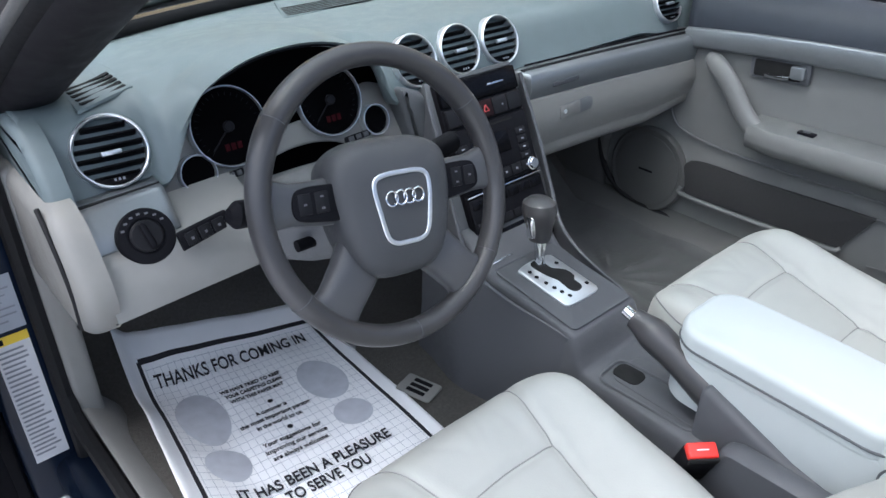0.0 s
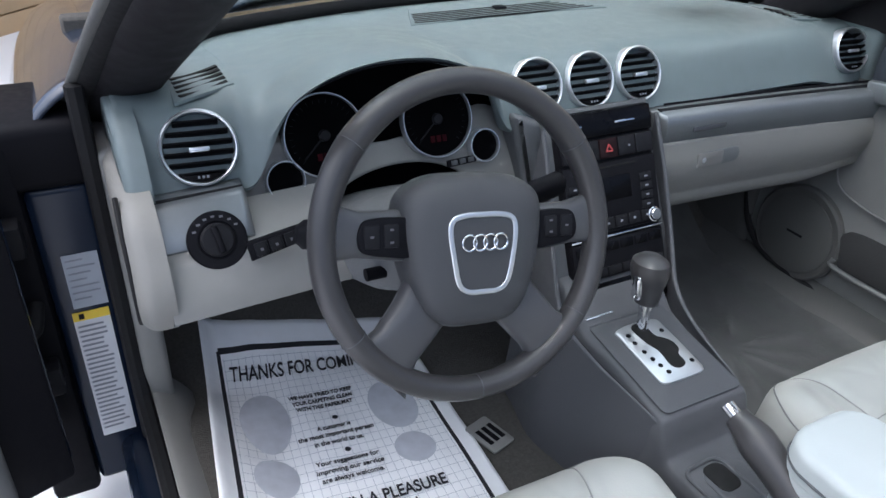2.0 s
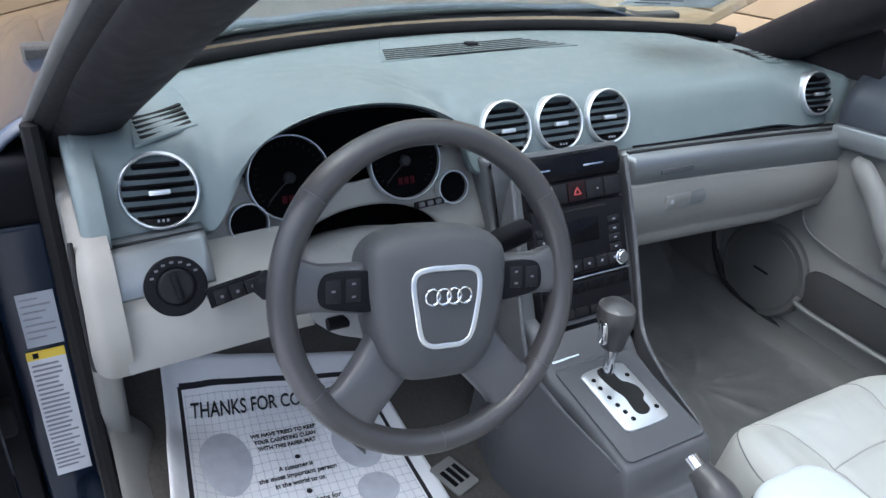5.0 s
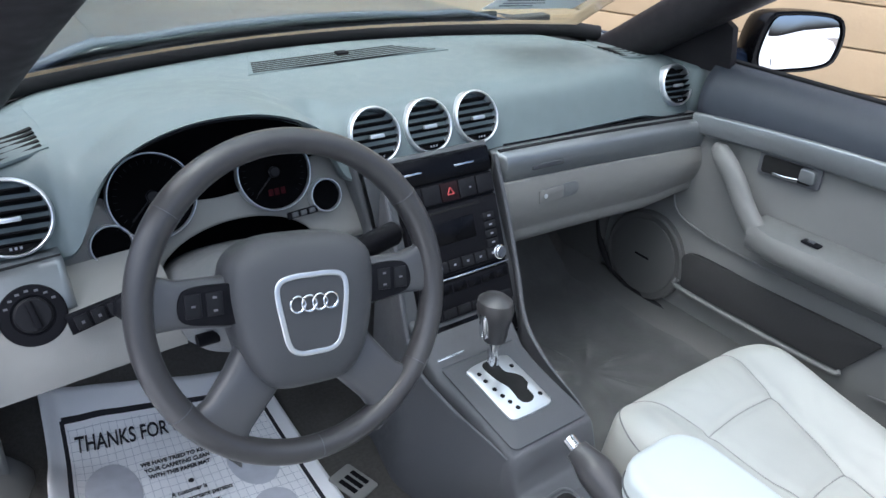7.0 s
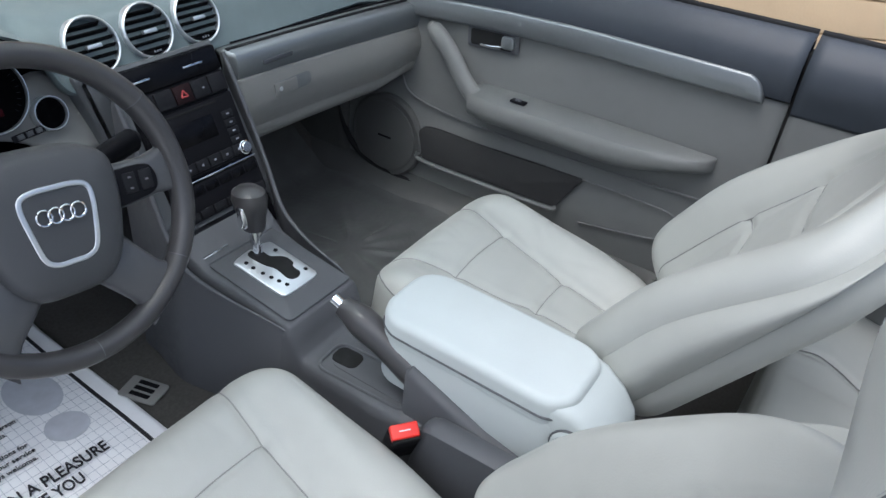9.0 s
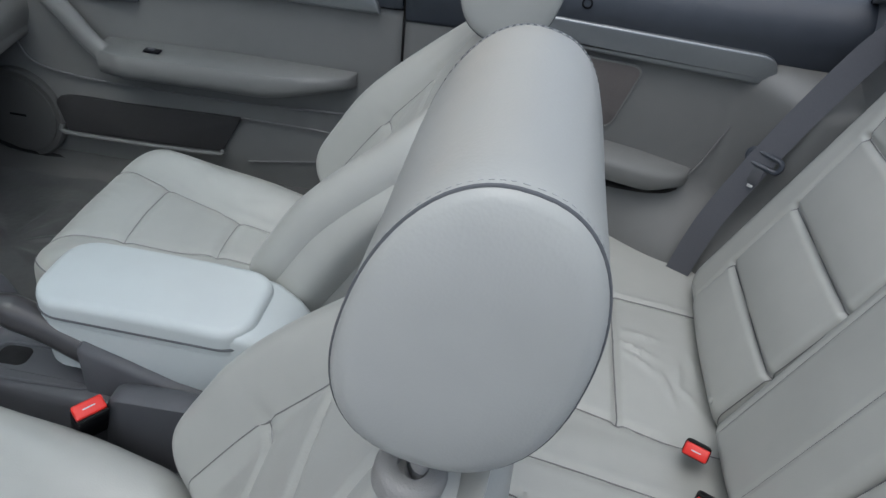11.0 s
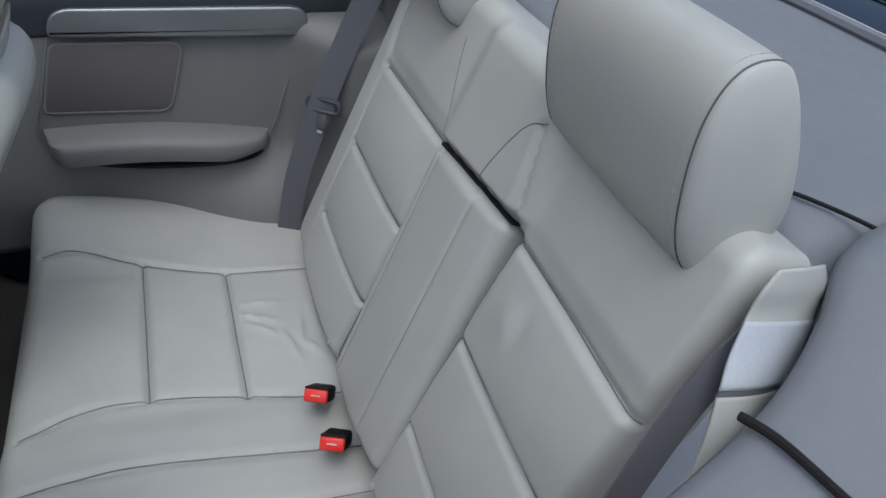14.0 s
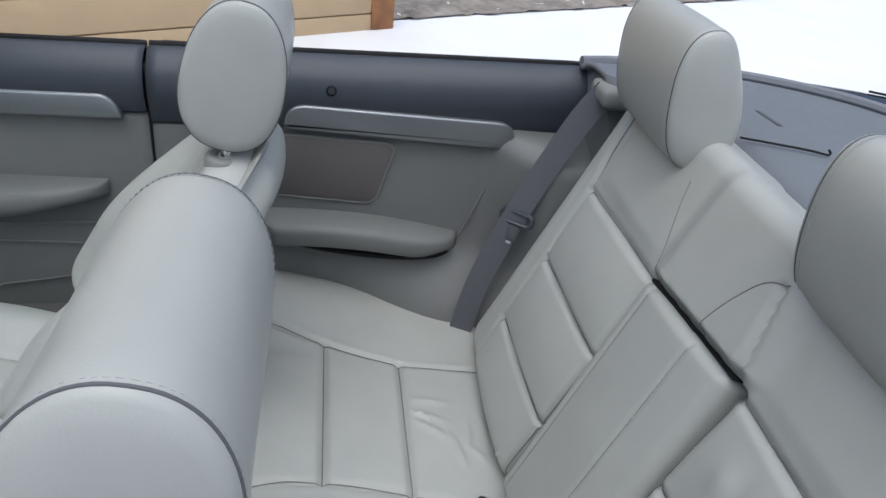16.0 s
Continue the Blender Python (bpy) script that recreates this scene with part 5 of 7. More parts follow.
prism(bm, bar, 0.016, QM, 0.006, 3)
part("trim_bar", bm, TRIM, quarter, "satin grey metallic bar with rounded upper corners")
cloth = soft_outline([(0.922, 0.614, 0.016), (1.168, 0.596, 0.028), (1.212, 0.744, 0.026), (0.966, 0.758, 0.016)])
bm = bmesh.new()
prism(bm, cloth, 0.006, QM, 0.002)
part("speaker_cloth", bm, CLOTH, quarter, "brown-grey speaker cloth")
bm = bmesh.new()
tube(bm, [QM @ Vector((x, y, 0.004)) for x, y in cloth], 0.003, 6, closed=True)
part("cloth_frame", bm, DOOR_SKIN, quarter)
bm = bmesh.new()


def qrest(u, k):
    y = -0.912 - 0.457 * u
    w = 0.003 + 0.072 * math.sqrt(1 - (1 - min(u / 0.09, 1)) ** 2) * math.sqrt(max(1 - max((u - 0.62) / 0.38, 0) ** 2.4, 0))
    z0 = 0.578 - 0.050 * u + 0.016 * math.sin(u * math.pi)
    drop = 0.018 + 0.045 * math.sqrt(1 - (1 - min(u / 0.09, 1)) ** 2) * (1 - 0.6 * smooth(0.75, 1.0, u))
    prof = [(-0.02, 0.002), (0.3, 0.0), (0.75, -0.10), (0.93, -0.20), (1.0, -0.36), (0.99, -0.70), (0.94, -0.90), (0.82, -1.0), (0.4, -1.05), (-0.02, -1.0)]
    a, b = prof[k]
    return Vector((0.708 - w * a, y, z0 + drop * b))


loft(bm, [[qrest(u / 40, k) for k in range(10)] for u in range(41)])
part("armrest", bm, DOOR_SKIN, quarter, "grey padded rear armrest")
# black sheet stands in for the shadow beneath the rear armrest
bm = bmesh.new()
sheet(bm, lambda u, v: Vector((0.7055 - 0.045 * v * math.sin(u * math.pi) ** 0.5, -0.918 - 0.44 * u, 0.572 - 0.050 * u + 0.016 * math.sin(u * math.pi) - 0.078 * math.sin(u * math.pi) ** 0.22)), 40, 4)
solid(part("under_shadow", bm, VOID, quarter, "black sheet as the shadow below the armrest"), 0.008, 0)
bm = bmesh.new()
tube(bm, spline([(0.712, -0.965, 0.77), (0.7085, -0.925, 0.65), (0.7075, -0.900, 0.575), (0.706, -0.925, 0.505), (0.699, -1.05, 0.472), (0.694, -1.25, 0.458), (0.696, -1.33, 0.475), (0.701, -1.375, 0.53), (0.706, -1.420, 0.64), (0.7095, -1.466, 0.745)], 80), 0.0022, 8)
part("panel_joint", bm, SEAM, quarter, "dark joint round the rear armrest")
bm = bmesh.new()
lathe(bm, [(0.011, -0.006), (0.011, 0.003), (0.0085, 0.005), (0.0075, 0.001), (0.001, 0.001)], frame_at((0.7075, -1.068, 0.860), (0, -1, 0), (0.25, 0, 1)), 24)
part("screw_cap", bm, BLACK, quarter, "small round fastener")
bm = bmesh.new()
box(bm, (0.722, -0.6965, 0.30), (0.76, -0.6905, 0.89), 0.001, 1)
part("door_gap", bm, VOID, quarter)
near_q = side_wall("quarter_panel", "grey rear side panel beside the rear seat on the driver's side", "side panel", -0.98, -1.66, -1, kind="structure", upper=False)
EDGE = spline([(-0.745, -0.96, 0.885), (-0.703, -1.135, 0.886), (-0.653, -1.285, 0.887), (-0.603, -1.445, 0.893), (-0.560, -1.575, 0.908), (-0.530, -1.650, 0.928), (-0.485, -1.718, 0.952), (-0.448, -1.757, 0.966), (-0.425, -1.80, 0.972), (-0.412, -1.86, 0.974), (-0.410, -1.96, 0.970)], 46)
bm = bmesh.new()
rings = []
for i_, p in enumerate(EDGE):
    d = (EDGE[min(i_ + 1, 45)] - EDGE[max(i_ - 1, 0)]).normalized()
    o_ = Vector((d.y, -d.x, 0)).normalized()          # away from the seat
    if o_.x > 0:
        o_ = -o_
    far = max(0.03, min(0.30, (p.x + 0.80)))
    rings.append([p + o_ * 0.030 + Vector((0, 0, -0.16)), p + o_ * 0.006 + Vector((0, 0, -0.05)), p + o_ * 0.001 + Vector((0, 0, -0.016)), p + o_ * 0.006 + Vector((0, 0, -0.004)), p + o_ * 0.020 + Vector((0, 0, 0.003)), p + o_ * 0.05 + Vector((0, 0, 0.007)), p + o_ * (0.06 + far * 0.5) + Vector((0, 0, 0.010)), p + o_ * (0.08 + far) + Vector((0, 0, 0.004))])
loft(bm, rings, closed=False)
part("corner_pad", bm, DECK, near_q, "slate grey padded corner beside the deck", sharp=70)
bm = bmesh.new()
tube(bm, spline([(-0.552, -1.590, 0.918), (-0.585, -1.600, 0.924), (-0.640, -1.612, 0.924), (-0.74, -1.64, 0.916)], 20), lambda t: 0.0042 - 0.001 * t, 8)
part("pad_joint", bm, VOID, near_q, "dark open joint between the pads")
# driver's door, standing open
od = thing("driver_door", "driver's door standing wide open", "car door")
OM = frame_at((-0.950, 0.405, 0.0), (-0.95, -0.31, 0), (0, 0, 1))
bm = bmesh.new()
box(bm, (0.0, 0.28, -0.09), (1.05, 0.850, 0.02), 0.03, 3, OM)
part("outer_skin", bm, PAINT, od, "dark blue outer skin")
bm = bmesh.new()
box(bm, (0.012, 0.30, -0.115), (1.03, 0.840, -0.088), 0.01, 2, OM)
part("inner_frame", bm, BLACK, od, "black inner frame of the door")
bm = bmesh.new()
box(bm, (0.10, 0.325, -0.155), (1.0, 0.64, -0.11), 0.022, 4, OM)
part("card", bm, DOOR_SKIN, od, "grey inner card")
bm = bmesh.new()
box(bm, (0.10, 0.645, -0.150), (1.0, 0.838, -0.11), 0.02, 4, OM)
part("upper_pad", bm, DOOR_TOP, od, "slate upper pad")
bm = bmesh.new()
box(bm, (-0.985, 0.415, 0.13), (-0.906, 0.60, 0.825), 0.012, 2)
part("hinge_pillar", bm, BLACK, shell, "black hinge hollow beside the jamb")
for z in (0.40, 0.66):
    bm = bmesh.new()
    box(bm, (-0.965, 0.375, z), (-0.915, 0.42, z + 0.055), 0.008, 2)
    tube(bm, [(-0.945, 0.372, z - 0.01), (-0.945, 0.372, z + 0.065)], 0.009, 10)
    part("hinge", bm, KEY, od, "black hinge")
bm = bmesh.new()
tube(bm, spline([(-0.925, 0.41, 0.56), (-0.935, 0.36, 0.545), (-0.955, 0.37, 0.55), (-0.975, 0.40, 0.56)], 20), 0.012, 10)
part("cable_boot", bm, RUBBER, od, "black rubber cable boot")

# ---- centre console ----
console = thing("centre_console", "dark grey centre console with chrome shift gate", "console")
CX = -0.033


def cons_half(y):
    return 0.092 + 0.016 * smooth(-0.05, 0.12, y) + 0.005 * smooth(-0.1, -0.5, y)


def cons_top(y):
    front = 0.476 + 0.135 * (y + 0.14) + 0.06 * smooth(0.05, 0.14, y)
    return 0.412 + (front - 0.412) * smooth(-0.172, -0.138, y)


bm = bmesh.new()
ys = [0.16, 0.12, 0.09, 0.05, 0.0, -0.06, -0.11, -0.130, -0.138, -0.145, -0.155, -0.165, -0.172, -0.18, -0.25, -0.35, -0.45, -0.60, -0.75]
rings = []
for y in ys:
    h, z = cons_half(y), cons_top(y)
    ring = []
    for (dx, dz) in ((-1.22, -1), (-1.10, -0.5), (-1.02, -0.12), (-1.0, -0.05), (-0.965, -0.014), (-0.90, 0.0), (-0.5, 0.001), (0, 0.001), (0.5, 0.001), (0.90, 0.0), (0.965, -0.014), (1.0, -0.05), (1.02, -0.12), (1.10, -0.5), (1.22, -1)):
        ring.append(Vector((CX + h * dx, y, z + (dz * (z - 0.245) if dz <= -0.5 else dz * 0.5))))
    rings.append(ring)
loft(bm, rings, closed=False)
part("console_body", bm, DARK_GREY, console, "dark grey moulded body", sharp=60)
# rails that sweep from the stack down to the console
for sg in (1, -1):
    bm = bmesh.new()
    pts = [(CX + 0.023 + sg * 0.122, 0.232, 0.80), (CX + 0.020 + sg * 0.126, 0.180, 0.70), (CX + 0.012 + sg * 0.130, 0.130, 0.60), (CX + sg * 0.125, 0.075, 0.525), (CX + sg * 0.112, 0.0, 0.490), (CX + sg * 0.097, -0.10, 0.474), (CX + sg * 0.090, -0.132, 0.464)]
    tube(bm, spline(pts, 50), lambda t: 0.0045 - 0.0025 * smooth(0.6, 1.0, t), 10)
    part("side_rail", bm, DARK_GREY, console, "dark grey edge rail")
    bm = bmesh.new()
    P = spline(pts, 40)
    loft(bm, [[p, Vector((p.x + sg * 0.003, p.y + 0.004, p.z - 0.04)), Vector((p.x + sg * 0.010, p.y + 0.008, 0.36)), Vector((p.x + sg * 0.020, p.y + 0.010, 0.24))] for p in P], closed=False, cap=False)
    part("side_cheek", bm, DARK_GREY, console, "dark grey side cheek")
GM = frame_at((-0.033, -0.030, cons_top(-0.030) + 0.002), (1, 0, 0), (0, 1, 0.135))
bm = bmesh.new()
prism(bm, rrect(0.162, 0.215, 0.012), 0.003, GM, 0.0015)
part("gate_surround", bm, DARK_GREY, console, "dark grey panel round the shift gate")
bm = bmesh.new()
o = [(p.x, p.y) for p in spline([Vector((x, y, 0)) for x, y in ((-0.044, 0.062), (0.0, 0.068), (0.042, 0.062), (0.047, 0.040), (0.047, -0.040), (0.043, -0.062), (0.020, -0.066), (-0.020, -0.066), (-0.043, -0.062), (-0.047, -0.040), (-0.047, 0.040))], 60, closed=True)[:60]]
prism(bm, o, 0.006, GM @ Matrix.Translation((0, 0.004, 0)), 0.003)
gp = part("gate_plate", bm, GATE, console, "brushed metal shift gate plate")
bm = bmesh.new()
prism(bm, [(p.x, p.y) for p in spline([Vector((x, y, 0)) for x, y in ((-0.014, 0.058), (0.012, 0.060), (0.014, 0.030), (0.026, 0.018), (0.034, 0.006), (0.033, -0.012), (0.024, -0.020), (0.022, -0.040), (0.006, -0.046), (-0.006, -0.036), (-0.004, -0.004), (-0.012, 0.020))], 50, closed=True)[:50]], 0.0012, GM @ Matrix.Translation((0, 0.004, 0.0056)), 0.0003)
part("gate_slot", bm, VOID, gp, "black slot")
for x, y in ((-0.031, 0.044), (-0.031, 0.026), (-0.029, 0.004), (-0.026, -0.014), (-0.023, -0.030), (-0.019, -0.046), (0.034, 0.034), (0.036, -0.040)):
    bm = bmesh.new()
    lathe(bm, [(0.0042, 0.0), (0.0042, 0.0012), (0.001, 0.0014)], GM @ Matrix.Translation((x, y + 0.004, 0.0056)), 16)
    part("gear_mark", bm, BLACK, gp)
bm = bmesh.new()
box(bm, (-0.080, 0.090, 0.0), (0.080, 0.100, 0.006), 0.002, 2, GM)
part("ash_lid_edge", bm, DARK_GREY, console)
bm = bmesh.new()
box(bm, (-0.082, 0.100, 0.008), (-0.024, 0.105, 0.0135), 0.001, 1, GM)
part("bright_line", bm, CHROME, console)

lever = thing("gear_lever", "dark grey leather gear knob on a bright metal shaft", "gear lever")
bm = bmesh.new()
tube(bm, [(-0.030, 0.022, 0.495), (-0.026, 0.028, 0.535), (-0.024, 0.032, 0.560)], lambda t: 0.0095 + 0.003 * t, 14)
part("shaft", bm, CHROME, lever, "bright metal shaft")
bm = bmesh.new()
KM = frame_at((-0.023, 0.034, 0.552), (1, 0, 0), (0, 1, -0.1))
lathe(bm, [(0.012, 0.0), (0.018, 0.002), (0.021, 0.015), (0.0225, 0.030), (0.027, 0.048), (0.0295, 0.064), (0.027, 0.078), (0.018, 0.086), (0.001, 0.088)], KM @ Matrix.Diagonal((1, 1.22, 1, 1)), 32)
kn = part("knob", bm, WHEEL_SKIN, lever, "dark grey leather knob")
bm = bmesh.new()
box(bm, (-0.030, -0.011, 0.014), (-0.017, 0.008, 0.058), 0.005, 3, KM)
part("release_button", bm, CHROME, kn, "silver release button")

# tray, handbrake, armrest
bm = bmesh.new()
prism(bm, rrect(0.085, 0.26, 0.02), 0.003, Matrix.Translation((-0.052, -0.335, 0.411)), 0.0015)
part("tray_mat", bm, DARK_GREY, console, "dark tray beside the handbrake")
bm = bmesh.new()
prism(bm, rrect(0.040, 0.052, 0.014), 0.003, Matrix.Translation((-0.066, -0.226, 0.4125)) @ Matrix.Rotation(radians(3), 4, "Z"), 0.001)
part("brake_slot", bm, VOID, console, "dark slot below the handbrake grip")
bm = bmesh.new()
tube(bm, [Matrix.Translation((-0.074, -0.285, 0.414)) @ Matrix.Rotation(radians(3), 4, "Z") @ Vector((x, y, 0)) for x, y in rrect(0.074, 0.185, 0.018)], 0.0030, 8, closed=True)
part("slot_rim", bm, DARK_GREY, console)
bm = bmesh.new()
rings = []
for y, zt, w in ((-0.432, 0.440, 0.014), (-0.440, 0.452, 0.018), (-0.456, 0.458, 0.020), (-0.56, 0.462, 0.020), (-0.72, 0.466, 0.020)):
    rings.append([Vector((-0.128 + dx * w, y + (0.02 if dz < -0.5 else 0), zt + dz * (zt - 0.26) if dz < -0.5 else zt + dz * 0.012)) for dx, dz in ((-1.15, -1), (-1.0, -0.6), (-1.0, -0.4), (-0.6, 0), (0.6, 0), (1.0, -0.4), (1.0, -0.6), (1.15, -1))])
loft(bm, rings)
part("rear_flank", bm, DARK_GREY, console, "raised dark flank behind the buckle", sharp=50)
brake = thing("handbrake", "dark grey handbrake lever with a bright push button", "handbrake")
bm = bmesh.new()
tube(bm, spline([(-0.078, -0.224, 0.540), (-0.077, -0.262, 0.528), (-0.076, -0.320, 0.504), (-0.076, -0.392, 0.470)], 24), lambda t: 0.0175 + 0.0085 * smooth(0.0, 0.25, t) + 0.001 * math.sin(t * 9), 16, flat=1.06, up=(0, 0, 1))
part("grip", bm, WHEEL_SKIN, brake, "leather grip")
bm = bmesh.new()
rings = []
for y, zt, w in ((-0.372, 0.502, 0.024), (-0.380, 0.507, 0.028), (-0.44, 0.484, 0.029), (-0.52, 0.452, 0.027), (-0.62, 0.430, 0.024), (-0.70, 0.420, 0.020)):
    rings.append([Vector((-0.078 + dx * w, y, zt + dz * 0.014 if dz > -1 else 0.400)) for dx, dz in ((-1.1, -1), (-1.0, -0.9), (-0.85, -0.25), (-0.4, 0), (0.4, 0), (0.85, -0.25), (1.0, -0.9), (1.1, -1))])
loft(bm, rings)
part("boot", bm, DARK_GREY, brake, "dark tapered lever cover", sharp=50)
bm = bmesh.new()
tube(bm, [(-0.078, -0.206, 0.5465), (-0.078, -0.228, 0.539)], 0.0105, 16)
part("push_button", bm, CHROME, brake, "bright push button")

AM = frame_at((-0.012, -0.468, 0.577), (1, 0, 0), (0, 1, 0.02))
pad = Pad(0.078, 0.178, 0.052, 0.012, 0.085, warp=lambda p: Vector((p.x * (1 - 0.12 * smooth(-0.02, -0.10, p.z)), p.y, p.z)), n=40)
bm = bmesh.new()
pad.build(bm, AM @ Matrix.Translation((0, -0.004, -0.040)))
arm = part("armrest", bm, LEATHER_PALE, console, "pale grey leather armrest box")
pad = Pad(0.079, 0.172, 0.050, 0.014, 0.030, top=lambda x, y: 0.006 * (1 - (x / 0.08) ** 2) - 0.004 * (y / 0.17) ** 2, n=56)
bm = bmesh.new()
pad.build(bm, AM @ Matrix.Translation((0, 0, -0.001)))
part("lid", bm, LEATHER_PALE, arm, "pale leather lid")
bm = bmesh.new()
tube(bm, [AM @ Vector((x, y - 0.001, -0.034)) for x, y in rrect(0.158, 0.348, 0.051, 10)], 0.0022, 6, closed=True)
part("lid_joint", bm, PIPING, arm)
bm = bmesh.new()
rings = []
for y, zt, w in ((-0.612, 0.566, 0.074), (-0.640, 0.560, 0.072), (-0.675, 0.540, 0.066), (-0.700, 0.512, 0.060), (-0.706, 0.490, 0.056)):
    rings.append([Vector((-0.012 + dx * w, y, zt + dz * 0.016 if dz > -1 else 0.475)) for dx, dz in ((-1, -1), (-1, -0.9), (-0.94, -0.25), (-0.78, 0), (0.78, 0), (0.94, -0.25), (1, -0.9), (1, -1))])
loft(bm, rings)
part("hinge_cover", bm, LEATHER_PALE, arm, "sloping pale leather cover over the hinge", sharp=60)
bm = bmesh.new()
lathe(bm, [(0.031, 0.0), (0.031, 0.010), (0.027, 0.014), (0.001, 0.015)], frame_at((-0.080, -0.652, 0.505), (0, -1, 0), (0, 0, 1)), 32)
part("hinge_disc", bm, LEATHER_PALE, arm, "round hinge disc")
bm = bmesh.new()
tube(bm, [(-0.087, -0.652 + 0.032 * math.cos(t), 0.505 + 0.032 * math.sin(t)) for t in [math.tau * k / 40 for k in range(40)]], 0.0022, 6, closed=True)
part("disc_gap", bm, PIPING, arm)
bm = bmesh.new()
box(bm, (-0.075, -0.70, 0.30), (0.05, -0.52, 0.47), 0.015, 3)
part("pedestal", bm, DARK_GREY, arm)

# ---- front seats ----
def wrinkle(x, y):
    """Soft creases where people sit."""
    z = 0.0
    for i in range(16):
        cx, cy = 0.19 * math.sin(i * 2.4 + 0.6), 0.21 * math.sin(i * 1.57 + 0.3)
        an = 0.9 * math.sin(i * 3.1) + (1.1 if cx * cy > 0 else -1.1)
        dx, dy = x - cx, y - cy
        a, b = dx * math.cos(an) + dy * math.sin(an), -dx * math.sin(an) + dy * math.cos(an)
        z -= 0.0011 * math.exp(-((a / 0.04) ** 2) - (b / 0.008) ** 2)
    return z


def front_seat(xs, label, group="front seats", fwd=0.0, rise=0.0):
    seat = thing("front_seat", label, "car seat", group)
    cm = Matrix.Translation((xs, -0.375, 0.418)) @ Matrix.Rotation(radians(7), 4, "X")
    g1 = [(-0.056, -0.25), (-0.062, -0.055), (-0.078, 0.010), (-0.096, 0.117), (-0.122, 0.220), (-0.138, 0.262)]
    g2 = [(-x, y) for x, y in g1]
    g3, g4 = [(-0.096, 0.117), (0, 0.122), (0.096, 0.117)], [(-0.062, -0.055), (0, -0.052), (0.062, -0.055)]

    def crown(x, y):
        sx = 0.058 + 0.075 * smooth(-0.10, 0.26, y)
        return wrinkle(x, y) + 0.034 * smooth(sx, sx + 0.10, abs(x)) + 0.012 * smooth(0.0, 0.2, y) - 0.010 * smooth(-0.05, -0.25, y) + 0.004 * math.exp(-((x / 0.07) ** 2)) * abs(math.sin((y - 0.12) / 0.172 * math.pi)) ** 0.6

    c = Pad(0.232, 0.262, 0.10, 0.070, 0.09, top=crown, grooves=(g1, g2, g3, g4), gd=0.0045, n=130,
            warp=lambda p: Vector((p.x * (1 - 0.11 * smooth(0.02, -0.26, p.y)), p.y, p.z)))
    b = bmesh.new()
    c.build(b, cm)
    cu = part("cushion", b, LEATHER, seat, "pale grey creased leather cushion")
    for g in (g1, g2, g3, g4):
        b = bmesh.new()
        c.seam(b, cm, g, n=80, lift=0.0010)
        part("seam", b, SEAM_SOFT, cu)
    b = bmesh.new()
    loop = [(x * 0.985, y * 0.985) for x, y in rrect(0.464, 0.524, 0.10, 10)]
    tube(b, [cm @ c.point(x, y, 0.001) + Vector((0, 0, 0)) for x, y in loop], 0.0014, 6, closed=True)
    part("edge_piping", b, SEAM, cu)
    b = bmesh.new()
    box(b, (xs - 0.225, -0.60, 0.255), (xs + 0.225, -0.17, 0.36), 0.03, 3)
    part("base", b, DARK_GREY, seat, "dark seat base")
    # backrest
    up = Vector((0, -0.31, 0.50)).normalized()
    bmx = frame_at(Vector((xs, -0.775 + fwd * 0.7, 0.660 + rise)), (-1, 0, 0), up)

    def warp(p):
        t = smooth(0.02, 0.30, p.y)
        return Vector((p.x * (1 - 0.34 * t * smooth(0.10, 0.30, p.y) - 0.06 * t), p.y, p.z))

    k1 = [(-0.150, -0.28), (-0.140, -0.05), (-0.120, 0.12), (-0.100, 0.26)]
    k2 = [(-x, y) for x, y in k1]
    k3, k4 = [(-0.142, -0.05), (0, -0.058), (0.142, -0.05)], [(-0.124, 0.10), (0, 0.092), (0.124, 0.10)]
    bp = Pad(0.250, 0.300, 0.11, 0.050, 0.045, top=lambda x, y: 0.085 * smooth(0.11, 0.20, abs(x)) * smooth(0.29, -0.12, y), grooves=(k1, k2, k3, k4), gd=0.006, warp=warp, n=104)
    b = bmesh.new()
    bp.build(b, bmx, skirt=False)
    br = part("backrest", b, LEATHER, seat, "pale grey leather backrest with side bolsters")
    for g in (k1, k2, k3, k4):
        b = bmesh.new()
        bp.seam(b, bmx, g)
        part("seam", b, SEAM, br)
    back = frame_at(Vector((xs, -0.775 + fwd * 0.7, 0.660 + rise)) - bmx.to_3x3() @ Vector((0, 0, 0.10)), (1, 0, 0), up)

    bq = Pad(0.250, 0.300, 0.11, 0.050, 0.045, top=lambda x, y: 0.02 * (1 - (x / 0.25) ** 2), warp=lambda p: Vector((warp(p).x, p.y, p.z)), n=48)
    b = bmesh.new()
    bq.build(b, back, skirt=False)
    # side walls between front and back faces
    bs = bmesh.new()
    loop = rrect(0.5, 0.6, 0.11, 14)
    dense = []
    for (ax, ay), (bx, by) in zip(loop, loop[1:] + loop[:1]):
        n = max(1, int(math.hypot(bx - ax, by - ay) / 0.012))
        dense += [(ax + (bx - ax) * q / n, ay + (by - ay) * q / n) for q in range(n)]
    loop = dense
    fr = [bmx @ bp.point(-x, y) for x, y in loop]
    bk = [back @ bq.point(x, y) for x, y in loop]
    flat = [bmx.to_3x3() @ Vector((-x / 0.25, y / 0.30, 0)).normalized() for x, y in loop]
    loft(bs, [[p.lerp(q, k / 8) + o * 0.026 * math.sin(k / 8 * math.pi) for p, q, o in zip(fr, bk, flat)] for k in range(9)], cap=False)
    part("back_panel", b, LEATHER, seat, "grey leather back")
    part("side_panel", bs, LEATHER, seat, "grey leather side", sharp=80)
    # headrest
    hx, hy, hz = xs + 0.005, -0.966 + fwd, 1.046

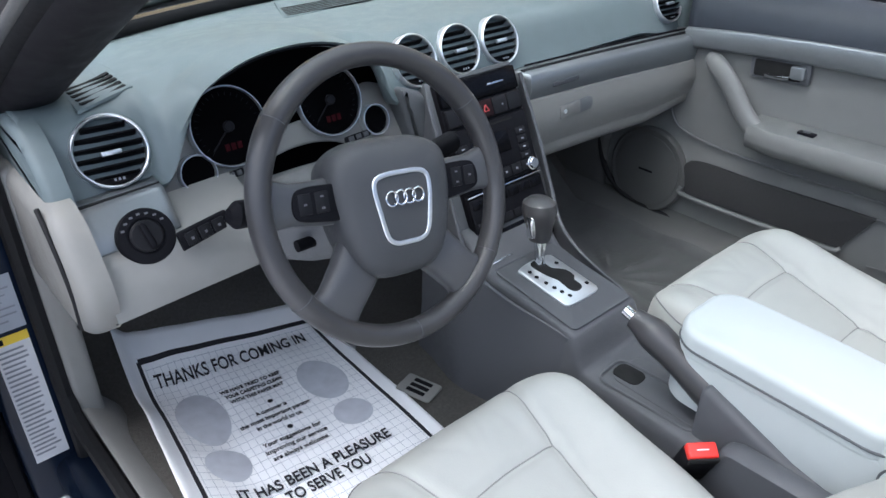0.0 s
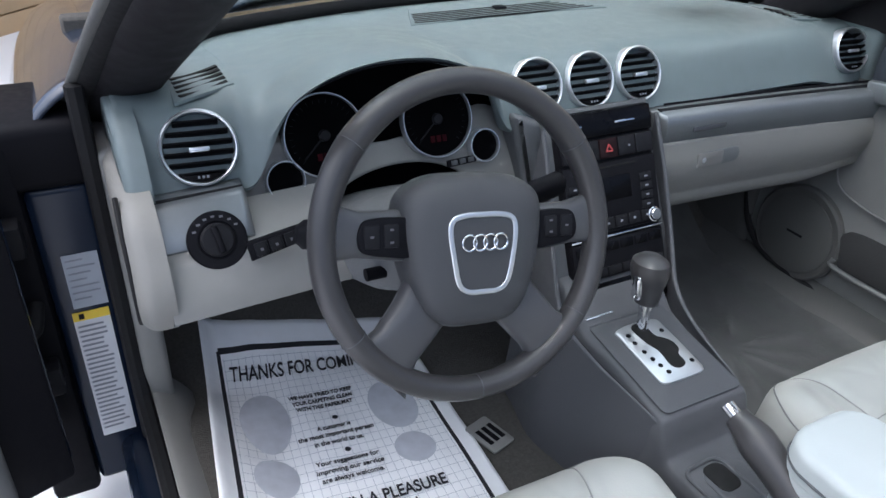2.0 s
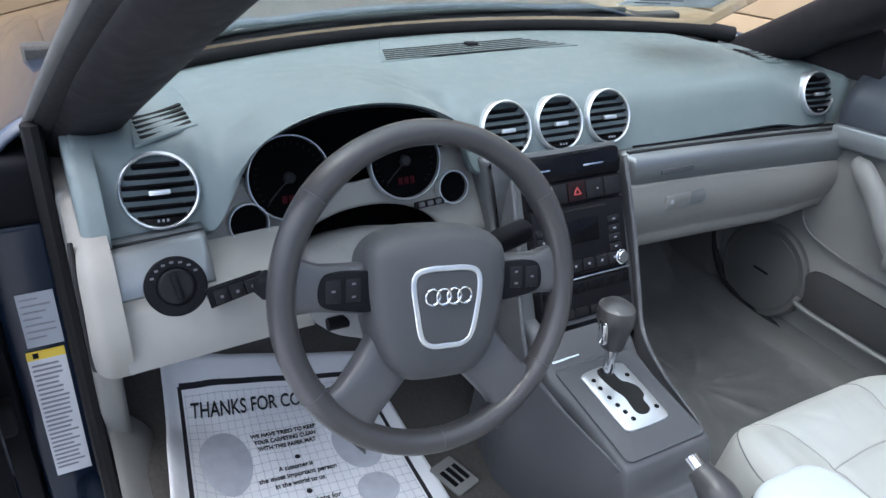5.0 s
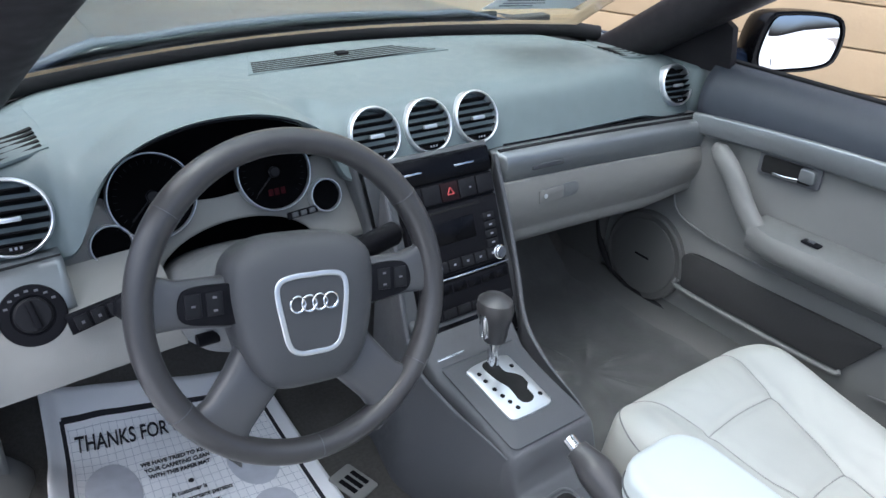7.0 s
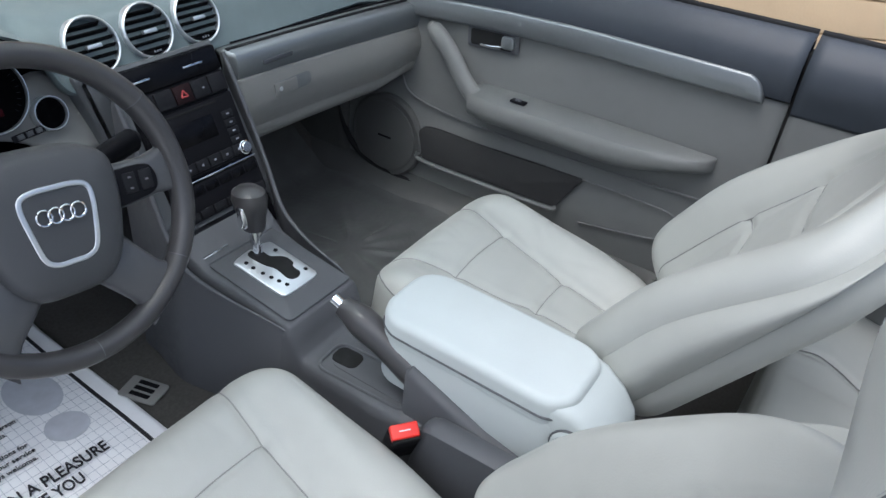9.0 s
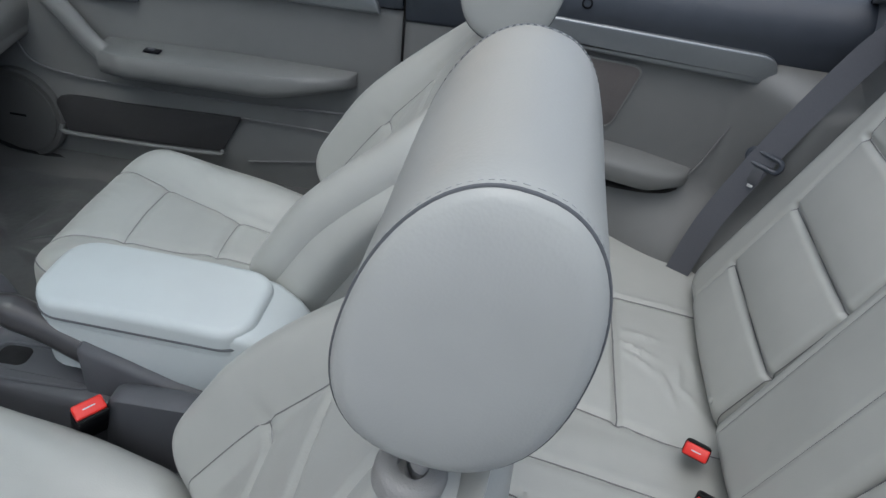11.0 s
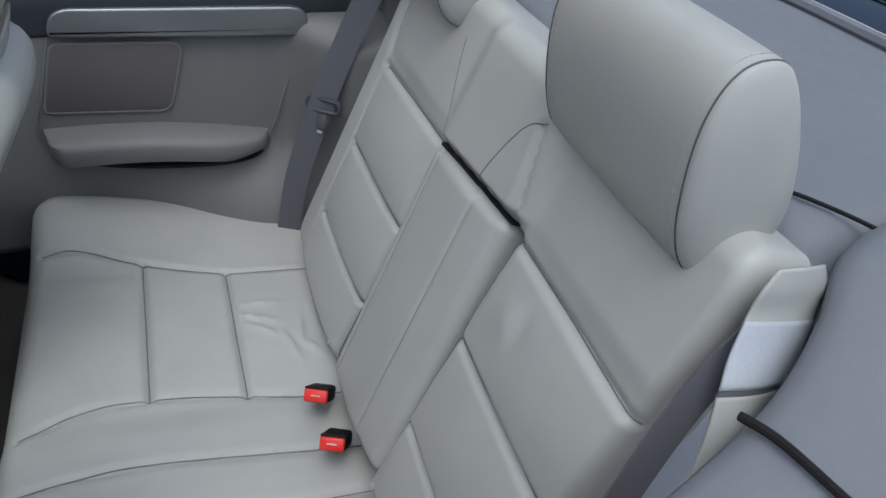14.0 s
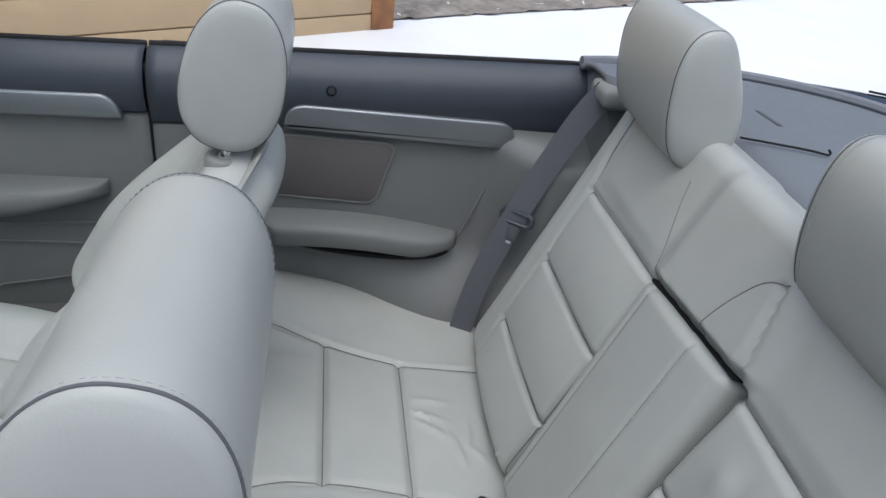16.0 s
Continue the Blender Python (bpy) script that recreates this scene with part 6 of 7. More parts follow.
    def egg(a, s=1.0):
        y = 0.071 * abs(math.cos(a)) ** 0.85 * (1 if math.cos(a) > 0 else -1)
        z = 0.109 * abs(math.sin(a)) ** 0.9 * (1 if math.sin(a) > 0 else -1)
        y *= 1 + 0.10 * (-z / 0.112)
        return Vector((0, y * s, z * s))

    lean = Matrix.Rotation(radians(12), 4, "X")
    b = bmesh.new()
    rings = []
    for dx, s in ((-0.127, 0.02), (-0.127, 0.5), (-0.125, 0.82), (-0.122, 0.94), (-0.118, 0.985), (-0.112, 1.0), (-0.08, 0.995), (-0.04, 0.985), (0.0, 0.98), (0.04, 0.98), (0.08, 0.975), (0.108, 0.96), (0.117, 0.94), (0.122, 0.90), (0.126, 0.80), (0.127, 0.5), (0.127, 0.02)):
        rings.append([Vector((hx + dx, hy, hz)) + lean @ egg(math.tau * k / 56, s) for k in range(56)])
    loft(b, rings)
    hr = part("headrest", b, LEATHER, seat, "rolled grey leather headrest with piped ends", sharp=80)
    for sg in (1, -1):
        b = bmesh.new()
        tube(b, [Vector((hx + sg * 0.1160, hy, hz)) + lean @ egg(math.tau * k / 64, 0.992 if sg < 0 else 0.942) for k in range(64)], 0.0012, 8, closed=True)
        part("piping", b, PIPING, hr, "dark piping")
        b = bmesh.new()
        for k in range(84):
            a = math.tau * k / 84
            p = Vector((hx + sg * 0.1120, hy, hz)) + lean @ egg(a, 1.0002 if sg < 0 else 0.958)
            q = Vector((hx + sg * 0.1120, hy, hz)) + lean @ egg(a + math.tau / 84 * 0.55, 1.0002 if sg < 0 else 0.958)
            tube(b, [p, q], 0.0004, 4)
        part("stitches", b, STITCH, hr)
        b = bmesh.new()
        px = xs + sg * 0.093
        tube(b, [(px, -0.938 + fwd, 0.86), (px, -0.952 + fwd, 0.965)], 0.008, 14)
        part("post", b, CHROME, seat, "metal headrest post")
        b = bmesh.new()
        lathe(b, [(0.026, -0.012), (0.026, 0.002), (0.023, 0.006), (0.016, 0.008), (0.011, 0.006), (0.010, 0.0)], Matrix.Translation((px, -0.941 + fwd, 0.905 + rise * 0.4)) @ Matrix.Rotation(radians(10), 4, "X"), 32)
        part("post_collar", b, DASH_LIGHT, seat, "round grey post collar")
    return seat


front_seat(-0.402, "light grey leather driver's seat with a long rolled headrest")
front_seat(0.328, "light grey leather passenger seat with creased cushion", fwd=0.026, rise=0.032)

# ---- rear bench ----
bench = thing("rear_bench", "light grey leather rear bench with two seats and a centre armrest", "rear seat")
BX = -0.017
cm = Matrix.Translation((BX, -1.158, 0.350)) @ Matrix.Rotation(radians(5.5), 4, "X")
gr = [
    # seams beside the middle hump
    [(0.082, -0.27), (0.086, -0.163), (0.104, -0.071), (0.124, 0.090), (0.114, 0.200), (0.075, 0.285)],
    [(-0.133, -0.27), (-0.132, -0.163), (-0.128, -0.075), (-0.100, 0.084), (-0.078, 0.200), (-0.088, 0.285)],
    [(-0.050, -0.27), (-0.042, -0.168), (-0.018, 0.080), (-0.024, 0.200), (-0.040, 0.285)],
    # outer seams
    [(0.447, -0.27), (0.449, -0.228), (0.455, -0.066), (0.505, 0.095), (0.553, 0.215), (0.545, 0.285)],
    [(-0.477, -0.27), (-0.476, -0.228), (-0.474, -0.066), (-0.500, 0.095), (-0.525, 0.215), (-0.520, 0.285)],
    # cross seams
    [(0.124, 0.090), (0.505, 0.096)],
    [(0.104, -0.071), (0.455, -0.066)],
    [(-0.100, 0.084), (-0.500, 0.090)],
    [(-0.128, -0.075), (-0.474, -0.070)],
]
# sitting creases: middle, turn, half length, half width, height
CREASES = [(0.300, -0.105, 1.20, 0.040, 0.006, 0.0075), (0.265, -0.115, 0.95, 0.035, 0.007, 0.0065), (0.340, -0.120, 1.45, 0.035, 0.007, 0.0055),
           (0.215, -0.165, 0.30, 0.030, 0.007, 0.0065), (0.250, -0.190, -0.15, 0.026, 0.008, 0.0070), (0.200, -0.205, 0.75, 0.020, 0.008, 0.0055),
           (0.285, -0.225, 0.10, 0.030, 0.009, 0.0030), (0.180, 0.170, 0.30, 0.050, 0.012, 0.0025), (0.230, 0.205, 0.20, 0.060, 0.012, 0.0022),
           (-0.260, -0.150, 1.0, 0.045, 0.010, 0.0030), (-0.320, -0.180, 0.6, 0.045, 0.010, 0.0030)]


def bench_top(x, y):
    z = 0.055 * smooth(0.47, 0.72, abs(x)) * smooth(-0.20, 0.26, y) + 0.010 * smooth(0.125, 0.05, abs(x + 0.02))
    for x0, x1 in ((0.10, 0.47), (-0.13, -0.48)):
        for y0, y1 in ((0.092, 0.30), (-0.069, 0.092), (-0.29, -0.069)):
            u, v = (x - x0) / (x1 - x0), (y - y0) / (y1 - y0)
            if 0 < u < 1 and 0 < v < 1:
                z += 0.009 * (math.sin(u * math.pi) * math.sin(v * math.pi)) ** 0.55
    for cx, cy, an, ln_, wd, hi_ in CREASES:
        dx, dy = x - cx, y - cy
        a, c2 = dx * math.cos(an) + dy * math.sin(an), -dx * math.sin(an) + dy * math.cos(an)
        z += hi_ * math.exp(-((a / ln_) ** 2) - (c2 / wd) ** 2)
    return z


c = Pad(0.728, 0.312, 0.06, 0.040, 0.12, top=bench_top, grooves=gr, gd=0.006, gw=0.007, n=260)
bm = bmesh.new()
c.build(bm, cm)
cu = part("cushion", bm, LEATHER, bench, "light grey leather cushion with sewn panels")
for g in gr:
    bm = bmesh.new()
    c.seam(bm, cm, g, r=0.0012, n=140, lift=0.0018)
    part("seam", bm, SEAM, cu)
bm = bmesh.new()
box(bm, (-0.72, -1.35, 0.12), (0.66, -0.90, 0.30), 0.02, 2)
part("base", bm, DARK_GREY, bench)

up = Vector((0, -0.275, 0.62)).normalized()
LEN = 0.700
RM = frame_at(Vector((BX, -1.412, 0.338)) + up * (LEN / 2) + Vector((0, up.z, -up.y)) * 0.030, (-1, 0, 0), up)
ROWS = {1: (-0.209, -0.044, 0.124), -1: (-0.197, -0.027, 0.140)}      # cross seams on the far and near half
INNER, OUTER = 0.137, 0.462
gb_ = []
for side, levels in ROWS.items():
    sg = -side
    gb_.append([(sg * INNER, -0.34), (sg * INNER, levels[2] + 0.012)])
    if sg < 0:
        gb_.append([(sg * (OUTER - 0.008), -0.34), (sg * OUTER, levels[0]), (sg * OUTER, levels[1]), (sg * (OUTER + 0.010), levels[2]), (sg * (OUTER + 0.026), 0.20), (sg * (OUTER + 0.034), 0.30)])
    for k, lv in enumerate(levels):
        gb_.append([(sg * INNER, lv + 0.004), (sg * OUTER * 0.6, lv + 0.001), (sg * (OUTER + (0.010 if k == 2 else 0)) if sg < 0 else 0.535, lv - 0.005)])


def back_top(x, y):
    z = 0.0
    lv = ROWS[1 if x < 0 else -1]
    u = (abs(x) - INNER) / ((OUTER if x < 0 else 0.575) - INNER)
    if 0 < u < 1:
        for lo_, hi_ in ((-0.36, lv[0]), (lv[0], lv[1]), (lv[1], lv[2])):
            v = (y - lo_) / (hi_ - lo_)
            if 0 < v < 1:
                z += 0.016 * math.sin(u * math.pi) ** 0.45 * (math.sin(v**0.75 * math.pi)) ** 0.6
        z += 0.010 * math.sin(u * math.pi) ** 0.5 * smooth(lv[2], lv[2] + 0.05, y)
    # upper middle cushion over the armrest niche
    m_ = 0.148 + 0.085 * x
    z += 0.024 * smooth(0.165, 0.105, abs(x)) * smooth(m_, m_ + 0.018, y)
    z -= 0.045 * smooth(0.137, 0.125, abs(x)) * smooth(m_ - 0.001, m_ - 0.010, y)
    # pulled leather beside the armrest
    z += 0.005 * math.exp(-(((x - 0.215) / 0.020) ** 2) - ((y - 0.070) / 0.022) ** 2) - 0.004 * math.exp(-(((x - 0.245) / 0.012) ** 2) - ((y - 0.075) / 0.03) ** 2)
    return z


def near_edge(p):
    """The near half is narrower, its edge tucked under the belt; the far edge is a little wider."""
    return Vector((0.30 + (p.x - 0.30) * 0.58 if p.x > 0.30 else p.x + 0.25 * min(p.x + 0.475, 0), p.y, p.z))


TOP_FAR, TOP_NEAR = ROWS[1][2], ROWS[-1][2]
# the middle pillow: its sewn arc and the crease at its side
ARC = [(0.019, TOP_NEAR - 0.016), (0.030, TOP_NEAR + 0.045), (0.047, TOP_NEAR + 0.094), (0.068, TOP_NEAR + 0.130), (0.102, TOP_NEAR + 0.150)]
CREASE = [(0.094, TOP_NEAR + 0.140), (0.110, TOP_NEAR + 0.090), (0.121, TOP_NEAR + 0.046), (0.118, TOP_NEAR - 0.003)]
c = Pad(0.545, LEN / 2, 0.05, 0.035, 0.05, top=back_top, grooves=gb_ + [CREASE], gd=0.007, gw=0.0065, warp=near_edge, n=240)
bm = bmesh.new()
c.build(bm, RM)
br = part("backrest", bm, LEATHER, bench, "light grey leather backrest with sewn cross seams")
for g in gb_:
    bm = bmesh.new()
    c.seam(bm, RM, g, n=120, lift=0.0014)
    part("seam", bm, SEAM, br)
for g in ([(-0.140, TOP_FAR + 0.012), (-0.165, TOP_FAR + 0.06), (-0.195, TOP_FAR + 0.115), (-0.212, TOP_FAR + 0.155)],
          ARC):
    bm = bmesh.new()
    c.seam(bm, RM, g, n=60, lift=0.0)
    part("seam", bm, SEAM, br)
# folded armrest between the seats
ay0, ay1 = -0.325, 0.142
ap = Pad(0.130, (ay1 - ay0) / 2, 0.020, 0.022, 0.05, top=lambda x, y: 0.012 * (1 - (x / 0.13) ** 2), grooves=([(-0.100, -0.215), (-0.096, 0.225)], [(0.046, -0.215), (0.050, 0.225)]), gd=0.0025, gw=0.004, n=90)
bm = bmesh.new()
AMX = RM @ Matrix.Translation((0.0, (ay0 + ay1) / 2, 0.010)) @ Matrix.Rotation(radians(4.2), 4, "Z")
ap.build(bm, AMX)
fa = part("folded_armrest", bm, LEATHER, bench, "folded grey leather centre armrest")
for x in (-0.100, 0.046):
    bm = bmesh.new()
    ap.seam(bm, AMX, [(x, -0.215), (x + 0.004, 0.225)], r=0.0007)
    part("seam", bm, SEAM, fa)
bm = bmesh.new()
box(bm, (-0.126, ay1 - 0.003, -0.03), (0.020, ay1 + 0.003, 0.006), 0.0015, 2, RM @ Matrix.Rotation(radians(4.6), 4, "Z"))
part("armrest_gap", bm, VOID, bench, "black gap above the folded armrest")
bm = bmesh.new()
box(bm, (0.018, ay1 - 0.0015, -0.03), (0.126, ay1 + 0.0015, 0.004), 0.0007, 2, RM @ Matrix.Rotation(radians(4.6), 4, "Z"))
part("armrest_joint", bm, VOID, bench, "thin dark joint above the folded armrest")
for x in (0.150, -0.175):
    bm = bmesh.new()
    lathe(bm, [(0.007, 0.0), (0.007, 0.004), (0.004, 0.006), (0.001, 0.006)], RM @ Matrix.Translation((-(x - BX), -0.325, 0.004)), 16)
    part("button", bm, LEATHER, bench, "small covered button")


def rear_headrest(x0, x1, mid):
    """A rolled headrest between two piped end caps, upright in front and sloping behind."""

    def sec(a, s):
        ca, sa = math.cos(a), math.sin(a)
        z = 0.112 * abs(sa) ** 0.82 * (1 if sa > 0 else -1)
        y = 0.062 * abs(ca) ** 0.82 * (1 if ca > 0 else -1)
        if y < 0:
            y *= 1.12 - 0.42 * smooth(-0.06, 0.112, z)
        else:
            y *= 0.92
        return Vector((0, (y + 0.008 * z / 0.11) * s, z * s))

    b = bmesh.new()
    rings = []
    w = x1 - x0
    for d, s in ((-0.0015, 0.02), (-0.001, 0.45), (0.001, 0.72), (0.005, 0.88), (0.009, 0.965), (0.0125, 0.992), (0.015, 0.985), (0.018, 1.0), (0.035, 1.006), (0.08, 1.012), (w / 2, 1.012), (w - 0.08, 0.995), (w - 0.035, 0.99), (w - 0.018, 0.985), (w - 0.015, 0.97), (w - 0.0125, 0.975), (w - 0.009, 0.95), (w - 0.005, 0.88), (w - 0.001, 0.72), (w + 0.001, 0.45), (w + 0.0015, 0.02)):
        rings.append([Vector((x0 + d, *mid)) + sec(math.tau * k / 56, s) for k in range(56)])
    loft(b, rings)
    h = part("headrest", b, LEATHER, bench, "bulky grey leather rear headrest", sharp=80)
    for d, dt in ((0.015, 0.010), (w - 0.015, -0.010)):
        b = bmesh.new()
        tube(b, [Vector((x0 + d, *mid)) + sec(math.tau * k / 72, 0.990 if d < 0.1 else 0.972) for k in range(72)], 0.0011, 6, closed=True)
        part("piping", b, PIPING, h)
        b = bmesh.new()
        for k in range(90):
            p = Vector((x0 + d + dt, *mid)) + sec(math.tau * k / 90, 1.005)
            q = Vector((x0 + d + dt, *mid)) + sec(math.tau * (k + 0.55) / 90, 1.005)
            tube(b, [p, q], 0.0006, 4)
        part("stitches", b, STITCH, h)


rear_headrest(0.222, 0.500, (-1.640, 1.040))
rear_headrest(-0.410, -0.104, (-1.662, 1.032))


# belts and buckles
def buckle(x, y, z, yaw, tilt, label, size=1.0):
    """The red release sits on the end that m's z axis points to."""
    bk = thing("belt_buckle", label, "belt buckle", "buckles")
    m = Matrix.Translation((x, y, z)) @ Matrix.Rotation(radians(yaw), 4, "Z") @ Matrix.Rotation(radians(tilt), 4, "X") @ Matrix.Scale(size, 4)
    b = bmesh.new()
    box(b, (-0.021, -0.013, -0.075), (0.021, 0.014, -0.004), 0.006, 3, m)
    part("housing", b, BLACK, bk, "black housing")
    b = bmesh.new()
    box(b, (-0.0195, -0.0085, -0.012), (0.0195, 0.0125, 0.003), 0.003, 3, m)
    part("release", b, RED, bk, "red release button")
    b = bmesh.new()
    box(b, (-0.0195, -0.0125, -0.012), (0.0195, -0.0085, 0.001), 0.001, 1, m)
    part("tongue_slot", b, VOID, bk)
    b = bmesh.new()
    box(b, (-0.008, 0.001, 0.0024), (0.008, 0.0028, 0.0036), 0.0004, 1, m)
    part("press_mark", b, LABEL_WHITE, bk)


buckle(-0.001, -1.336, 0.410, 66, -46, "black belt buckle with a red button on the rear bench")
buckle(-0.103, -1.342, 0.408, 66, -46, "black belt buckle with a red button beside the armrest")
buckle(-0.170, -0.424, 0.455, -38, 24, "black belt buckle with a red button beside the driver's seat", 1.15)


def strap(bm, pts, width, side, thick=0.0016, n=40):
    P = spline(pts, n)
    s = Vector(side).normalized()
    rings = []
    for i, p in enumerate(P):
        d = (P[min(i + 1, n - 1)] - P[max(i - 1, 0)]).normalized()
        a = (s - d * s.dot(d)).normalized()
        nr = d.cross(a)
        rings.append([p + a * width / 2 + nr * thick, p + a * width / 2 - nr * thick, p - a * width / 2 - nr * thick, p - a * width / 2 + nr * thick])
    return loft(bm, rings)


sb = thing("seat_belt", "grey belt webbing hanging beside the rear seat with its tongue", "seat belt", "rear belts")
bm = bmesh.new()
strap(bm, [(0.600, -1.625, 0.930), (0.602, -1.585, 0.870), (0.600, -1.52, 0.74), (0.596, -1.46, 0.60), (0.592, -1.41, 0.46), (0.584, -1.378, 0.31)], 0.053, (0.40, 1.0, 0.2))
part("webbing", bm, BELT, sb)
bm = bmesh.new()
TM = frame_at((0.590, -1.474, 0.632), (0.55, 0.83, 0.1), (0, -0.4, 0.9))
tube(bm, [TM @ Vector((x, y, 0.006)) for x, y in rrect(0.072, 0.026, 0.012)], 0.0060, 8, closed=True)
tg = part("tongue", bm, DOOR_TOP, sb, "dark tongue loop round the webbing")
bm = bmesh.new()
box(bm, (-0.012, -0.052, 0.003), (0.012, -0.016, 0.007), 0.0015, 2, TM)
part("tongue_blade", bm, DARK_GREY, tg)
bm = bmesh.new()
box(bm, (-0.006, -0.062, 0.002), (0.006, -0.056, 0.006), 0.0015, 2, TM)
part("tongue_stop", bm, STITCH, tg)
bm = bmesh.new()
box(bm, (0.555, -1.665, 0.905), (0.645, -1.60, 0.945), 0.014, 3)
part("outlet", bm, DASH_LIGHT, sb, "grey belt outlet")
sb = thing("seat_belt", "pale shining belt webbing folded beside the rear seat", "seat belt", "rear belts")


BELT_SHIFT = Vector((-0.0135, 0.016, 0.0155))
LEFT_EDGE = spline([(-0.455, -1.684, 0.970), (-0.460, -1.668, 0.952), (-0.463, -1.660, 0.930), (-0.478, -1.640, 0.900), (-0.492, -1.628, 0.878), (-0.512, -1.612, 0.836), (-0.530, -1.590, 0.780)], 49)
RIGHT_EDGE = spline([(-0.436, -1.760, 0.945), (-0.444, -1.765, 0.925), (-0.450, -1.760, 0.905), (-0.475, -1.730, 0.870), (-0.492, -1.702, 0.850), (-0.508, -1.672, 0.830), (-0.525, -1.640, 0.780)], 49)


def guide(bm, v0, v1, lift):
    """A stretch of the rounded belt guide."""
    out = Vector((-0.7, 0.3, 0.6)).normalized()

    def f(u, v):
        k = (v0 + (v1 - v0) * v) * 48
        i = min(int(k), 47)
        a, b = LEFT_EDGE[i].lerp(LEFT_EDGE[i + 1], k - i), RIGHT_EDGE[i].lerp(RIGHT_EDGE[i + 1], k - i)
        return a.lerp(b, u) + BELT_SHIFT + out * (lift + 0.012 * math.sin(u * math.pi))

    return sheet(bm, f, 16, 14)


bm = bmesh.new()
guide(bm, 0.0, 0.26, 0.0)
solid(part("belt_sleeve", bm, LEATHER, sb, "grey sleeve over the webbing"), 0.003, 0)
bm = bmesh.new()
guide(bm, 0.24, 0.52, 0.002)
solid(part("upper_webbing", bm, BELT_PALE, sb, "pale shining folded webbing"), 0.003, 0)
bm = bmesh.new()
guide(bm, 0.515, 0.545, 0.001)
solid(part("webbing_edge", bm, PIPING, sb, "dark fold"), 0.003, 0)
bm = bmesh.new()
guide(bm, 0.535, 1.0, 0.0)
solid(part("corner_filler", bm, LEATHER, bench, "leather filler beside the belt"), 0.004, 0)
bm = bmesh.new()
strap(bm, [(-0.476, -1.668, 0.922), (-0.492, -1.598, 0.852), (-0.520, -1.510, 0.690), (-0.548, -1.430, 0.520), (-0.575, -1.375, 0.390)], 0.034, (0.3, 1.0, 0.35))
part("lower_webbing", bm, BELT, sb, "grey webbing")
# ---- footwell ----
matp = thing("paper_mat", "white printed paper floor mat with black border and shoe prints", "paper mat")
A, B, C, D = Vector((-0.674, 0.578)), Vector((-0.263, 0.498)), Vector((-0.285, -0.100)), Vector((-0.762, -0.060))


def mat_point(u, v, lift=0.0):
    p = A.lerp(B, u).lerp(D.lerp(C, u), v)
    z = floor_z(p.x, p.y) + 0.006 + 0.004 * noise.noise(Vector((u * 4, v * 4, 2))) + 0.0020 * math.exp(-(((u - 0.35 - 0.1 * v) / 0.03) ** 2)) * smooth(0.1, 0.3, v) + 0.022 * smooth(0.07, 0.0, u) + 0.0035 * math.exp(-(((v - 0.56 + 0.12 * u) / 0.02) ** 2)) * smooth(0.5, 0.0, u) + 0.006 * noise.noise(Vector((u * 9, v * 7, 6))) * smooth(0.35, 0.0, u)
    return Vector((p.x, p.y, z + lift))


bm = bmesh.new()
sheet(bm, mat_point, 60, 60)
solid(part("paper", bm, PAPER, matp, "creased white paper"), 0.0006)


def mat_line(u0, v0, u1, v1, width, material, name, label="", lift=0.0016):
    b = bmesh.new()
    du, dv = u1 - u0, v1 - v0
    ln = math.hypot(du, dv)
    nu, nv = -dv / ln * width / 2, du / ln * width / 2
    sheet(b, lambda s, t: mat_point(u0 + du * s + nu * (2 * t - 1), v0 + dv * s + nv * (2 * t - 1), lift), 24, 1)
    return part(name, b, material, matp, label)


for q in ((0.070, 0.078, 0.928, 0.078), (0.928, 0.078, 0.928, 0.95), (0.070, 0.95, 0.928, 0.95), (0.070, 0.078, 0.070, 0.95)):
    mat_line(*q, 0.017, INK, "border", "black printed border")
for k in range(26):
    mat_line(0.09 + 0.0328 * k, 0.10, 0.09 + 0.0328 * k, 0.93, 0.0018, STEP_GREY, "print_grid", lift=0.0011)
    mat_line(0.085, 0.105 + 0.0325 * k, 0.915, 0.105 + 0.0325 * k, 0.0018, STEP_GREY, "print_grid", lift=0.0011)


def sole(u, v, w, h, turn):
    b = bmesh.new()
    for (cv_, a, c2) in ((-0.24, 0.50, 0.32), (0.33, 0.40, 0.18)):
        vs = []
        for k in range(36):
            t = math.tau * k / 36
            x, y = a * w * math.cos(t), (cv_ + c2 * math.sin(t)) * h
            vs.append(b.verts.new(mat_point(u + x * math.cos(turn) - y * math.sin(turn), v + x * math.sin(turn) + y * math.cos(turn), 0.0019)))
        b.faces.new(vs)
    part("shoe_print", b, STEP_GREY, matp, "pale grey printed shoe sole")


sole(0.212, 0.47, 0.205, 0.40, 0.03)
sole(0.760, 0.475, 0.205, 0.34, 0.0)


def mat_words(words, u, v, width, size, name, material=None, bold=0.0):
    """Lettering laid along the mat, its width in metres."""
    e = mat_point(u + 0.05, v) - mat_point(u - 0.05, v)
    f = mat_point(u, v - 0.05) - mat_point(u, v + 0.05)
    m = frame_at(mat_point(u, v, 0.006), e, f)
    ob = text_lines(name, words, size, m, material or INK, matp, bold=bold)
    xs_ = [(m.inverted() @ vv.co).x for vv in ob.data.vertices]
    k = width / (max(xs_) - min(xs_))
    ob.data.transform(m @ Matrix.Diagonal((k, 1, 1, 1)) @ m.inverted())
    for vv in ob.data.vertices:
        p = m.inverted() @ vv.co
        c = mat_point(u, v)
        w2 = vv.co
        # lay the letters on the paper's relief
        vv.co.z = floor_z(w2.x, w2.y) + 0.0115 + p.z
    return ob


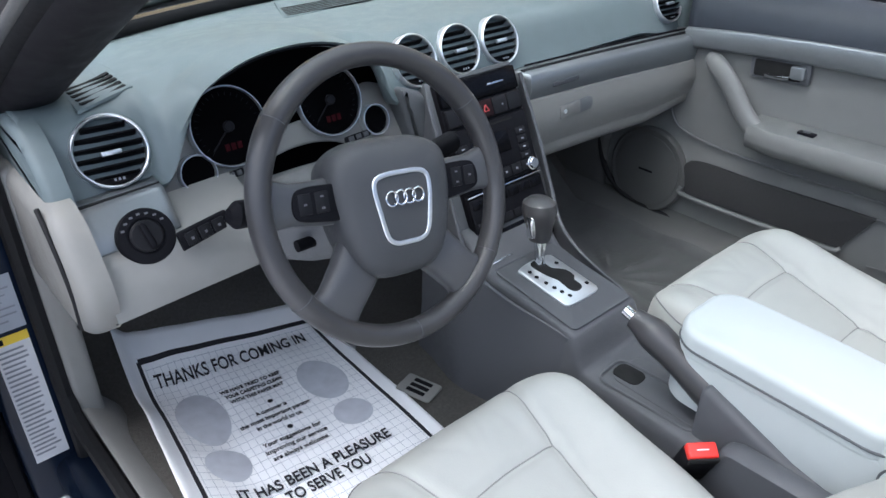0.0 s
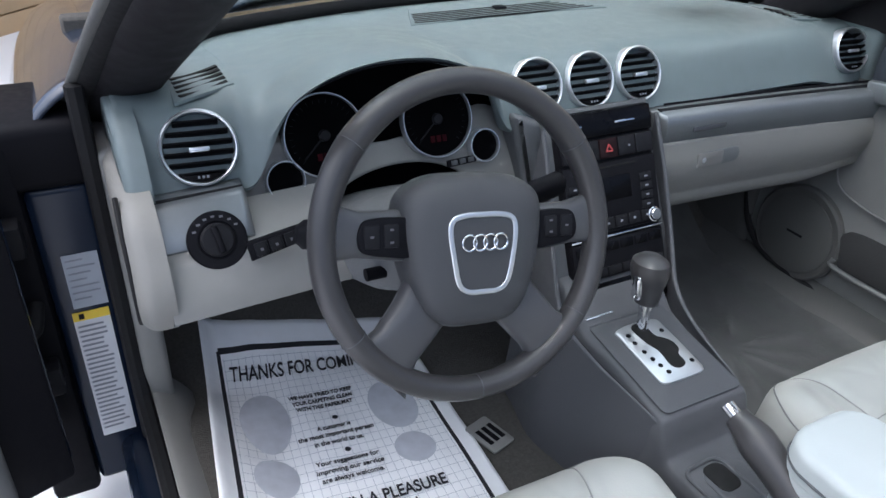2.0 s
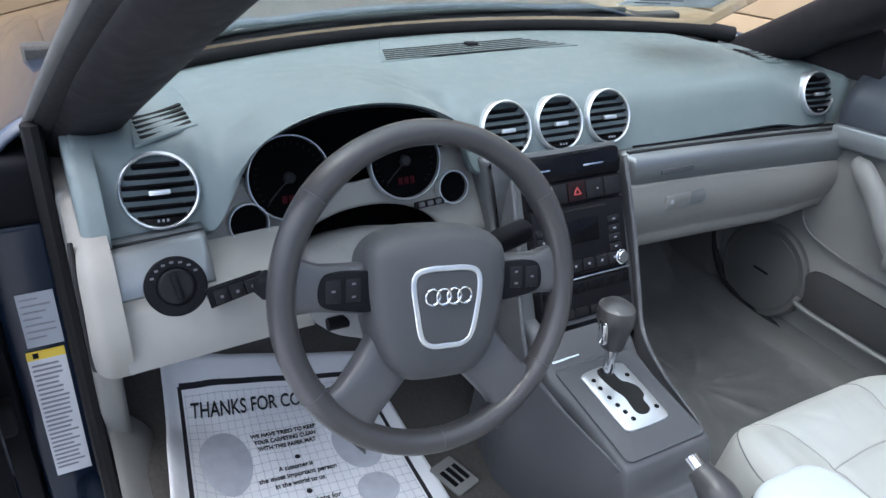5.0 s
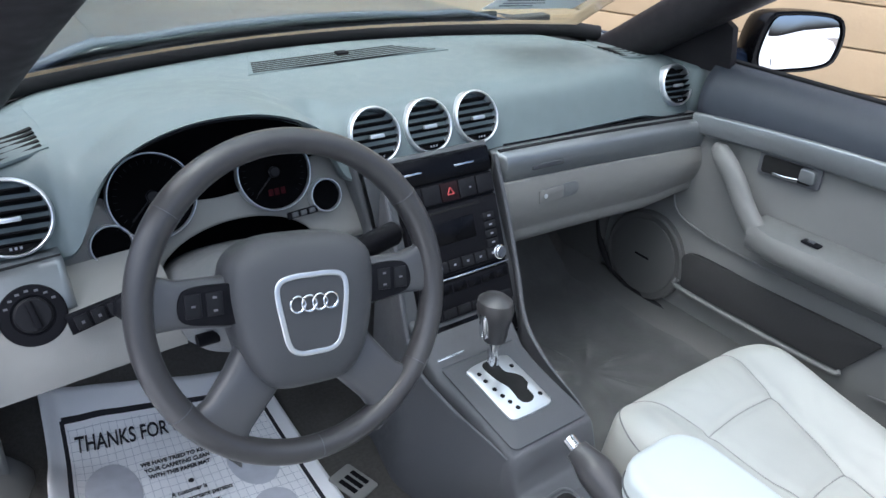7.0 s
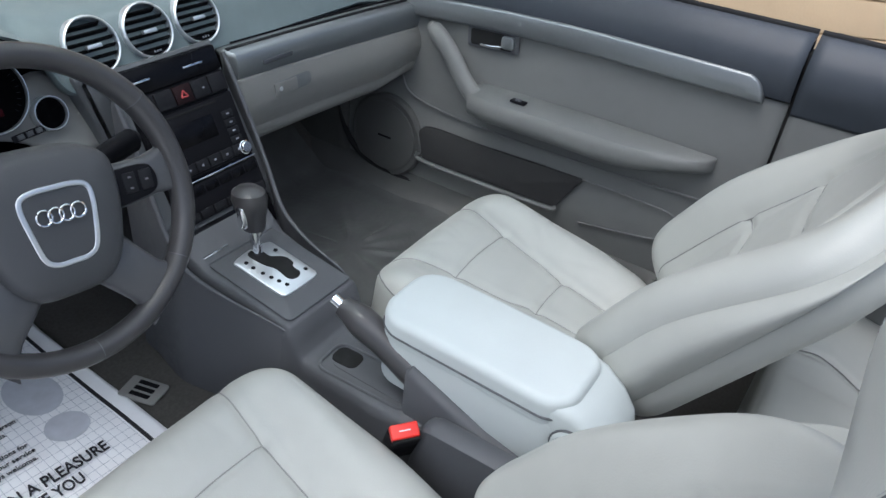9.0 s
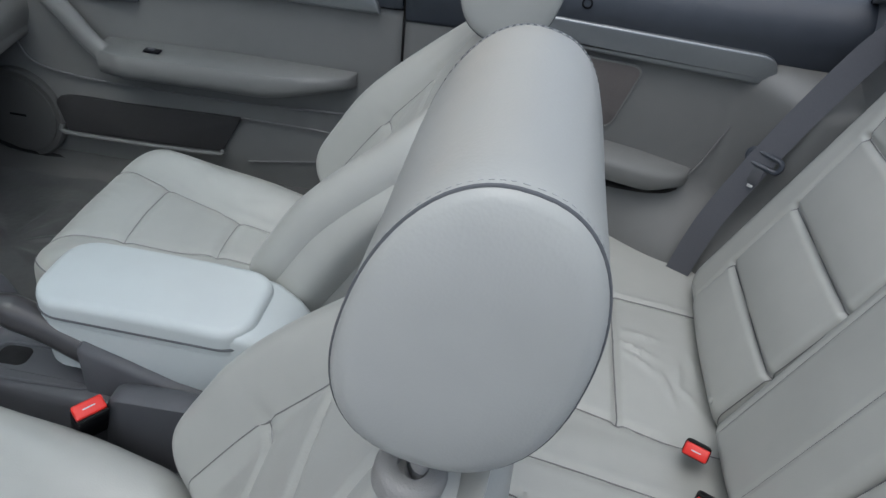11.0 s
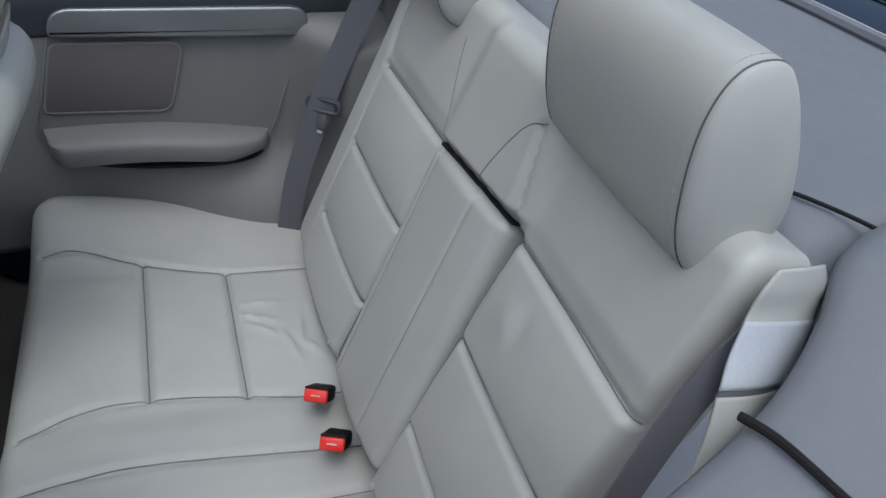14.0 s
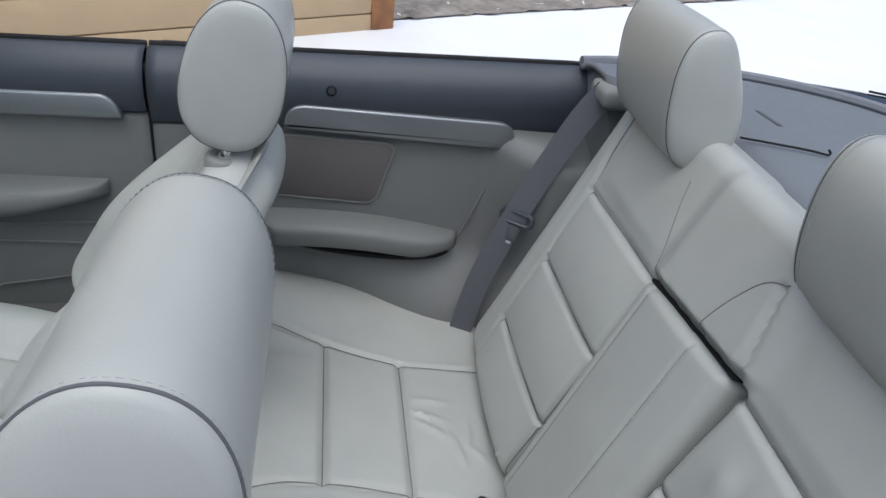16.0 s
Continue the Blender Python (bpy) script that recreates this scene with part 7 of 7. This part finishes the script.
mat_words("THANKS FOR COMING IN", 0.475, 0.160, 0.315, 0.046, "headline", bold=0.0005)
for i, w in enumerate(("WE HAVE TRIED TO KEEP", "YOUR CARPETING CLEAN", "WITH THIS PAPER MAT")):
    mat_words(w, 0.475, 0.292 + 0.028 * i, 0.124 - 0.008 * i, 0.0140, "print_line", bold=0.0003)
for i, w in enumerate(("A customer is", "the most important person", "in the world to us.")):
    mat_words(w, 0.48, 0.442 + 0.031 * i, (0.062, 0.140, 0.090)[i], 0.0150, "print_line", bold=0.0002)
for i, w in enumerate(("Your suggestions for", "improving our service", "are always welcome.")):
    mat_words(w, 0.485, 0.580 + 0.031 * i, (0.114, 0.120, 0.110)[i], 0.0150, "print_line", bold=0.0002)
mat_words("IT HAS BEEN A PLEASURE", 0.490, 0.735, 0.290, 0.034, "headline", bold=0.0006)
mat_words("TO SERVE YOU", 0.500, 0.790, 0.160, 0.034, "headline", bold=0.0006)
for v in (0.402, 0.542):
    b = bmesh.new()
    b.faces.new([b.verts.new(mat_point(0.50 + 0.012 * math.cos(t), v + 0.009 * math.sin(t), 0.004)) for t in [math.tau * k / 16 for k in range(16)]])
    part("print_dot", b, INK, matp)

# carpet clip plate beside the mat
plate = thing("mat_clip", "pale plastic heel plate with dark slots on the carpet", "heel plate")

bm = bmesh.new()
prism(bm, rrect(0.055, 0.080, 0.006), 0.004, Matrix.Translation((-0.246, 0.128, 0.250)) @ Matrix.Rotation(radians(16), 4, "Z"), 0.001)
part("plate", bm, DASH_LIGHT, plate)
for k in range(3):
    bm = bmesh.new()
    box(bm, (-0.019 + 0.015 * k, -0.022, 0.003), (-0.009 + 0.015 * k, 0.020, 0.0052), 0.001, 1, Matrix.Translation((-0.246, 0.128, 0.250)) @ Matrix.Rotation(radians(16), 4, "Z"))
    part("slot", bm, BLACK, plate)
# clear film over the passenger carpet
def star(x, y):
    """Creases that run out from one pulled-up point."""
    r, a = math.hypot(x - 0.36, y - 0.12), math.atan2(y - 0.12, x - 0.36)
    return 0.007 * (abs(math.cos(3.5 * a + 0.4)) ** 16 + 0.6 * abs(math.cos(2.5 * a + 1.3)) ** 20) * smooth(0.01, 0.08, r) * math.exp(-((r / 0.22) ** 2)) + 0.010 * math.exp(-((r / 0.12) ** 2))


bm = bmesh.new()
sheet(bm, lambda u, v: Vector((0.12 + 0.53 * u, -0.25 + 0.95 * v, floor_z(0.12 + 0.53 * u, -0.25 + 0.95 * v) + 0.008 + 0.006 * noise.noise(Vector((u * 5, v * 7, 4))) + star(0.12 + 0.53 * u, -0.25 + 0.95 * v))), 110, 160)
tagged(part("carpet_film", bm, FILM), "creased clear plastic film over the passenger carpet", "floor film")
# pedals in the dark footwell
for x in (-0.30, -0.42):
    bm = bmesh.new()
    box(bm, (x - 0.03, 0.60, 0.42), (x + 0.03, 0.62, 0.50), 0.006, 2)
    tagged(part("pedal", bm, RUBBER), "black rubber pedal in the dark footwell", "pedal")
